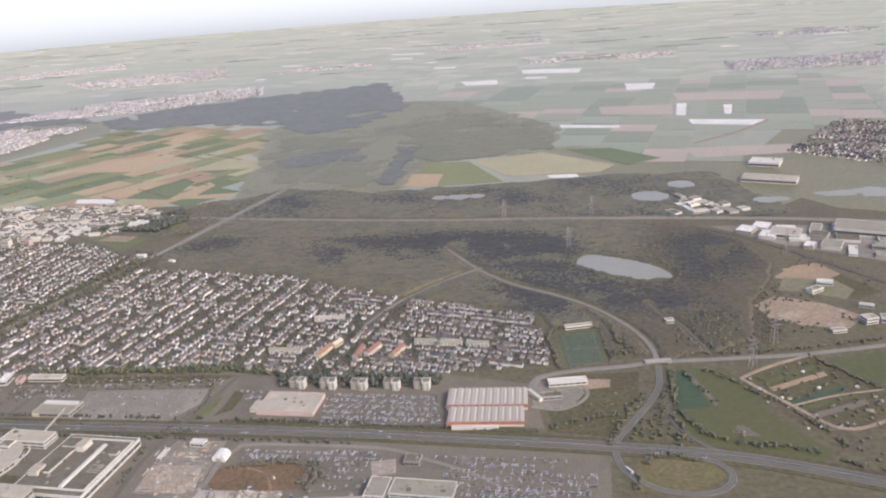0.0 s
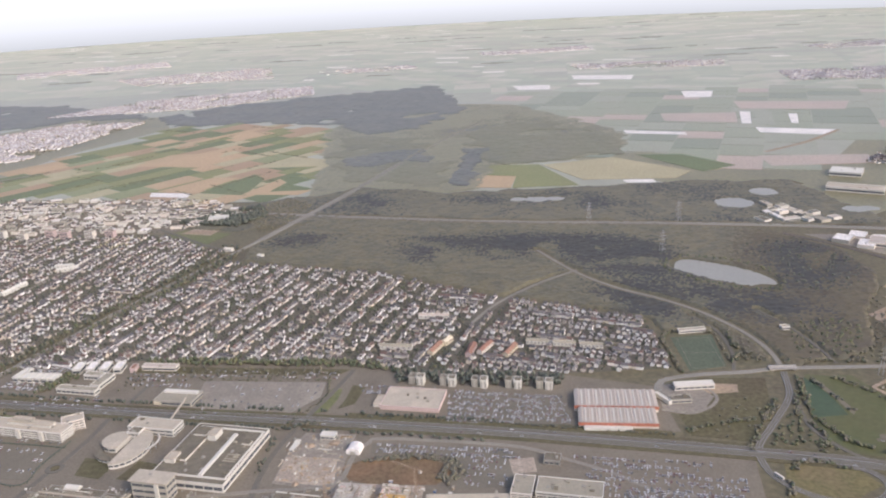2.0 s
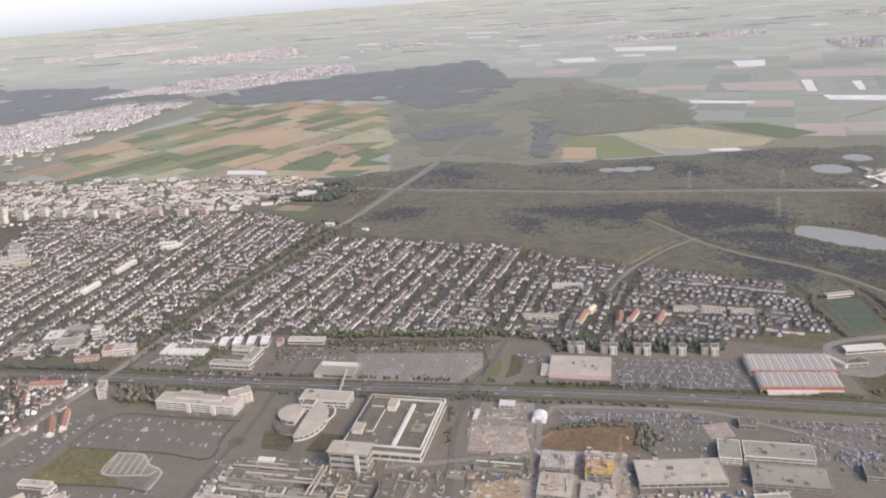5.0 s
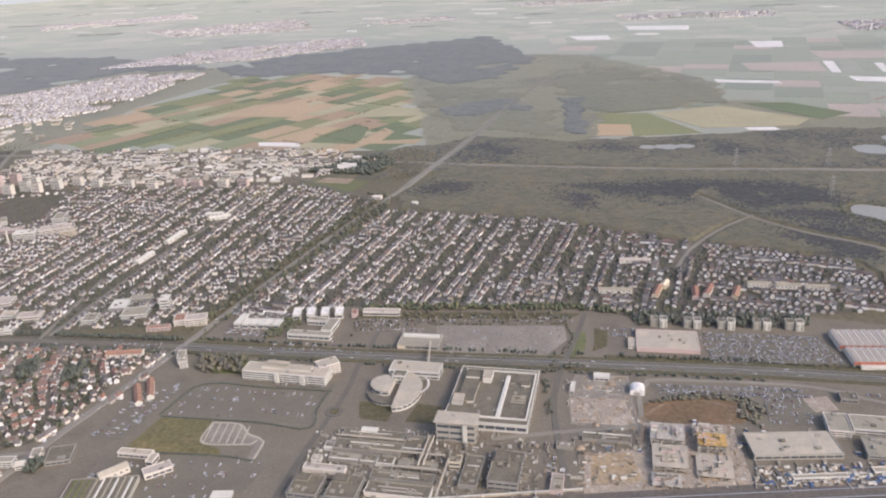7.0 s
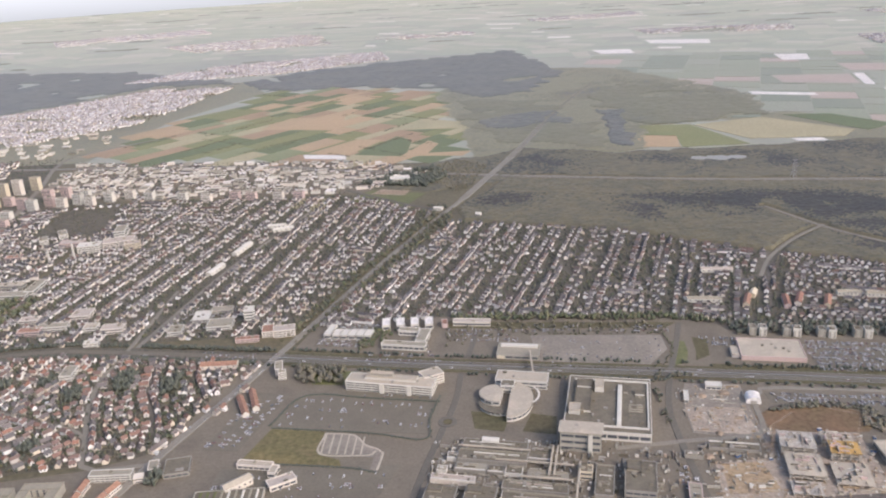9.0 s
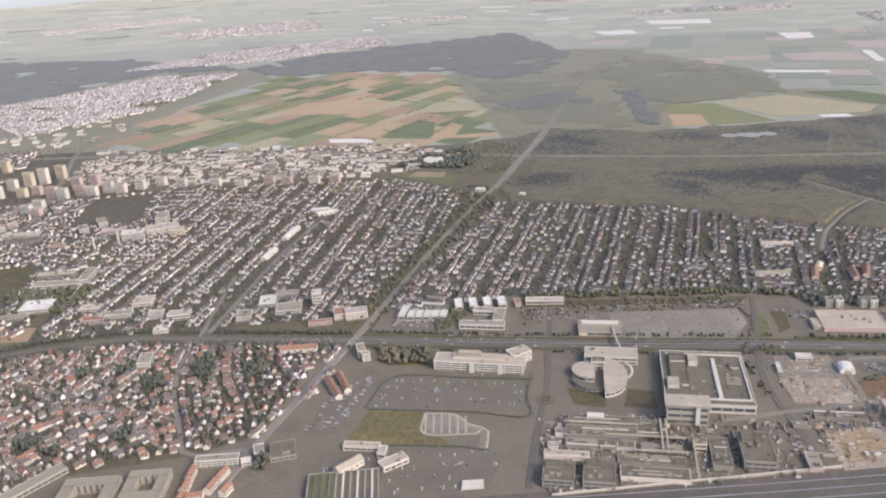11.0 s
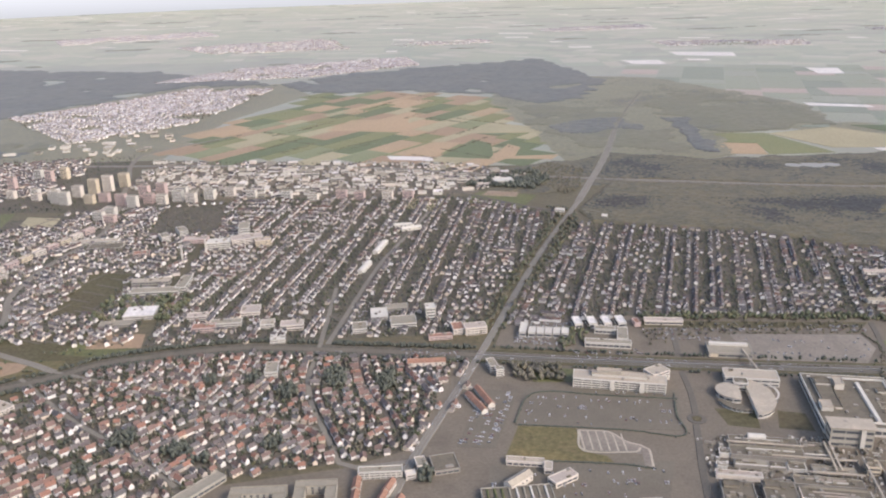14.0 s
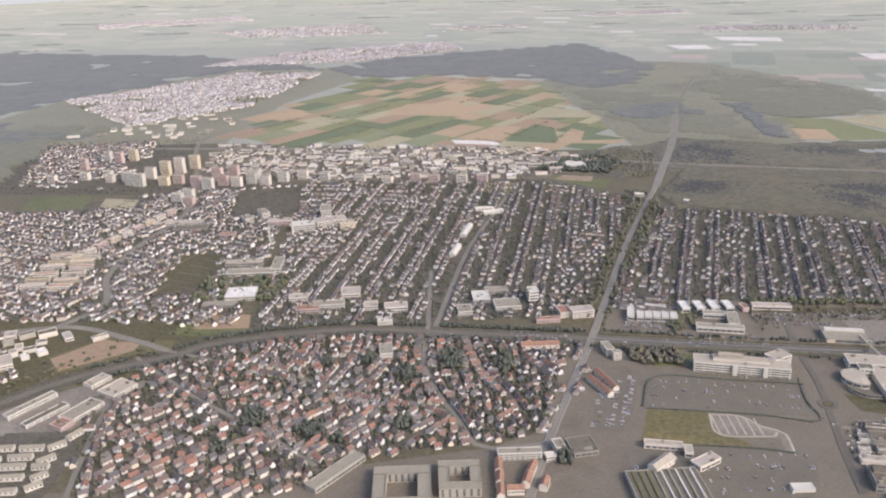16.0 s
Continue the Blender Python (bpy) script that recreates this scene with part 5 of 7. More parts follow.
for cx, cy, w, d, h, wall, roof in ((-222, 530, 18, 14, 5, WHITE, MIDROOF), (-240, 545, 12, 16, 4, WHITE, WHITE), (-252, 522, 10, 12, 5, WHITE, MIDROOF), (-228, 556, 16, 8, 4, GREYWALL, MIDROOF),
                                    (-300, 528, 16, 9, 6, CREAM, BEIGE), (-318, 532, 10, 9, 5, WHITE, PALEROOF), (-348, 535, 22, 8, 5, WHITE, MIDROOF), (-362, 528, 16, 8, 5, PINK, ORANGETILE),
                                    (-335, 556, 14, 14, 5, CREAM, BEIGE), (-372, 548, 14, 8, 5, CREAM, BEIGE), (-306, 505, 10, 5, 5, WHITE, WHITE), (-196, 505, 16, 5, 4, PINK, ORANGETILE),
                                    (-302, 462, 8, 14, 6, WHITE, MIDROOF)):
    building("commercial_block", "pale flat-roofed commercial block", "building", cx, cy, w, d, 6, h * 0.65, wall, roof, 2, 5, 2)
long_house("long_hall", "long hall with orange tiled roof", "hall", -205, 468, 24, 6, 2, 3, 1.6, CREAM, ORANGETILE, "", 6)
for x, y, ang, roof in ((-171, 423, -70, ORANGETILE), (-176, 416, -66, ORANGETILE)):
    long_house("terrace", "terrace with orange tiled roof", "house", x, y, 22, 4.0, ang, 2.6, 1.4, WHITE, roof, "orange-roofed terraces", 5)
for x, y, w, ang, roof, wall in ((155, 541, 18, 68, ORANGETILE, OCHRE), (163, 553, 10, 60, OCHRE, OCHRE), (191, 540, 18, 64, REDROOFS, CREAM), (181, 537, 18, 78, REDROOFS, PINK), (209, 535, 18, 66, ORANGETILE, OCHRE),
                                 (229, 548, 16, -9, MIDROOF, WHITE), (248, 544, 16, -9, MIDROOF, WHITE), (267, 540, 16, -9, MIDROOF, WHITE), (126, 545, 24, -6, MIDROOF, WHITE), (150, 600, 24, -6, BEIGE, WHITE)):
    long_house("apartment_row", "long apartment row with tiled roof", "apartment block", x, y, w, 4.4, ang, 3, 1.3, wall, roof, "apartment rows", 6)
for x, y, w, ang in ((-248, 690, 30, 76), (-258, 640, 24, 76), (-230, 752, 16, 6), (-222, 742, 20, 20), (-74, 788, 9, -16), (-34, 764, 5, -20)):
    long_house("long_hall", "long white hall with light roof", "hall", x, y, w, 5, ang, 3, 1.0, WHITE, WHITE, "", 4)
# near blocks under the flight path
def court_block(cx, cy, w, d, t, ang, h, wall, roof, label):
    """Four wings round a yard."""
    claim(cx, cy, w, d, ang)
    r = root("courtyard_block", cx, cy, ang, label, "apartment block")
    for x, y, a, b in ((0, -d / 2 + t / 2, w, t), (0, d / 2 - t / 2, w, t), (-w / 2 + t / 2, 0, t, d - 2 * t - 0.02), (w / 2 - t / 2, 0, t, d - 2 * t - 0.02)):
        extra(r, "wing", wall_box(a, b, h), wall, x, y, 0)
        extra(r, "roof", flat_roof(a, b, h), roof, x, y, 0)
        for k in range(3):
            n = max(2, int(a / 3))
            for i in range(n):
                extra(r, "window", cached(("window", "q"), lambda: cuboid(-0.6, -0.05, 0, 0.6, 0.05, 1.0)), GLASS, x - a / 2 + (i + 0.5) * a / n, y - b / 2 - 0.01, h * (0.15 + 0.28 * k))
    return r


court_block(-284, 322, 27, 30, 6, 2, 5, GREYWALL, MIDROOF, "white office block round a courtyard")
court_block(-257, 330, 20, 22, 5, 2, 5, GREYWALL, MIDROOF, "white department store round a light well")
for x, y, w, ang in ((-238, 340, 9, 88), (-238, 330, 8, 86), (-222, 338, 9, 70), (-225, 329, 8, 74), (-231, 322, 8, 2), (-238, 320, 8, 88), (-217, 326, 7, 70)):
    long_house("town_house", "tall town house with orange tiled roof", "house", x, y, w, 3.8, ang, 3.4, 1.5, CREAM, ORANGETILE, "orange-roofed town houses", 5)
building("corner_block", "white terrace with grey roof", "apartment block", -227, 350, 22, 5, 2, 4, WHITE, MIDROOF, 3, 8, 1)
barn = building("long_hall", "long white-walled hall with pale roof", "hall", -317, 338, 34, 7, 52, 3, GREYWALL, MIDROOF, 1, 10, 0)
building("corner_block", "cream corner house with flat roof", "apartment block", -207, 356, 5, 8, 14, 4, CREAM, MIDROOF, 3, 3, 1)
building("corner_block", "cream round-fronted block with flat roof", "apartment block", -212, 348, 5, 4, 14, 3, CREAM, CREAM, 2, 2, 0)
building("dark_hall", "dark flat-roofed hall with flat roof", "hall", -195, 357, 13, 14, 12, 2.4, DIMWALL, GREYROOF, 1, 4, 2)
saw = building("greenhouse_hall", "glazed hall with ribbed white roof", "hall", -160, 322, 34, 26, 4, 2.6, GREYWALL, GREYROOF, 0, 0, 0)
for k in range(9):
    extra(saw, "roof_light", cuboid(-0.55, -12, 0, 0.55, 12, 0.6, 0.15), [LAWN, WHITE, MIDROOF][0 if k < 3 else 1 + k % 2], -14 + 3.5 * k, 0, 2.72)
long_house("hall_wing", "cream hall with pale pitched roof", "hall", -159, 340, 15, 5.5, 42, 4, 1.4, CREAM, PALEROOF, "", 5)
building("office_wing", "long cream low hall", "hall", -154, 357, 19, 4.5, -9, 2.6, CREAM, PALEROOF, 1, 6, 1)
building("office_wing", "short cream stair hall", "hall", -143, 351, 4, 7, -9, 3, CREAM, PALEROOF, 1, 2, 0)
building("office_wing", "beige angled hall with flat roof", "hall", -137, 342, 14, 6.5, 32, 3, CREAM, BEIGE, 1, 4, 2)
building("bay_roof", "white canopy in the car park", "canopy", -98, 322, 10, 5, 0, 1.4, WHITE, WHITE)
# outer school and sports halls
for cx, cy, w, d, ang, h, wall, roof, lab in ((-499, 404, 30, 5, 58, 3, WHITE, MIDROOF, "long white school wing"), (-467.5, 398, 22, 11, 62, 2.6, CREAM, MIDROOF, "pale school wing with flat roof"),
                                              (-456, 421, 17, 14, 60, 3, CREAM, PALEROOF, "cream school hall with flat roof"), (-472, 431, 14, 8, 60, 2.6, CREAM, PALEROOF, "cream low hall with flat roof"),
                                              (-486, 394, 26, 5, 58, 2.4, WHITE, GREYROOF, "low white school wing"), (-472, 384, 9, 9, 62, 3, PINK, ORANGETILE, "red-fronted stair hall with flat roof"),
                                              (-545, 452, 20, 16, 30, 4, CREAM, PALEROOF, "cream block round a yard"), (-494, 489, 10, 4, 40, 3, CREAM, MIDROOF, "small grandstand with flat roof"),
                                              (-416, 557, 22, 18, 4, 5, WHITE, FLEECE, "gym with white curved roof"), (-428, 540, 24, 8, 4, 3, GREYWALL, MIDROOF, "low gym annex with flat roof"),
                                              (-418, 597, 38, 10, 2, 6, WHITE, MIDROOF, "school block with pale roof"), (-428, 618, 30, 8, 2, 6, GREYWALL, PALEROOF, "school block with pale roof"),
                                              (-400, 612, 8, 26, 2, 7, WHITE, MIDROOF, "school wing with pale roof"), (-394, 702, 20, 12, 10, 12, WHITE, WHITE, "tall white hospital block"),
                                              (-372, 716, 28, 14, 20, 10, CREAM, BEIGE, "cream hospital block with flat roof"), (-356, 708, 14, 8, 20, 9, OCHRE, BEIGE, "ochre hospital wing with flat roof"),
                                              (-380, 742, 10, 20, 10, 14, WHITE, MIDROOF, "tall white hospital wing"), (-420, 722, 22, 10, 5, 6, PINK, BEIGE, "low hospital wing with flat roof"),
                                              (-440, 745, 8, 16, 30, 9, WHITE, MIDROOF, "white slab block with flat roof"), (-452, 730, 8, 14, 30, 8, WHITE, MIDROOF, "white slab block with flat roof"),
                                              (-516, 728, 44, 9, 3, 3, WHITE, PALEROOF, "long low white store"), (-500, 712, 30, 14, 3, 3, GREYWALL, GREYROOF, "low grey store with flat roof"),
                                              (-460, 690, 14, 8, 10, 4, PINK, ORANGETILE, "red-roofed hall with flat roof")):
    building("public_building", lab, "building", cx, cy, w, d, ang, h * (0.62 if cy > 530 else 0.85), wall, roof, 2 if h < 8 else 4, 6, 3)
for cx, cy, h in ((-420, 676, 14), (-401, 684, 16)):
    r = root("chimney_stack", cx, cy, 0, "slender white chimney stack", "chimney")
    part("shaft", cuboid(-0.8, -0.8, 0, 0.8, 0.8, h, 0.25), WHITE, r)
    part("rim", cuboid(-0.75, -0.75, h - 0.4, 0.75, 0.75, h + 0.1, 0.05), GREYWALL, r)
for x, y, w, ang in ((-493, 362, 11, 4), (-478, 362, 12, 4), (-466, 364, 9, 40), (-480, 354, 12, 4), (-466, 352, 9, 40), (-480, 346, 12, 4), (-466, 346, 8, 4), (-494, 352, 9, 4), (-476, 337, 11, 4), (-463, 338, 8, 40),
                     (-488, 330, 10, 4), (-474, 326, 11, 4), (-462, 330, 8, 40), (-502, 344, 10, 4), (-461, 374, 9, 60)):
    long_house("terrace_row", "white terrace of small houses with low roof", "house", x, y, w, 3.4, ang, 2.4, 0.9, WHITE, MIDROOF, "white terraces in rows", 4)
# apartment slabs of the outer quarter
rnd = random.Random(31)
for i in range(6):
    for j in range(2):
        cx, cy = -556 - 24 * j + rnd.uniform(-3, 3), 575 + 13 * i + rnd.uniform(-2, 2)
        building("apartment_slab", "cream apartment slab in a row", "apartment block", cx - 4 * i * 0.3, cy, 18, 4.6, 6, 4, [CREAM, OCHRE, CREAM][i % 3], [ORANGETILE, BEIGE, GREYROOF][(i + j) % 3], 3, 6, 0, "apartment slabs in rows")
for i in range(9):
    cx, cy = -548 + 5 * i, 640 + 15 * i
    building("apartment_slab", "ochre-fronted slab along the main street", "apartment block", cx - 25, cy - 6, 5, 12, -24, 5, [OCHRE, CREAM, PINK][i % 3], BEIGE, 3, 3, 0, "apartment slabs in rows")
TOWERS = [(-574, 862, 9, OCHRE), (-560, 868, 9, PINK), (-586, 905, 15, OCHRE), (-572, 912, 17, CREAM), (-560, 930, 15, OCHRE), (-600, 860, 13, WHITE), (-612, 866, 13, WHITE), (-622, 880, 11, CREAM),
          (-598, 890, 12, CREAM), (-535, 850, 12, PINK), (-520, 842, 12, WHITE), (-508, 858, 10, PINK), (-492, 852, 10, CREAM), (-478, 862, 11, WHITE), (-462, 856, 10, CREAM), (-445, 868, 10, WHITE),
          (-520, 880, 13, PINK), (-505, 892, 12, PINK), (-480, 886, 9, WHITE), (-690, 930, 14, PINK), (-660, 960, 13, PINK), (-648, 975, 13, OCHRE), (-680, 975, 11, WHITE), (-705, 880, 8, CREAM),
          (-672, 890, 8, CREAM), (-650, 900, 7, WHITE), (-640, 880, 7, CREAM), (-540, 800, 8, WHITE), (-532, 812, 9, WHITE), (-525, 790, 7, PINK), (-300, 858, 8, PINK), (-280, 852, 8, PINK),
          (-250, 850, 8, CREAM), (-330, 852, 7, CREAM), (-360, 862, 8, WHITE), (-228, 852, 7, PINK), (-400, 870, 8, WHITE), (-425, 878, 9, CREAM)]
for cx, cy, h, wall in TOWERS:
    h *= 1.05
    building("apartment_tower", {"ochre_render": "tall ochre apartment tower with flat roof", "pink_render": "pink-brown apartment tower with flat roof", "cream_render": "cream apartment block with flat roof",
                                 "white_render": "white apartment tower with flat roof"}[wall.name], "apartment block", cx, cy, 11 if cx > -620 else 9, 6.5, -12, h, wall, MIDROOF, int(h / 1.6), 3, 1, "apartment towers")
# trading estates: pale boxes of many sizes
def estate(poly, n, seed, size, ang, group):
    q, made = random.Random(seed), 0
    x0, x1, y0, y1 = min(p[0] for p in poly), max(p[0] for p in poly), min(p[1] for p in poly), max(p[1] for p in poly)
    for _ in range(n * 30):
        x, y, w, d = q.uniform(x0, x1), q.uniform(y0, y1), q.uniform(*size) * 1.5, q.uniform(*size)
        if made < n and inside(poly, x, y) and clear_of(x, y, max(w, d) * 0.5):
            wall, roof = q.choice([WHITE, WHITE, GREYWALL, CREAM]), q.choice([WHITE, MIDROOF, MIDROOF, PALEROOF, GREYROOF, FLEECE, BEIGE, GREYROOF])
            building("trade_hall", "flat-roofed trading hall with pale walls", "hall", x, y, w, d, ang + q.choice([0, 90]) + q.uniform(-12, 12), q.uniform(1.6, 3.4), wall, roof, 1 if q.random() < 0.3 else 0, 4, q.randint(0, 1), group)
            made += 1


estate([(-555, 915), (-556, 1046), (-160, 998), (-80, 930), (-160, 866), (-420, 870)], 170, 41, (4.5, 11), 4, "halls of the trading estate")
estate([(-592, 440), (-526, 462), (-512, 502), (-584, 504)], 26, 45, (3.5, 8), 30, "halls beside the road junction")
estate([(-800, 1090), (-740, 1168), (-610, 1280), (-560, 1130), (-590, 1100)], 26, 44, (5, 12), 10, "halls by the far road")
estate([(475, 830), (500, 900), (560, 820)], 26, 42, (5, 13), 20, "halls by the ponds")
estate([(520, 782), (660, 748), (640, 650), (545, 722)], 26, 43, (7, 20), -28, "halls beside the railway")
for cx, cy, w, d, ang, h, wall, roof in ((612, 938, 60, 22, -28, 5, WHITE, PALEROOF), (634, 1018, 36, 30, -28, 5, WHITE, WHITE), (628, 742, 44, 32, -28, 6, WHITE, MIDROOF), (560, 745, 26, 22, -28, 4, CREAM, BEIGE)):
    building("warehouse", "huge warehouse with pale flat roof", "warehouse", cx, cy, w, d, ang, h, wall, roof, 1, 8, 3)
building("depot_shed", "white hall on sandy ground", "shed", 545, 620, 12, 7, -20, 3, WHITE, WHITE, 1, 3, 0)
building("depot_shed", "white hall on sandy ground", "shed", 560, 545, 12, 8, -20, 4, WHITE, MIDROOF, 1, 3, 0)
building("white_hall", "white-roofed hall at the edge of the wood", "hall", -122, 905, 22, 14, 10, 4, WHITE, WHITE, 1, 4, 0)
r = root("road_bridge", 387, 500, 0, "concrete road bridge over the slip road", "bridge")
part("deck", cuboid(-9, -2.6, 0.9, 9, 2.6, 1.3), CONCRETE, r)
for y in (-2.5, 2.5):
    extra(r, "railing", cuboid(-9, -0.12, 0, 9, 0.12, 0.6), STEEL, 0, y, 1.3)
for x in (-7, 7):
    extra(r, "abutment", cuboid(-0.8, -2.5, 0, 0.8, 2.5, 0.9), CONCRETE, x, 0, 0)
# bus on the loop
r = root("bus", 345, 378, -62, "long white bus on the slip road", "bus", z=0.3)
part("body", cuboid(-3.0, -0.6, 0.2, 3.0, 0.6, 1.5, 0.08), WHITE, r)
part("window_band", cuboid(-2.9, -0.62, 0.8, 2.9, 0.62, 1.25), GLASS, r)
for x in (-2, 2):
    for y in (-0.5, 0.5):
        extra(r, "wheel", cuboid(-0.25, -0.1, 0, 0.25, 0.1, 0.45, 0.04), RUBBER, x, y, 0)


def pylon(x, y, h, ang):
    r = root("power_pylon", x, y, ang, "grey lattice power pylon", "pylon")
    legs = []
    for a in (-1, 1):
        for b in (-1, 1):
            w0, w1 = h * 0.09, h * 0.02
            v = [(a * w0 + i, b * w0 + j, 0) for i, j in ((-.1, -.1), (.1, -.1), (.1, .1), (-.1, .1))] + [(a * w1 + i, b * w1 + j, h) for i, j in ((-.08, -.08), (.08, -.08), (.08, .08), (-.08, .08))]
            part("leg", (v, [(0, 1, 5, 4), (1, 2, 6, 5), (2, 3, 7, 6), (3, 0, 4, 7), (4, 5, 6, 7)]), STEEL, r)
    for k, z in enumerate((0.62, 0.76, 0.9)):
        part("cross_arm", cuboid(-h * (0.2 - 0.03 * k), -0.12, h * z, h * (0.2 - 0.03 * k), 0.12, h * z + 0.25), STEEL, r)
    for z in (0.2, 0.4):
        w = h * (0.09 - 0.07 * z)
        part("brace", join(cuboid(-w, -w - 0.08, h * z, w, -w + 0.08, h * z + 0.15), cuboid(-w, w - 0.08, h * z, w, w + 0.08, h * z + 0.15)), STEEL, r)


for x, y in ((445, 487), (470, 520), (356, 741), (540, 690), (300, 850), (392, 840)):
    pylon(x, y, 22, 20)

clutter = random.Random(91)
for k in range(64):
    x, y = clutter.uniform(70, 222), clutter.uniform(320, 378)
    if not clear_of(x, y, 1.3):
        continue
    r = root("site_container", x, y, clutter.choice([A, A + 90, 2, 30]), "small container beside the building ground", "container", "site containers")
    w = clutter.uniform(1.6, 3.4)
    part("body", cuboid(-w / 2, -0.6, 0, w / 2, 0.6, 1.25), clutter.choice([BLUE, WHITE, SAND, GREYWALL, WHITE, CREAM]), r)
    part("roof", cuboid(-w / 2 - 0.04, -0.64, 1.252, w / 2 + 0.04, 0.64, 1.32), clutter.choice([WHITE, MIDROOF, GREYROOF]), r)
    take(x, y, 1.2)
for k in range(9):
    x, y = clutter.uniform(74, 112), clutter.uniform(324, 425)
    if clear_of(x, y, 1.0):
        n, rr, h = 9, clutter.uniform(1.5, 3.6), clutter.uniform(0.6, 1.5)
        rim = [(rr * clutter.uniform(0.8, 1.1) * math.cos(i * math.tau / n), rr * clutter.uniform(0.8, 1.1) * math.sin(i * math.tau / n)) for i in range(n)]
        v = [(a, b, -0.02) for a, b in rim] + [(a * 0.5, b * 0.5, h * 0.75) for a, b in rim] + [(0.1, 0.1, h)]
        f = [(i, (i + 1) % n, n + (i + 1) % n, n + i) for i in range(n)] + [(n + i, n + (i + 1) % n, 2 * n) for i in range(n)]
        tagged(part("spoil_mound", (v, f), SAND, None, "low mound of sandy spoil on dug ground"), category="mound").location = (x, y, 0.3)
huts = random.Random(17)
for k in range(37):
    x, y = (huts.uniform(438, 505), huts.uniform(412, 492)) if k < 24 else (huts.uniform(446, 500), 413 + huts.uniform(-3, 3)) if k < 34 else (415 + huts.uniform(-5, 5), 410 + huts.uniform(-3, 3))
    if clear_of(x, y, 0.8):
        w = huts.uniform(1.0, 2.2)
        long_house("garden_hut", "small garden hut with felt roof on allotments", "hut", x, y, w, w * 0.8, huts.uniform(0, 180), 0.9, 0.4, huts.choice([WHITE, CREAM, GREYWALL]), huts.choice([MIDROOF, GREYROOF, WHITE]), "garden huts")

# ---- houses ----
def house_rows(poly, heading, spacing, pitch, offset, seed, gap=0.12, size=(2.9, 4.1), street=1.6, wob=0.0):
    """Houses along both sides of parallel streets in a quarter. Gives places, and lays the streets."""
    q, out = random.Random(seed), []
    c, s = math.sin(radians(heading)), math.cos(radians(heading))  # along the street
    along = [(x * c + y * s, x * s - y * c) for x, y in poly]
    u0, u1, v0, v1 = min(p[0] for p in along), max(p[0] for p in along), min(p[1] for p in along), max(p[1] for p in along)
    v = v0 + spacing * 0.5
    while v < v1:
        us = [u for u in np.arange(u0, u1, 3.0) if inside(along, u, v)]
        if len(us) > 8:
            LANES[0] += 0.0005
            line = [Vector((us[0] * c + v * s, us[0] * s - v * c, 0)), Vector((us[-1] * c + v * s, us[-1] * s - v * c, 0))]
            ob = part("street", strip(line, street / 2, -street / 2, LANES[0] + 0.05, 0.2), LANE, None, "narrow grey residential street", "structure")
            ob["category"] = "road"
            for u in us:
                take(u * c + v * s, u * s - v * c, 1.1)
            turned = q.random() < 0.5
            for side in (-1, 1):
                u = us[0] + q.uniform(0, pitch)
                if q.random() < 0.3:
                    turned = not turned
                joined = q.random() < 0.35
                while u < us[-1]:
                    w = v + side * (offset + q.uniform(-1.4, 1.4))
                    x, y = u * c + w * s, u * s - w * c
                    if q.random() > gap and clear_of(x, y, 1.6):
                        a, b = pitch * 0.95 if joined else q.uniform(*size), q.uniform(2.4, 3.1)
                        t = False if joined else turned if q.random() < 0.72 else not turned
                        out.append((x, y, 90 - heading + (90 if t else 0) + q.uniform(-4, 4), a, b, q.uniform(1.9, 2.8), q.uniform(1.2, 1.7)))
                        take(x, y, 1.6)
                    u += pitch * (0.98 if joined else q.uniform(0.85, 1.2))
        v += spacing * (1 + q.uniform(-wob, wob))
    return out


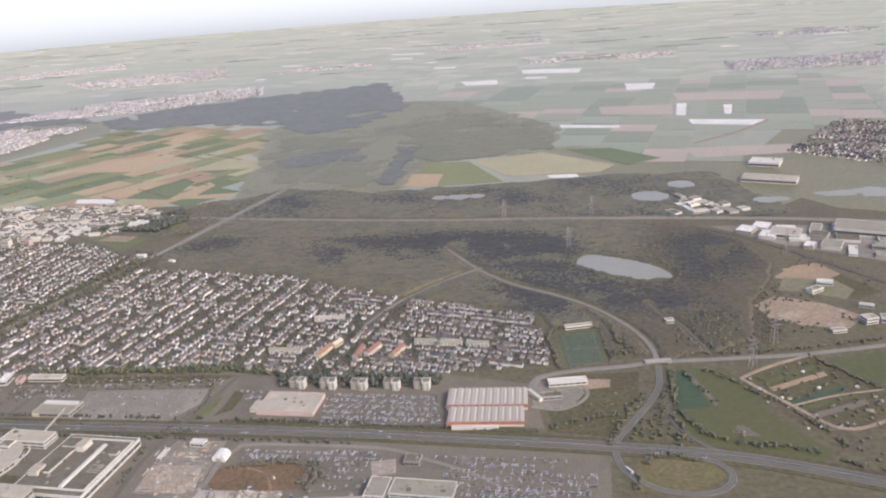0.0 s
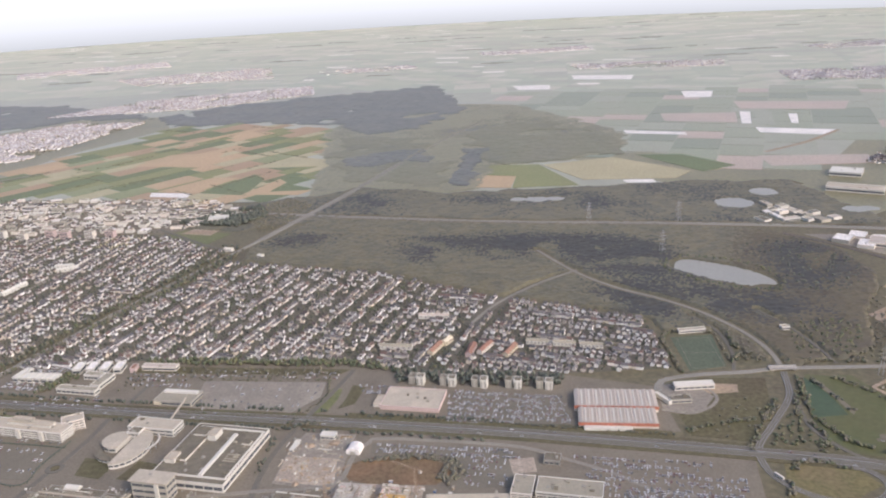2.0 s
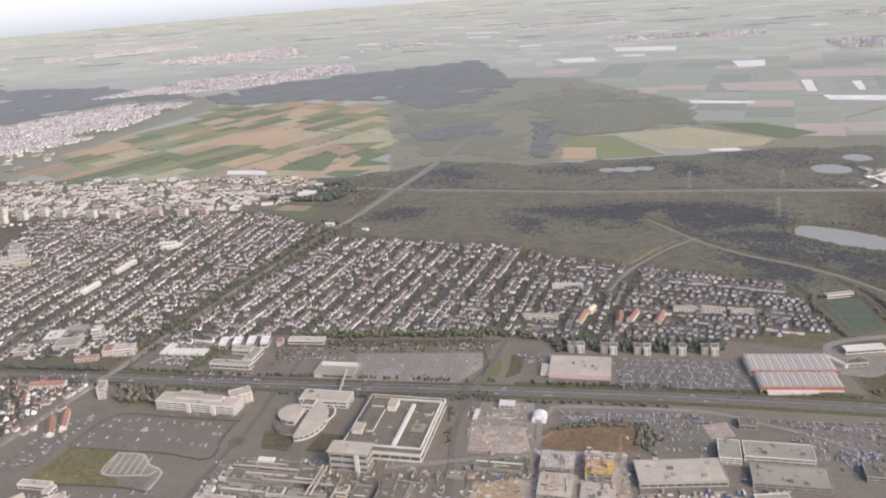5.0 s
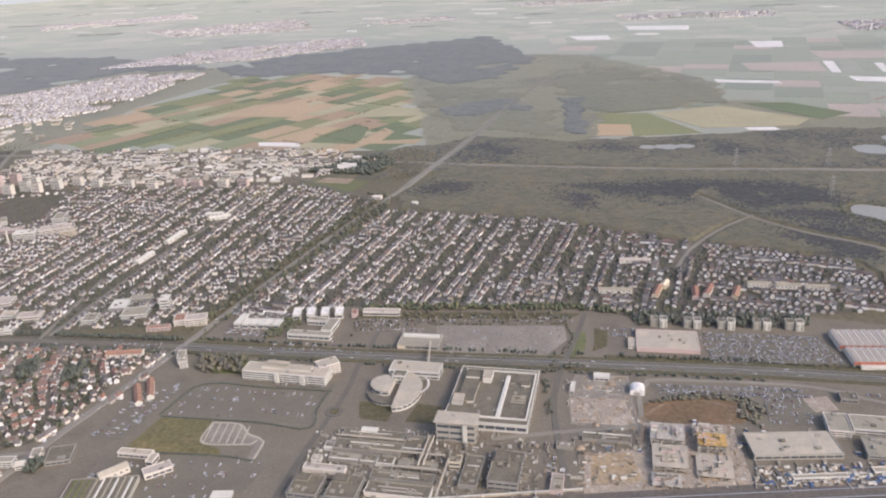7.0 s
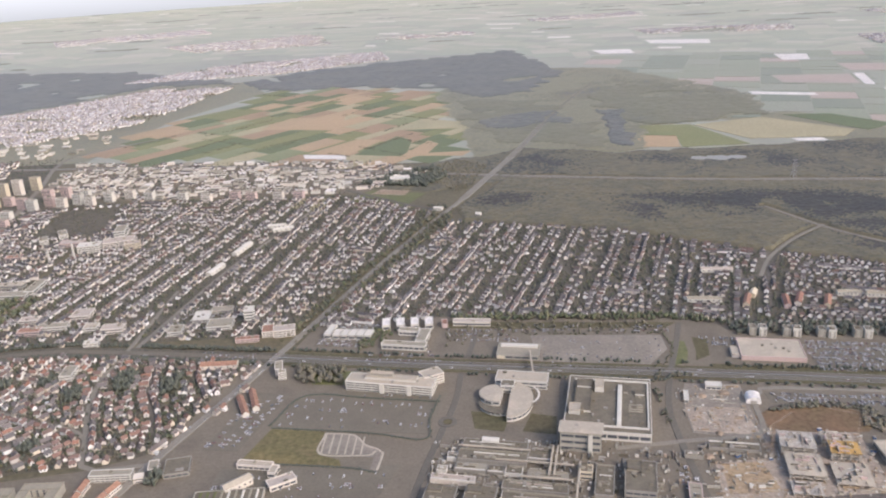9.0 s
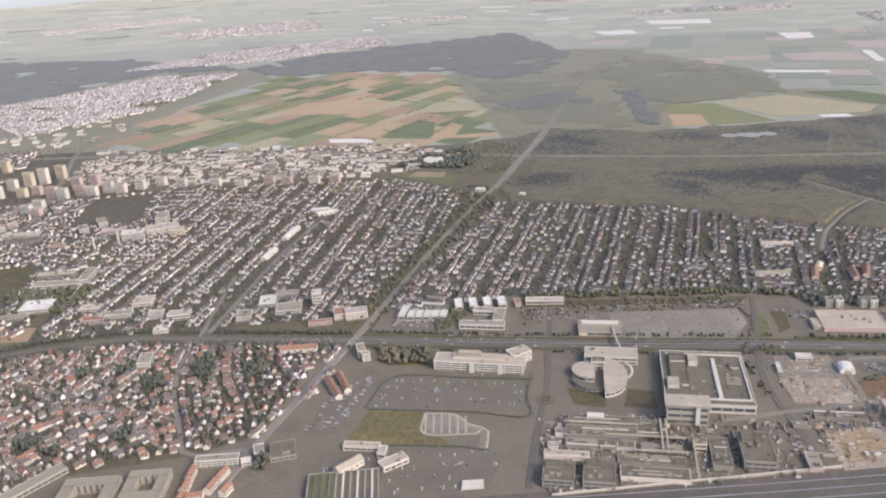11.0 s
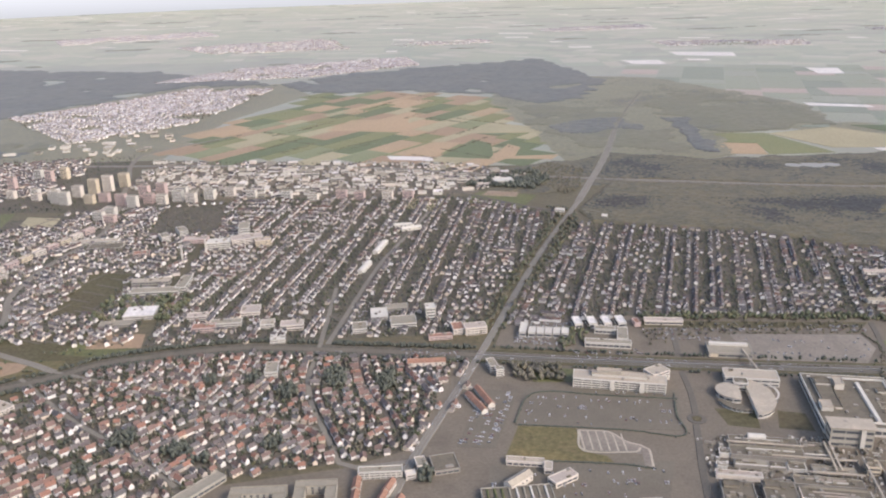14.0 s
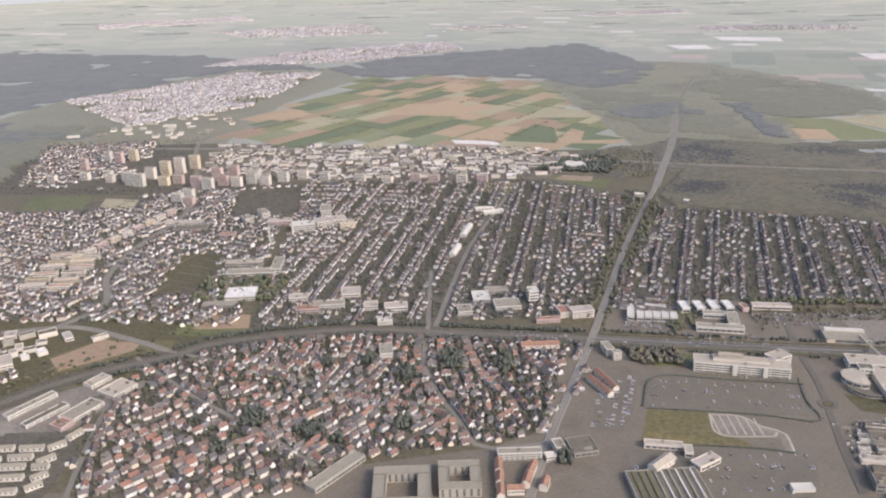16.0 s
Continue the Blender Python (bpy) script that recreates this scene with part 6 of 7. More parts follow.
def quarter(poly, heading, seed, along=(60, 110), across=(17, 23), pitch=5.4, flip=0.3, gap=0.2, size=(3.0, 4.6), back=0.1, gable=0.28):
    """A quarter of parallel streets with houses along both sides and deep gardens between; some blocks lie crosswise."""
    q, out, lanes = random.Random(seed), [], []
    c, s = math.sin(radians(heading)), math.cos(radians(heading))
    turn = lambda u, v: (u * c + v * s, u * s - v * c)
    flat = [(x * c + y * s, x * s - y * c) for x, y in poly]
    u0, u1, v0, v1 = min(p[0] for p in flat), max(p[0] for p in flat), min(p[1] for p in flat), max(p[1] for p in flat)

    def lane(ua, va, ub, vb):
        n = max(2, int(math.hypot(ub - ua, vb - va) / 3))
        pts = [(ua + (ub - ua) * i / n, va + (vb - va) * i / n) for i in range(n + 1)]
        pts = [turn(u, v) for u, v in pts if inside(flat, u, v)]
        if len(pts) > 4:
            LANES[0] += 0.0003 if LANES[0] < 0.3 else -0.18
            lanes.append(strip([Vector((*p, 0)) for p in (pts[0], pts[-1])], 0.75, -0.75, LANES[0], 0.1))
            for p in pts:
                take(p[0], p[1], 0.8)

    def house(u, v, ang, a):
        x, y = turn(u, v)
        if inside(flat, u, v) and clear_of(x, y, 1.15):
            out.append((x, y, ang + q.uniform(-4, 4), a, q.uniform(2.5, 3.3), q.uniform(1.6, 2.4), q.uniform(1.0, 1.5)))
            take(x, y, 1.4)

    def row(la, lb, mid, cross, side):
        """Houses on one side of one street."""
        ends, joined, setback = q.random() < (1 - gable if cross else gable), q.random() < 0.22, q.uniform(2.7, 3.6)
        l = la + q.uniform(1, 4)
        while l < lb:
            t = mid + side * (setback + q.uniform(-0.5, 0.5))
            u, v = (t, l) if cross else (l, t)
            a = pitch * 0.98 if joined else q.uniform(*size)
            e = ends if q.random() < 0.85 else not ends
            if q.random() > gap:
                house(u, v, 90 - heading + (90 if cross else 0) + (90 if e and not joined else 0), a)
            if q.random() < back:
                t = mid + side * (setback + q.uniform(3.6, 5.0))
                house(*((t, l) if cross else (l, t)), 90 - heading + q.choice((0, 90)), q.uniform(2.0, 3.2))
            l += pitch * (0.98 if joined else q.uniform(0.86, 1.25))

    v = v0
    while v < v1:
        w, u = q.uniform(*across), u0 - q.uniform(0, 40)
        while u < u1:
            h = q.uniform(*along)
            if q.random() < flip:
                k = max(1, round(h / 16))
                for i in range(k):
                    m = u + (i + 0.5) * h / k
                    lane(m, v, m, v + w)
                    for side in (-1, 1):
                        row(v, v + w, m, True, side)
            else:
                lane(u, v + w / 2, u + h, v + w / 2)
                for side in (-1, 1):
                    row(u, u + h, v + w / 2, False, side)
            if q.random() < 0.6:
                lane(u, v, u, v + w)
            u += h
        v += w
    part("street", join(*lanes), LANE, None, "narrow grey residential streets between the houses", "structure")["category"] = "road"
    return out


def house_things(places, roof_mat, label, limit):
    """Single houses with their own walls, roof, chimney, door and windows; gives back the rest."""
    walls, n = [], 0
    kinds = [(3.6, 3.0, 2.0, 1.35), (4.6, 3.2, 1.9, 1.4), (3.2, 3.0, 2.3, 1.3), (5.6, 3.2, 2.0, 1.4)]
    for x, y, ang, a, b, h, rise in places[:limit]:
        k = n % len(kinds)
        w, d, e, g = kinds[k]
        r = root("house", x, y, ang, label, "house", "houses of the near quarter")
        body = part("wall", cached(("wall", k), lambda: gable_walls(w, d, e, g)), WALLS, r)
        top = part("roof", cached(("roof", k, roof_mat.name), lambda: pitched_roof(w, d, e, g)), roof_mat, r)
        ch = part("chimney", cached(("chimney",), lambda: join(cuboid(-0.25, -0.25, 0, 0.25, 0.25, 1.3), cuboid(-0.32, -0.32, 1.3, 0.32, 0.32, 1.45))), ROOFS, top)
        ch.matrix_local = pose(w * 0.22, 0.5, e + g * 0.55)
        for px, py, t in ((-w * 0.25, -d / 2 - 0.01, 0), (w * 0.25, -d / 2 - 0.01, 0), (w / 2 + 0.01, 0, 90)):
            o = part("window", cached(("window", "house"), lambda: cuboid(-0.4, -0.04, 0, 0.4, 0.04, 0.7)), GLASS, body)
            o.matrix_local = pose(px, py, e * 0.5, 0, 0, t)
        if k % 2:
            an = part("annex", cached(("annex", k), lambda: join(cuboid(-1.0, -1.2, 0, 1.0, 1.2, 1.2), cuboid(-1.12, -1.32, 1.2, 1.12, 1.32, 1.32))), WALLS, r, "low flat-roofed annex")
            an.matrix_local = pose(w * 0.2, d / 2 + 1.21, 0)
        n += 1
    return places[limit:]


def house_stuff(name, places, roof_mat, label):
    """The rest of a quarter's houses, each with walls, gables, overhanging roof and chimney."""
    v, f, m = [], [], []
    for x, y, ang, a, b, h, rise in places:
        for piece, mi in ((gable_walls(a, b, h, rise), 0), (pitched_roof(a, b, h, rise), 1), (moved(cuboid(-0.25, -0.25, 0, 0.25, 0.25, 1.2), a * 0.2, 0.4, h + rise * 0.6), 1)):
            pv, pf = moved(piece, x, y, 0, ang)
            n = len(v)
            v += pv
            f += [tuple(i + n for i in q) for q in pf]
            m += [mi] * len(pf)
    ob = part(name, (v, f), [WALLS, roof_mat], None, label, "stuff")
    ob.data.polygons.foreach_set("material_index", m)
    ob["category"] = "houses"


GROVES = [(-261, 452, 9, 18), (-229, 446, 8, 15), (-287, 436, 8, 12), (-311, 452, 6, 9), (-369, 388, 11, 11), (-336, 376, 11, 9), (-287, 380, 8, 7), (-322, 366, 7, 6), (-380, 360, 7, 6), (-205, 348, 6, 8), (-338, 452, 6, 8)]
for gx, gy, ga, gb in GROVES:
    for k in range(-1, 2):
        take(gx, gy + k * gb * 0.5, min(ga, gb) * 0.42)
def street_houses(pts, seed, pitch=5.2, setback=3.3, gap=0.12, sides=(-1, 1), size=(3.4, 5.6), width=1.7):
    """Houses along both sides of one winding street, and the street itself."""
    q, out, line = random.Random(seed), [], smooth(pts, 0.5)
    if width:
        road("road", pts, width, LANE, "grey residential street", 3.0, clear=0.3)
    for side in sides:
        run, nxt, ends = 0.0, q.uniform(1, 4), q.random() < 0.3
        for a, b in zip(line, line[1:]):
            run += (b - a).length
            if run < nxt:
                continue
            d = (b - a).normalized()
            n = Vector((-d.y, d.x, 0)) * side * (setback + q.uniform(-0.4, 0.5))
            x, y, w = a.x + n.x, a.y + n.y, q.uniform(*size)
            if q.random() > gap and clear_of(x, y, 1.3):
                e = ends if q.random() < 0.8 else not ends
                out.append((x, y, math.degrees(math.atan2(d.y, d.x)) + (90 if e else 0) + q.uniform(-4, 4), w, q.uniform(2.7, 3.4), q.uniform(1.7, 2.5), q.uniform(1.1, 1.5)))
                take(x, y, 1.7)
            nxt = run + pitch * q.uniform(0.85, 1.2)
    return out


near = []
for k, pts in enumerate(([(-323, 492), (-325, 464), (-331, 435), (-341, 412)], [(-298, 484), (-301, 459), (-309, 434), (-318, 420)], [(-250, 488), (-246, 460), (-240, 435), (-229, 412), (-222, 392)],
                         [(-216, 482), (-214, 463), (-208, 448), (-198, 430)], [(-349, 488), (-352, 462), (-360, 440)], [(-374, 484), (-377, 462), (-386, 446)])):
    near += street_houses(pts, 50 + k)
for k, pts in enumerate(([(-277, 486), (-278, 452), (-270, 417), (-258, 387), (-249, 362)], [(-442, 470), (-366, 440), (-312, 413), (-273, 399), (-258, 387)], [(-460, 462), (-411, 415), (-366, 379), (-328, 345)],
                         [(-172, 478), (-193, 415), (-211, 372)], [(-438, 320), (-444, 340), (-450, 365), (-455, 410)])):
    near += street_houses(pts, 70 + k, setback=3.9, gap=0.2, width=0)
near += house_rows([(-446, 448), (-408, 420), (-328, 346), (-300, 352), (-258, 370), (-276, 400), (-316, 408)], 42, 13.0, 5.4, 3.2, 53, 0.1, (3.4, 5.4))
near += house_rows([(-456, 440), (-412, 414), (-330, 338), (-334, 318), (-436, 318), (-448, 360), (-452, 410)], 46, 13.0, 5.4, 3.2, 54, 0.1, (3.4, 5.4))
near += house_rows([(-440, 462), (-366, 446), (-330, 430), (-330, 470), (-400, 474)], 16, 14.0, 5.4, 3.2, 55, 0.12, (3.4, 5.4))
fill = random.Random(59)
for _ in range(9000):
    x, y = fill.uniform(-470, -186), fill.uniform(322, 489)
    if inside(D3, x, y) and clear_of(x, y, 3.6):
        near.append((x, y, fill.choice([12, 102, 42, 132]) + fill.uniform(-5, 5), fill.uniform(2.7, 3.8), fill.uniform(2.3, 2.9), fill.uniform(1.6, 2.3), fill.uniform(1.1, 1.5)))
        take(x, y, 1.6)
random.Random(3).shuffle(near)
rest = house_things(near, REDROOFS, "small gabled house with pale rendered walls and tiled roof", 300)
house_stuff("near_houses", rest, REDROOFS, "gabled houses with pale walls and red-brown roofs")
D1_WEST = [(-158, 514), (-62, 750), (92, 706), (195, 644), (207, 637), (205, 617), (173, 540), (158, 509), (130, 510), (96, 522), (-60, 534), (-110, 528)]
D1_EAST = [(208, 637), (312, 590), (316, 505), (240, 500), (164, 507), (179, 540), (211, 617)]
house_stuff("north_houses", quarter(D1_WEST, 17, 61), ROOFS, "dense rows of gabled houses with white walls")
house_stuff("north_houses", quarter(D1_EAST, 111, 66, (50, 90), (13, 16), 4.9, 0.0, 0.16, (2.8, 3.4), 0.0, 0.8), ROOFS, "even rows of small gabled houses with white walls")
house_stuff("west_houses", quarter(D2, 10, 62), ROOFS, "dense rows of gabled houses with white walls")
house_stuff("edge_houses", quarter(D5, 30, 64, (40, 80), (17, 24), 5.6, 0.4, 0.2), ROOFS, "loose rows of gabled houses at the edge of town")
house_stuff("outer_houses", quarter(D4, 24, 63, (44, 90), (18, 24), 5.6, 0.4, 0.14), ROOFS, "loose rows of gabled houses with pale walls")
loose = []
for _ in range(2600):
    x, y = fill.uniform(-740, -410), fill.uniform(505, 850)
    if inside(D4, x, y) and clear_of(x, y, 3.2):
        loose.append((x, y, fill.choice([24, 114]) + fill.uniform(-6, 6), fill.uniform(3.4, 7.5), fill.uniform(2.8, 3.6), fill.uniform(2.0, 3.4), fill.uniform(1.0, 1.5)))
        take(x, y, 2.4)
house_stuff("outer_houses", loose, ROOFS, "scattered houses and small flats with pale walls")
house_stuff("estate_houses", quarter([(-556, 910), (-556, 1044), (-160, 996), (-84, 932), (-160, 866), (-420, 870)], 8, 65, (40, 70), (20, 34), 6.4, 0.5, 0.5), ROOFS, "houses between trading halls")
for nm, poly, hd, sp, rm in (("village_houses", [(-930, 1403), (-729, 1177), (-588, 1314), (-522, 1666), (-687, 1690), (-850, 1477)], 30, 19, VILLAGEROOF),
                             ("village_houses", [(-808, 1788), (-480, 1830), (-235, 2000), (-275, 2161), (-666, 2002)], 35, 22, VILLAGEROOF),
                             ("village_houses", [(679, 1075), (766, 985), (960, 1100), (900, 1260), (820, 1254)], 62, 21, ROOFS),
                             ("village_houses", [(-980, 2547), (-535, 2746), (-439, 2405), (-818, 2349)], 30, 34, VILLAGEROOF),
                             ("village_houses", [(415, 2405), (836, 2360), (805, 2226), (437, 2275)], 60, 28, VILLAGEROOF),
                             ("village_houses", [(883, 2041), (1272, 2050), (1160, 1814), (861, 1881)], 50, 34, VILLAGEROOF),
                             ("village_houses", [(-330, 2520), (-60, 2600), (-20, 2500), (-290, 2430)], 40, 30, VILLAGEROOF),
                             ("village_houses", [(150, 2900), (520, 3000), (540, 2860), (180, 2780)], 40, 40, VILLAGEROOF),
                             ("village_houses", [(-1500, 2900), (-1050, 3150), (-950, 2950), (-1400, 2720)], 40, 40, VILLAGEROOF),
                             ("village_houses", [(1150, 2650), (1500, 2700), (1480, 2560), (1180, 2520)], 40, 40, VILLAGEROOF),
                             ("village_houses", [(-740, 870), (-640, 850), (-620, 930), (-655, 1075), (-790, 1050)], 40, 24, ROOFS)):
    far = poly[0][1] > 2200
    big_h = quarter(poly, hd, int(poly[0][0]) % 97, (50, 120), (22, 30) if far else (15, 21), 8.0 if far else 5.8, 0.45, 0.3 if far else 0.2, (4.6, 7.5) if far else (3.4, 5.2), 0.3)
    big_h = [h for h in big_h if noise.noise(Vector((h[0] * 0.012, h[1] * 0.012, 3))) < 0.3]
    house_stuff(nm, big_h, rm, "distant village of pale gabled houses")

VILLAGES = [[(-930, 1403), (-729, 1177), (-588, 1314), (-522, 1666), (-687, 1690), (-850, 1477)], [(-808, 1788), (-480, 1830), (-235, 2000), (-275, 2161), (-666, 2002)], [(-980, 2547), (-535, 2746), (-439, 2405), (-818, 2349)],
            [(415, 2405), (836, 2360), (805, 2226), (437, 2275)], [(883, 2041), (1272, 2050), (1160, 1814), (861, 1881)], [(679, 1075), (766, 985), (960, 1100), (900, 1260), (820, 1254)]]

# ---- trees and woods ----
G = (1 + 5**0.5) / 2
ICO = np.array([(-1, G, 0), (1, G, 0), (-1, -G, 0), (1, -G, 0), (0, -1, G), (0, 1, G), (0, -1, -G), (0, 1, -G), (G, 0, -1), (G, 0, 1), (-G, 0, -1), (-G, 0, 1)]) / math.sqrt(1 + G * G)
ICOF = np.array([(0, 11, 5), (0, 5, 1), (0, 1, 7), (0, 7, 10), (0, 10, 11), (1, 5, 9), (5, 11, 4), (11, 10, 2), (10, 7, 6), (7, 1, 8), (3, 9, 4), (3, 4, 2), (3, 2, 6), (3, 6, 8), (3, 8, 9),
                 (4, 9, 5), (2, 4, 11), (6, 2, 10), (8, 6, 7), (9, 8, 1)])


def clumps(name, centres, radii, mat, seed):
    """Many uneven leaf clumps as one mesh."""
    g = np.random.default_rng(seed)
    n = len(centres)
    v = ICO[None] * (1 + g.uniform(-0.32, 0.32, (n, 12, 1)))
    a = g.uniform(0, math.tau, n)
    c, s = np.cos(a)[:, None], np.sin(a)[:, None]
    v = np.stack([v[..., 0] * c - v[..., 1] * s, v[..., 0] * s + v[..., 1] * c, v[..., 2]], -1)
    v = v * np.asarray(radii)[:, None] + np.asarray(centres)[:, None]
    f = ICOF[None] + (np.arange(n) * 12)[:, None, None]
    me = fast_mesh(name, v.reshape(-1, 3), f.reshape(-1, 3), [mat])
    me.polygons.foreach_set("use_smooth", np.ones(n * 20, bool))
    return me


def scatter(poly, step, seed, test=None, r=0.8, free=True):
    """Uneven points over a stretch of land."""
    q, out = random.Random(seed), []
    x0, x1, y0, y1 = min(p[0] for p in poly), max(p[0] for p in poly), min(p[1] for p in poly), max(p[1] for p in poly)
    for i in range(int((x1 - x0) / step) + 1):
        for j in range(int((y1 - y0) / step) + 1):
            x, y = x0 + (i + q.random()) * step, y0 + (j + q.random()) * step
            if inside(poly, x, y) and (test is None or test(x, y)) and (not free or clear_of(x, y, r)):
                out.append((x, y))
    return out


def sheet(name, poly, cell, high, mats, pick, label, seed, fray, clearing):
    """Closed woodland from afar: one uneven sheet of crowns that comes down to the ground along a frayed edge."""
    g = np.random.default_rng(seed)
    x0, x1, y0, y1 = min(p[0] for p in poly) - cell, max(p[0] for p in poly) + cell, min(p[1] for p in poly) - cell, max(p[1] for p in poly) + cell
    nx, ny = int((x1 - x0) / cell) + 2, int((y1 - y0) / cell) + 2
    deep = np.zeros((nx, ny), bool)
    kind = np.zeros((nx, ny), int)
    for i in range(nx):
        for j in range(ny):
            x, y = x0 + i * cell, y0 + j * cell
            d = fray * 40 * n2(x, y, 0.025, seed), fray * 40 * n2(x, y, 0.025, seed + 40)
            deep[i, j] = inside(poly, x + d[0] + g.uniform(-0.5, 0.5) * cell, y + d[1] + g.uniform(-0.5, 0.5) * cell) and clear_of(x, y, 0.5) and n2(x, y, 0.012, seed + 9) > clearing
            if deep[i, j] and pick:
                kind[i, j] = int(pick(x, y, g))
    gx, gy = np.meshgrid(np.arange(nx), np.arange(ny), indexing="ij")
    v = np.stack([x0 + (gx + g.uniform(-0.4, 0.4, gx.shape)) * cell, y0 + (gy + g.uniform(-0.4, 0.4, gx.shape)) * cell, np.where(deep, high * g.uniform(0.45, 1.0, gx.shape), 0.0)], -1)
    use = np.zeros((nx - 1, ny - 1), bool)
    for a in (0, 1):
        for b in (0, 1):
            use |= deep[a : nx - 1 + a, b : ny - 1 + b]
    i, j = np.nonzero(use)
    k = i * ny + j
    f = np.stack([k, k + ny, k + ny + 1, k + 1], -1)
    me = fast_mesh(name, v.reshape(-1, 3), f, mats, kind[i, j])
    me.polygons.foreach_set("use_smooth", np.ones(len(f), bool))
    tagged(new(name, me), label, "wood", "", "stuff")


def canopy(name, poly, cell, high, mat, label, seed, fray=0.5, clearing=-9.0):
    sheet(name, poly, cell, high, [mat], None, label, seed, fray, clearing)


def woodland(name, poly, cell, high, mats, pick, label, seed, fray):
    """Woodland of several kinds of tree, mixed where the kinds meet."""
    sheet(name, poly, cell, high, mats, pick, label, seed, fray, -9.0)


def n2(x, y, s, k=0.0):
    return noise.noise(Vector((x * s, y * s, k)))


def wood(name, pts, mat, seed, size=2.2, high=4.5, label="", kind_label="wood"):
    """Woodland: two or three clumps for each tree."""
    g = np.random.default_rng(seed)
    if not pts:
        return
    p = np.array(pts)
    n = len(p)
    cs, rs = [], []
    for k in range(2):
        off = g.normal(0, size * 0.35, (n, 2)) * (k > 0)
        hz = high * g.uniform(0.55, 1.0, n) * (1 - 0.22 * k)
        rr = size * g.uniform(0.6, 1.1, n) * (1 - 0.2 * k)
        cs.append(np.column_stack([p + off, hz]))
        rs.append(np.column_stack([rr, rr, hz * 0.75]))
    ob = new(name, clumps(name, np.concatenate(cs), np.concatenate(rs), mat, seed))
    tagged(ob, label, kind_label, "", "stuff")


def tree_mesh(seed, h, spread, n, lean=0.6):
    """A trunk with limbs, and the clump centres of its crown."""
    q = random.Random(seed)
    pieces, cs, rs = [], [], []

    def limb(a, b, r0, r1):
        d = (b - a).normalized()
        u = d.orthogonal().normalized()
        w = d.cross(u)
        v = [tuple(p + (u * math.cos(t) + w * math.sin(t)) * r) for p, r in ((a, r0), (b, r1)) for t in (0, 1.571, 3.142, 4.712)]
        pieces.append((v, [(i, (i + 1) % 4, 4 + (i + 1) % 4, 4 + i) for i in range(4)]))

    top = Vector((q.uniform(-0.2, 0.2), q.uniform(-0.2, 0.2), h * 0.75))
    limb(Vector((0, 0, 0)), top, 0.16, 0.06)
    for k in range(n):
        a, z = q.uniform(0, math.tau), q.uniform(0.4, 1.0) * h
        d = spread * (1.05 - abs(z / h - 0.6)) * q.uniform(0.35, 1.0)
        e = Vector((d * math.cos(a), d * math.sin(a), z))
        if k % 2 == 0:
            limb(top * q.uniform(0.45, 0.95), e, 0.06, 0.02)
        cs.append(tuple(e))
        s = q.uniform(0.32, 0.6) * spread * lean
        rs.append((s, s, s * 0.85))
    return join(*pieces), cs, rs


TREES = []
for k, (h, sp, n, mat) in enumerate(((4.2, 1.9, 16, LEAF), (3.4, 1.5, 14, TWIGS), (5.2, 1.7, 18, DARKLEAF), (3.0, 1.4, 12, LEAF), (4.6, 2.1, 16, TWIGS))):
    geo, cs, rs = tree_mesh(100 + k, h, sp, n)
    me = bpy.data.meshes.new("trunk")
    me.from_pydata(geo[0], [], geo[1])
    me.materials.append(BARK)
    TREES.append((me, clumps("crown", cs, rs, mat, 200 + k), {"spring_leaves": "young green", "bare_twigs": "bare brownish", "evergreen_needles": "dark evergreen"}[mat.name]))


def tree(x, y, k, scale, ang, group):
    trunk, crown, kind = TREES[k]
    r = root("tree", x, y, ang, f"{kind} tree with branching crown", "tree", group)
    r.scale = (scale, scale, scale * 1.05)
    part("trunk", trunk, None, r)
    part("crown", crown, None, r)


q = random.Random(77)
for gx, gy, ga, gb in GROVES:
    wood("grove", scatter(ring(gx, gy, ga * 0.75, gb * 0.75, 10, 0.12, int(gy)), 2.4, int(gy), free=False), DARKLEAF, int(-gx), 1.5, 3.2, "dark evergreen trees between the houses", "trees")
spots = scatter(D3, 5.5, 71) + scatter([(-150, 440), (-150, 470), (-120, 470), (-118, 440)], 4, 72)
q.shuffle(spots)
for x, y in spots[:110]:
    tree(x, y, q.choice([0, 1, 2, 3, 4, 2]), q.uniform(0.5, 0.95), q.uniform(0, 360), "trees of the near gardens")
for i in range(34):
    t = i / 33
    for side in (-6.2, 6.2):
        x, y = -166 + 92 * t + side * 0.95 + q.uniform(-1, 1), 500 + 270 * t - side * 0.31 + q.uniform(-2, 2)
        tree(x, y, q.choice([0, 1, 4, 3]), q.uniform(0.7, 1.1), q.uniform(0, 360), "trees of the avenue")


def garden_trees(name, poly, step, seed, label):
    pts = scatter(poly, step, seed)
    q = random.Random(seed)
    pts.sort(key=lambda p: noise.noise(Vector((p[0] * 0.03, p[1] * 0.03, seed))) + q.uniform(-0.6, 0.6))
    k = len(pts) // 4
    for mat, some, hi in ((LEAF, pts[:k], 2.0), (DARKLEAF, pts[k : int(2.2 * k)], 2.3), (TWIGS, pts[int(2.2 * k) :], 1.6)):
        wood(name, some, mat, seed + len(mat.name), 0.95, hi * 0.85, label, "trees")


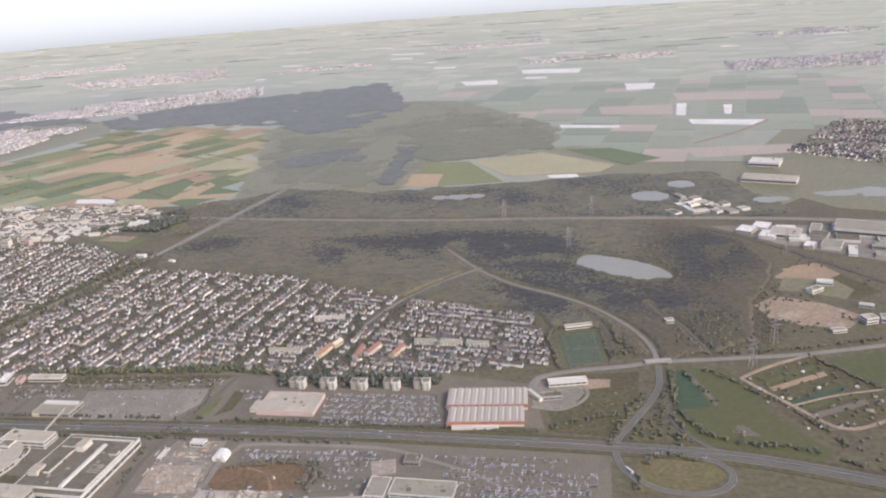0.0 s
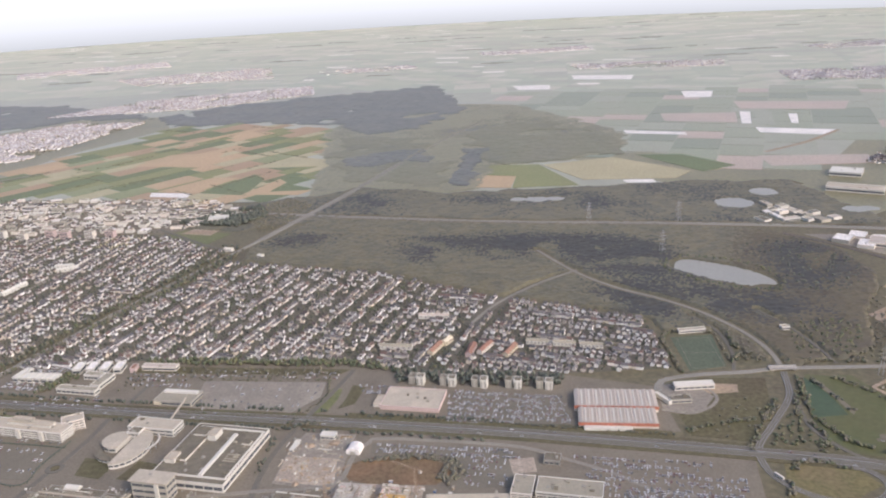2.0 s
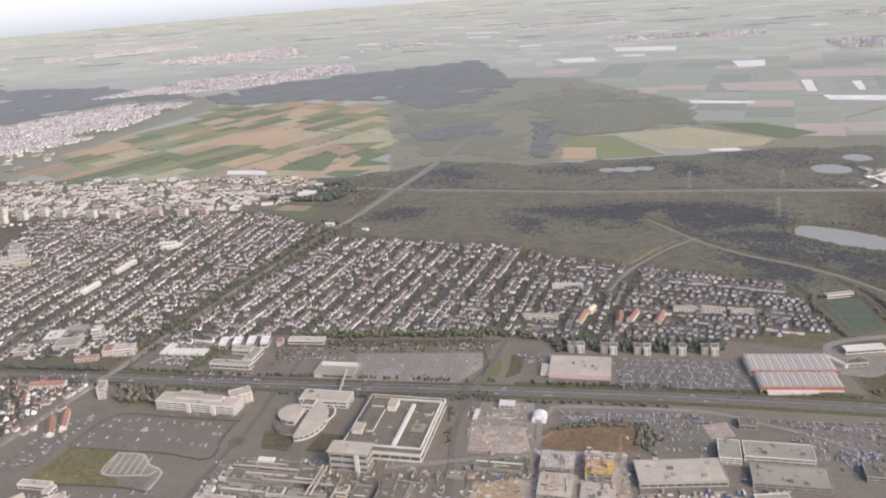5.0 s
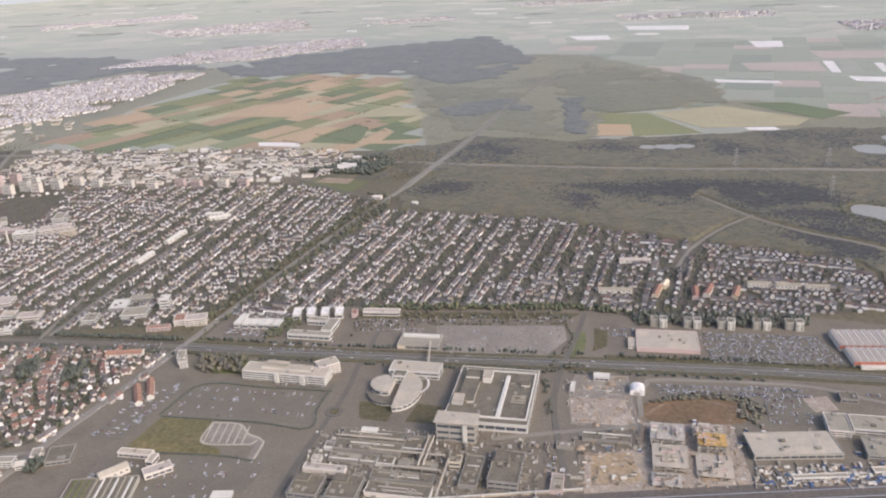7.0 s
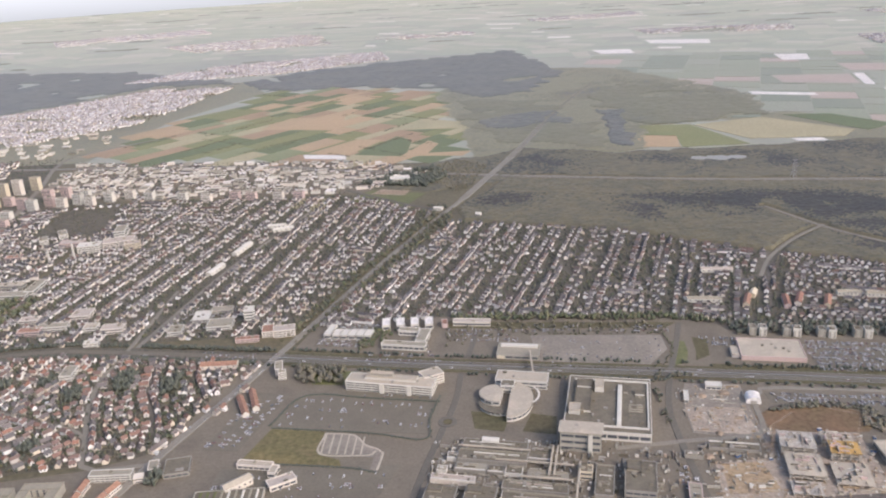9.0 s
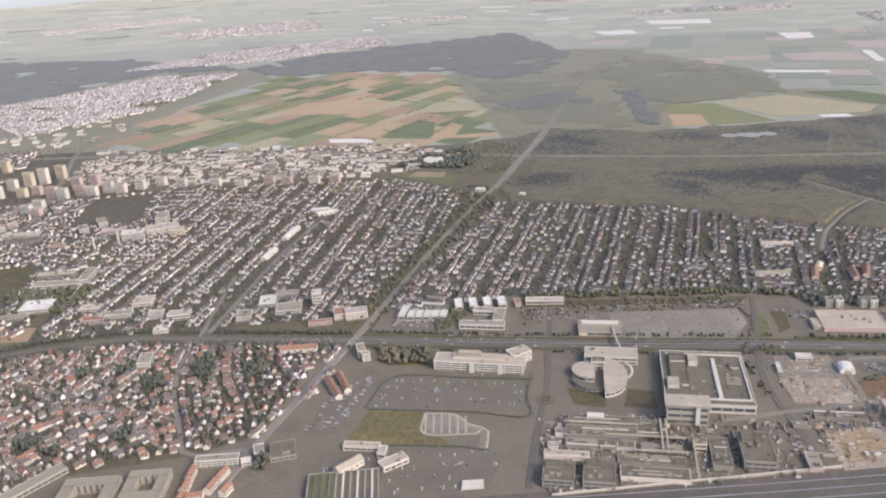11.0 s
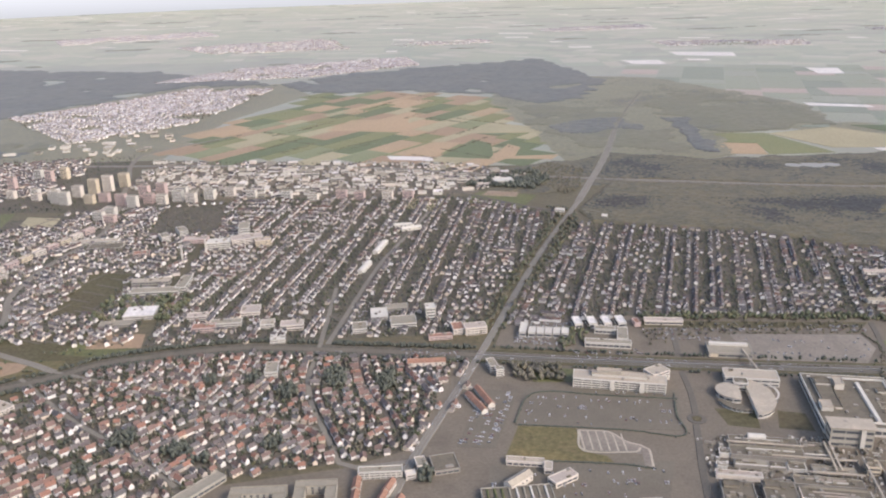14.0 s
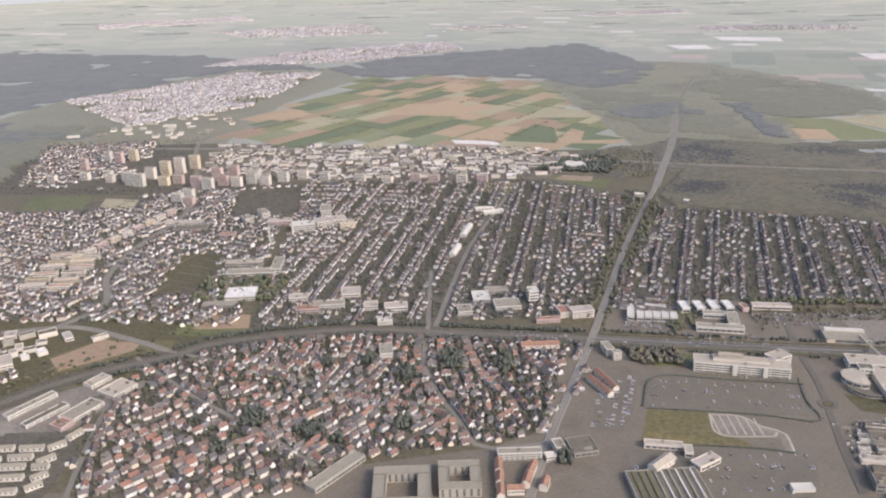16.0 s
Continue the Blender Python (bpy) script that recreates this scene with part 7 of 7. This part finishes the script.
garden_trees("garden_trees", D1, 4.0, 81, "garden trees among the houses")
garden_trees("garden_trees", D2, 3.8, 82, "garden trees among the houses")
garden_trees("garden_trees", D3, 2.7, 83, "garden trees among the near houses")
garden_trees("garden_trees", D4, 3.9, 84, "garden trees among houses and flats")
garden_trees("scrub_trees", [(-490, 556), (-448, 556), (-446, 650), (-492, 655)], 5.0, 89, "brush and trees on the school field")
wood("allotment_trees", scatter([(-490, 742), (-420, 738), (-400, 800), (-410, 846), (-480, 848)], 6.0, 87, free=False), TWIGS, 88, 1.0, 1.2, "small trees on the allotments", "trees")
garden_trees("park_trees", [(-760, 840), (-800, 1080), (-600, 1090), (-556, 905), (-470, 870), (-420, 855), (-560, 826)], 8, 85, "trees among the tower blocks")
garden_trees("estate_trees", [(-560, 905), (-560, 1052), (-160, 1000), (-70, 930), (-160, 862), (-420, 866)], 8, 86, "trees between trading halls")

for poly in VILLAGES:
    wood("village_trees", scatter(poly, 9 if poly[0][1] < 2000 else 16, int(poly[0][1])), TWIGS, int(poly[0][1]) + 1, 1.5, 2.0, "trees among the distant village houses", "trees")
AVE = [(-176, 508), (-152, 512), (-62, 746), (-58, 800), (-92, 806), (-82, 780)]
for k, (mat, st) in enumerate(((LEAF, 6.4), (TWIGS, 5.6), (DARKLEAF, 6.6))):
    wood("avenue_trees", scatter(AVE, st, 600 + k), mat, 610 + k, 1.4, 2.6, "trees and bushes along the avenue", "trees")
WOOD = [(-46, 750), (92, 709), (195, 648), (318, 590), (322, 566), (358, 566), (384, 506), (430, 512), (458, 530), (478, 590), (508, 640), (520, 670), (515, 730), (470, 800), (364, 832), (213, 854), (35, 893), (0, 900), (-20, 850), (-56, 790)]
POND = ring(396, 683, 46, 30, 16, 0.05, 3, -42)


bare = lambda x, y: not inside(POND, x, y)
EDGE = [(-50, 752), (92, 711), (195, 650), (300, 600), (306, 612), (262, 648), (200, 690), (96, 736), (-48, 776)]
POCKETS = [[(103, 806), (185, 812), (287, 807), (355, 779), (370, 738), (349, 665), (262, 700), (273, 724), (233, 750), (192, 734), (164, 784), (141, 734), (115, 739)],
           [(367, 623), (382, 689), (349, 665), (286, 674), (280, 636), (292, 592), (339, 581)], [(305, 658), (347, 652), (410, 636), (445, 612), (447, 557), (409, 572), (379, 592), (341, 598)],
           [(439, 740), (480, 768), (512, 735), (503, 668), (460, 634), (429, 639), (443, 678)], [(-40, 800), (10, 790), (30, 830), (-20, 850)]]


def dark_wood(x, y, g):
    return any(inside(p, x + g.normal(0, 11), y + g.normal(0, 8)) for p in POCKETS) and n2(x, y, 0.03, 9) + g.normal(0, 0.15) > -0.32


def dark_scrub(x, y, g):
    return n2(x, y, 0.011, 3) + 0.5 * n2(x, y, 0.03, 6) + g.normal(0, 0.3) > 0.42


woodland("wood_olive", WOOD, 1.9, 2.0, [WOODTOP, DARKTOP, BROWNTOP], lambda x, y, g: 1 if dark_wood(x, y, g) else 2 if x - 0.35 * y + g.normal(0, 14) > 165 else 0, "olive-brown budding woodland with dark bare stands", 5, 0.1)
canopy("wood_edge", EDGE, 1.7, 2.6, WOODTOP, "tall olive strip of trees along the town", 9, 0.15)
wood("wood_trees", scatter([(440, 640), (452, 700), (433, 760), (493, 768), (520, 690), (480, 620)], 8.5, 94, bare), DARKLEAF, 304, 1.5, 2.0, "dark green crowns round the pond", "wood")
wood("wood_trees", scatter(ring(396, 683, 54, 36, 16, 0.05, 3, -42), 4.2, 96, bare), LEAF, 308, 1.3, 1.9, "light green crowns along the pond's shore", "wood")
wood("wood_trees", scatter([(404, 520), (436, 516), (470, 560), (450, 580), (412, 572)], 4.4, 97), LEAF, 307, 1.3, 1.8, "light crowns and brush beside the cross road", "wood")
NORTH = [(-150, 870), (-80, 860), (30, 905), (213, 866), (364, 844), (531, 812), (600, 815), (560, 1000), (430, 1010), (200, 995), (130, 1000), (20, 1040), (-30, 1005), (-120, 960)]
woodland("rough_land", [(-36, 1000), (130, 1000), (180, 1010), (200, 1140), (380, 1185), (415, 1300), (390, 1420), (240, 1700), (-60, 1800), (-100, 1450), (-62, 1240)], 4.5, 0.6, [ROUGHLAND, CANOPY, DARKCANOPY], lambda x, y, g: int(min(2, max(0, 0.55 + 1.9 * n2(x, y, 0.006, 4) + 1.4 * n2(x, y, 0.02, 8) + g.normal(0, 0.3)))), "dull olive brush land between woods", 14, 0.5)
woodland("wood_north", NORTH, 2.6, 1.4, [WOODTOP, DARKTOP], dark_scrub, "olive and dark scrub woodland behind the motorway", 6, 0.3)
for label, mat, cell, high, poly in (
    ("dark tall strip of wood", DARKCANOPY, 3, 2.0, [(139, 1027), (165, 1015), (187, 1251), (159, 1277)]),
    ("dark square wood", DARKCANOPY, 4, 1.8, [(-24, 1239), (94, 1279), (105, 1184), (-7, 1160)]),
    ("dark wood behind the fields", DARKCANOPY, 4.5, 1.6, [(-514, 1735), (-386, 1877), (-163, 1975), (51, 2058), (100, 1887), (140, 1667), (60, 1456), (-15, 1416), (-80, 1519), (-240, 1605), (-438, 1600)]),
    ("dark forest beyond the village", DARKCANOPY, 7, 1.6, [(-1000, 1250), (-930, 1420), (-862, 1520), (-709, 1740), (-520, 1720), (-865, 1984), (-1417, 2131), (-2000, 2000), (-1900, 1250)]),
    ("dark forest on the plain", DARKCANOPY, 7, 1.6, [(-1900, 1230), (-1000, 1230), (-760, 1120), (-820, 1085), (-1300, 1000), (-1900, 1000)]),
    ("olive brush beyond the tower blocks", CANOPY, 5, 1.4, [(-1250, 820), (-1000, 830), (-770, 780), (-765, 840), (-805, 1085), (-730, 1170), (-900, 1200), (-1300, 1005)]),
    ("olive rough wood behind the strip", CANOPY, 4, 1.4, [(170, 1290), (200, 1150), (260, 1150), (380, 1190), (410, 1300), (250, 1520), (150, 1400)]),
    ("olive rough wood by the road", CANOPY, 4, 1.3, [(0, 1070), (130, 1030), (140, 1170), (110, 1180), (100, 1290), (60, 1380), (-60, 1420), (-50, 1250)]),
):
    canopy("wood_far", poly, cell, high, mat, label, int(abs(poly[0][0])) % 50, 0.7, -0.5)
for label, mat, step, size, high, poly in (
    ("dark wood beside the hall", DARKLEAF, 3.4, 2.4, 4, [(-166, 893), (-90, 872), (-66, 915), (-86, 954), (-140, 925)]),
    ("hedges round the junction", LEAF, 4.0, 1.1, 1.2, [(350, 395), (344, 412), (372, 450), (376, 426), (388, 402), (360, 398)]),
    ("scrub by the lane", TWIGS, 3.6, 1.2, 1.4, [(356, 512), (350, 600), (380, 560), (384, 510)]),
    ("scrub beside the cross road", TWIGS, 4.6, 1.1, 1.1, [(430, 508), (446, 530), (500, 600), (520, 585), (470, 512)]),
    ("bushes on the slope", TWIGS, 9, 1.1, 0.9, [(310, 424), (350, 470), (368, 452), (345, 412)]),
    ("trees among the allotments", TWIGS, 9.0, 1.2, 1.2, [(436, 470), (485, 496), (512, 451), (540, 440), (470, 370), (452, 412)]),
    ("bushes round the hollow", TWIGS, 2.2, 1.4, 1.2, [(122, 400), (150, 406), (176, 400), (182, 384), (172, 374), (166, 380), (170, 396), (150, 400), (126, 396)]),
    ("trees behind the retail strip", LEAF, 3.0, 1.5, 2.6, [(-55, 527), (96, 516), (132, 506), (132, 512), (96, 526), (-58, 536)]),
    ("trees among the tower blocks", DARKLEAF, 4.0, 1.7, 3.2, [(130, 492), (240, 478), (244, 496), (132, 508)]),
    ("trees by the crossing", TWIGS, 3.0, 1.6, 3.0, [(-150, 444), (-156, 468), (-122, 466), (-120, 440)]),
    ("young trees along the retail car park", TWIGS, 5.0, 1.1, 1.8, [(-58, 486), (-8, 502), (86, 498), (100, 512), (-8, 520), (-60, 514)]),
    ("bushes round the school", LEAF, 3.4, 1.3, 2.2, [(-118, 486), (-112, 516), (-94, 514), (-100, 494)]),
    ("scrub between estate and avenue", TWIGS, 5.0, 1.6, 1.8, [(-110, 950), (-60, 850), (-40, 870), (-20, 960), (-60, 990)]),
    ("brush on the sandy yards", TWIGS, 7.0, 1.2, 1.3, [(480, 600), (510, 640), (560, 690), (590, 640), (560, 560), (500, 530), (470, 540)]),
    ("trees of the allotments between flats", TWIGS, 7.5, 1.2, 1.6, [(-490, 742), (-420, 738), (-400, 800), (-410, 846), (-480, 848)]),
    ("brush along the railway cutting", TWIGS, 6.5, 1.2, 1.2, [(-610, 396), (-540, 404), (-500, 432), (-440, 470), (-450, 478), (-530, 446), (-610, 430)]),
    ("trees along the railway cutting", LEAF, 10, 1.3, 1.8, [(-610, 396), (-540, 404), (-500, 432), (-440, 470), (-420, 500), (-460, 500), (-530, 446), (-610, 430)]),
    ("trees round the gym", LEAF, 3.6, 2.0, 3.2, [(-450, 545), (-392, 545), (-380, 590), (-455, 590)]),
):
    wood("trees", scatter(poly, step, int(abs(poly[0][0]) + 7)), mat, int(abs(poly[0][1])), size, high, label, "trees")
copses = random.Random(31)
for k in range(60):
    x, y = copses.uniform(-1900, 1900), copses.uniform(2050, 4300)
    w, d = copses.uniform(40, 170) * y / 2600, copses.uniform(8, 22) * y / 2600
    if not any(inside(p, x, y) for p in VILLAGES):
        canopy("wood_far", ring(x, y, w / 2, d / 2, 10, 0.18, k), 9 * y / 2600, 3.0, FARWOOD, "distant copse between fields with haze painted into its colour", k % 20, 0.2)


def hedge_line(pts, step, mat, size, high, label, seed):
    """A ragged line of bushes."""
    g = random.Random(seed)
    line = smooth(pts, step * 0.6)
    for m, k in ((mat, 0.62), (TWIGS if mat is not TWIGS else LEAF, 0.3)):
        spots = [(p.x + g.gauss(0, size * 0.7), p.y + g.gauss(0, size * 0.7)) for p in line if g.random() < k and n2(p.x, p.y, 0.09, seed) > -0.28]
        wood("hedge", spots, m, seed + int(k * 100), size * 0.72, high * 0.8, label, "hedge")
    if high < 0.8:
        low = strip(smooth(pts, 1.2), size * 0.55, -size * 0.55, 0.25 + high * 0.8, high * 0.8)
        tagged(part("hedge", ([(x + g.uniform(-0.15, 0.15), y + g.uniform(-0.15, 0.15), z + g.uniform(-0.1, 0.1)) for x, y, z in low[0]], low[1]), mat, None, label, "stuff"), category="hedge")


hedge_line([(0, 456), (68, 451), (86, 472), (86, 496)], 1.6, TWIGS, 0.9, 1.0, "low hedge round the empty car park", 501)
hedge_line([(104, 450), (160, 443), (240, 431), (300, 421)], 1.8, DARKLEAF, 1.0, 1.1, "dark hedge along the main road by the shops", 520)
hedge_line([(-4, 501), (40, 499), (86, 497)], 2.2, TWIGS, 0.9, 1.2, "row of small trees by the car park", 502)
hedge_line([(-154, 394), (-98, 386), (-67, 379), (-65, 400), (-60, 424)], 1.6, DARKLEAF, 0.7, 0.6, "low dark hedge between car park and lawn", 521)
hedge_line([(-163, 361), (-110, 355), (-90, 350)], 1.6, DARKLEAF, 0.7, 0.6, "low dark hedge south of the lawn", 522)
hedge_line([(-156, 396), (-141, 428), (-100, 423), (-60, 417)], 1.6, DARKLEAF, 0.7, 0.7, "low hedge round the works car park", 503)
hedge_line([(-114, 486), (-106, 512)], 1.2, LEAF, 1.6, 2.6, "light green trees beside the school", 504)
hedge_line([(-118, 488), (-111, 512)], 1.4, LEAF, 1.5, 2.4, "light green trees beside the school", 505)
hedge_line([(306, 424), (330, 432), (356, 440), (370, 458)], 1.7, LEAF, 1.5, 1.7, "bushes along the loop road", 506)
hedge_line([(392, 486), (388, 462), (386, 436), (398, 408), (420, 396)], 1.4, LEAF, 1.5, 1.8, "bushes along the slip road", 507)
hedge_line([(358, 512), (365, 526), (366, 556)], 1.4, LEAF, 1.5, 1.9, "light green bushes by the lane", 508)
hedge_line([(322, 498), (321, 556), (358, 560)], 1.2, TWIGS, 1.4, 1.9, "trees round the sports pitch", 509)
hedge_line([(414, 488), (434, 460), (454, 424), (466, 392)], 1.8, TWIGS, 1.5, 1.6, "bushes between meadow and allotments", 510)
hedge_line([(486, 500), (500, 470), (516, 446), (530, 420)], 1.8, TWIGS, 1.5, 1.6, "bushes beside the allotments", 511)
hedge_line([(346, 362), (354, 384), (362, 392), (378, 388), (388, 380)], 1.5, TWIGS, 1.6, 1.7, "bushes inside the loop", 512)
hedge_line([(338, 404), (352, 430), (368, 452)], 1.6, TWIGS, 1.5, 1.6, "bushes between the slip roads", 515)
hedge_line([(386, 472), (377, 440), (384, 418), (376, 402)], 1.5, LEAF, 1.5, 1.7, "bushes between the slip roads", 516)
hedge_line([(420, 398), (440, 392), (462, 376), (500, 356)], 1.7, TWIGS, 1.6, 1.6, "bushes along the main road embankment", 517)
hedge_line([(390, 508), (402, 512), (440, 508), (486, 510), (540, 518)], 2.0, TWIGS, 1.5, 1.7, "scrub along the cross road", 518)
hedge_line([(400, 484), (406, 462), (410, 444)], 1.4, DARKLEAF, 1.3, 1.6, "dark brush in the meadow", 519)
hedge_line([(66, 388), (66, 430), (74, 446)], 2.2, DARKLEAF, 1.2, 1.8, "dark trees along the works road", 513)
hedge_line([(76, 436), (84, 440), (90, 438)], 1.4, DARKLEAF, 1.5, 2.2, "dark trees at the crossroads", 514)
rows = random.Random(27)
for k in range(26):
    x, y = rows.uniform(-520, -70), rows.uniform(1040, 1540)
    a, ln = radians(rows.choice((-37, 53)) + rows.uniform(-8, 8)), rows.uniform(30, 110)
    pts = [(x + t * ln * math.cos(a), y + t * ln * math.sin(a)) for t in (-0.5, 0, 0.5)]
    if all(inside(LEFT_FIELDS, *p) for p in pts):
        hedge_line(pts, 2.6, TWIGS, 1.5, 1.0, "brown hedgerow between two fields", 700 + k)
hedge = []
q = random.Random(15)
for p in smooth(MAIN, 2.6):
    for off in (-11.5, 11.2):
        if q.random() < 0.72 and -440 < p.x < 200:
            hedge.append((p.x + q.uniform(-0.8, 0.8), p.y + off + q.uniform(-0.8, 0.8)))
for p in smooth(MAIN[2:8], 2.2):
    for off in (-8.2, 8.2, -9.6, 9.6):
        hedge.append((p.x + q.uniform(-0.8, 0.8), p.y + off + q.uniform(-0.8, 0.8)))
wood("hedge", [h for h in hedge if clear_of(h[0], h[1], 0.3)], DARKLEAF, 401, 1.3, 1.9, "dark hedges along the main road", "hedge")
# ---- parked cars ----
def car_parts():
    body = join(cuboid(-1.05, -0.44, 0.16, 1.05, 0.44, 0.44, 0.04))
    cab = cuboid(-0.75, -0.4, 0.442, 0.5, 0.4, 0.72, 0.16)
    return body, cab


BODY, CAB = car_parts()


def car_thing(x, y, ang):
    r = root("car", x, y, ang, "parked car with glossy paint", "car", "parked cars", 0.26)
    part("body", cached(("body",), lambda: BODY), CARS, r)
    part("cabin", cached(("cabin",), lambda: CAB), GLASS, r)
    for a in (-0.65, 0.65):
        for b in (-0.4, 0.4):
            w = part("wheel", cached(("wheel",), lambda: cuboid(-0.17, -0.06, 0, 0.17, 0.06, 0.33, 0.03)), RUBBER, r)
            w.matrix_local = pose(a, b, 0)


def bays(poly, heading, row, full, seed):
    q, out = random.Random(seed), []
    c, s = math.cos(radians(heading)), math.sin(radians(heading))
    along = [(x * c + y * s, -x * s + y * c) for x, y in poly]
    u0, u1, v0, v1 = min(p[0] for p in along), max(p[0] for p in along), min(p[1] for p in along), max(p[1] for p in along)
    v, k = v0 + 1.5, 0
    while v < v1:
        u = u0
        while u < u1:
            if q.random() < full and inside(along, u, v):
                out.append((u * c - v * s, u * s + v * c, heading + 90 + q.uniform(-3, 3)))
            u += 1.45
        k += 1
        v += 2.3 if k % 2 else row
    return out


cars = bays([(168, 440), (243, 434), (240, 472), (168, 479)], -9, 4.6, 0.66, 1)
cars += bays([(128, 416), (204, 408), (212, 399), (174, 401), (128, 407)], -8, 4.6, 0.7, 2)
cars += bays([(180, 374), (183, 400), (204, 398), (204, 374)], -8, 5, 0.4, 3)
cars += bays([(240, 400), (316, 392), (318, 384), (262, 388)], -9, 4.6, 0.45, 20)
cars += bays([(240, 388), (330, 378), (320, 348), (270, 352)], -10, 5, 0.5, 4)
cars += bays([(-148, 494), (-108, 490), (-104, 524), (-138, 528)], -8, 4.2, 0.55, 5)
cars += bays([(-156, 396), (-66, 386), (-58, 426), (-146, 432)], -10, 7, 0.11, 6)
cars += bays([(-176, 318), (-92, 318), (-80, 354), (-172, 354)], 0, 7, 0.11, 7)
cars += bays([(-188, 376), (-170, 374), (-152, 430), (-172, 432)], 74, 5, 0.35, 8)
cars += bays([(5, 460), (66, 456), (80, 474), (80, 490), (0, 497)], -8, 7, 0.07, 9)
cars += bays([(-210, 462), (-186, 466), (-182, 484), (-222, 486)], 14, 4.5, 0.5, 10)
cars += bays([(-10, 505), (90, 500), (92, 511), (-8, 516)], -5, 4.5, 0.25, 13)
cars += bays([(60, 318), (68, 318), (68, 350), (60, 350)], 80, 4.5, 0.4, 14)
cars += bays([(-260, 515), (-215, 512), (-212, 566), (-262, 570)], 8, 5, 0.3, 15)
cars += bays([(-60, 496), (-10, 490), (-10, 512), (-58, 512)], -6, 5, 0.3, 16)
cars += bays([(-112, 470), (-60, 466), (-62, 480), (-112, 484)], -8, 5, 0.3, 17)
cars += bays([(250, 372), (318, 362), (316, 348), (262, 352)], -10, 4.6, 0.45, 18)
cars += bays([(105, 478), (165, 474), (165, 484), (108, 490)], -8, 5, 0.35, 19)
for line, n, off in ((MAIN[6:14], 60, 3.2), (MAIN[6:14], 60, -3.2), (AVENUE[:7], 40, 1.6), (AVENUE[:7], 40, -1.6)):
    pts = smooth(line, 3)
    q = random.Random(n + int(off))
    for _ in range(n // 3):
        i = q.randrange(1, len(pts) - 1)
        d = pts[i + 1] - pts[i - 1]
        nn = Vector((-d.y, d.x, 0)).normalized()
        cars.append((pts[i].x + nn.x * off, pts[i].y + nn.y * off, math.degrees(math.atan2(d.y, d.x))))
random.Random(4).shuffle(cars)
cars.sort(key=lambda c: c[1] > 440)
for x, y, ang in cars[:26]:
    car_thing(x, y, ang)
cv, cf, cm = [], [], []
for x, y, ang in cars[26:]:
    for piece, mi in ((BODY, 0), (CAB, 1)):
        pv, pf = moved(piece, x, y, 0.2, ang)
        n = len(cv)
        cv += pv
        cf += [tuple(i + n for i in t) for t in pf]
        cm += [0] * 6 if mi == 0 else [1, 0, 1, 1, 1, 1]
ob = part("parked_cars", (cv, cf), [CARS, GLASS], None, "rows of parked cars in many colours", "stuff")
ob.data.polygons.foreach_set("material_index", cm)
ob["category"] = "cars"
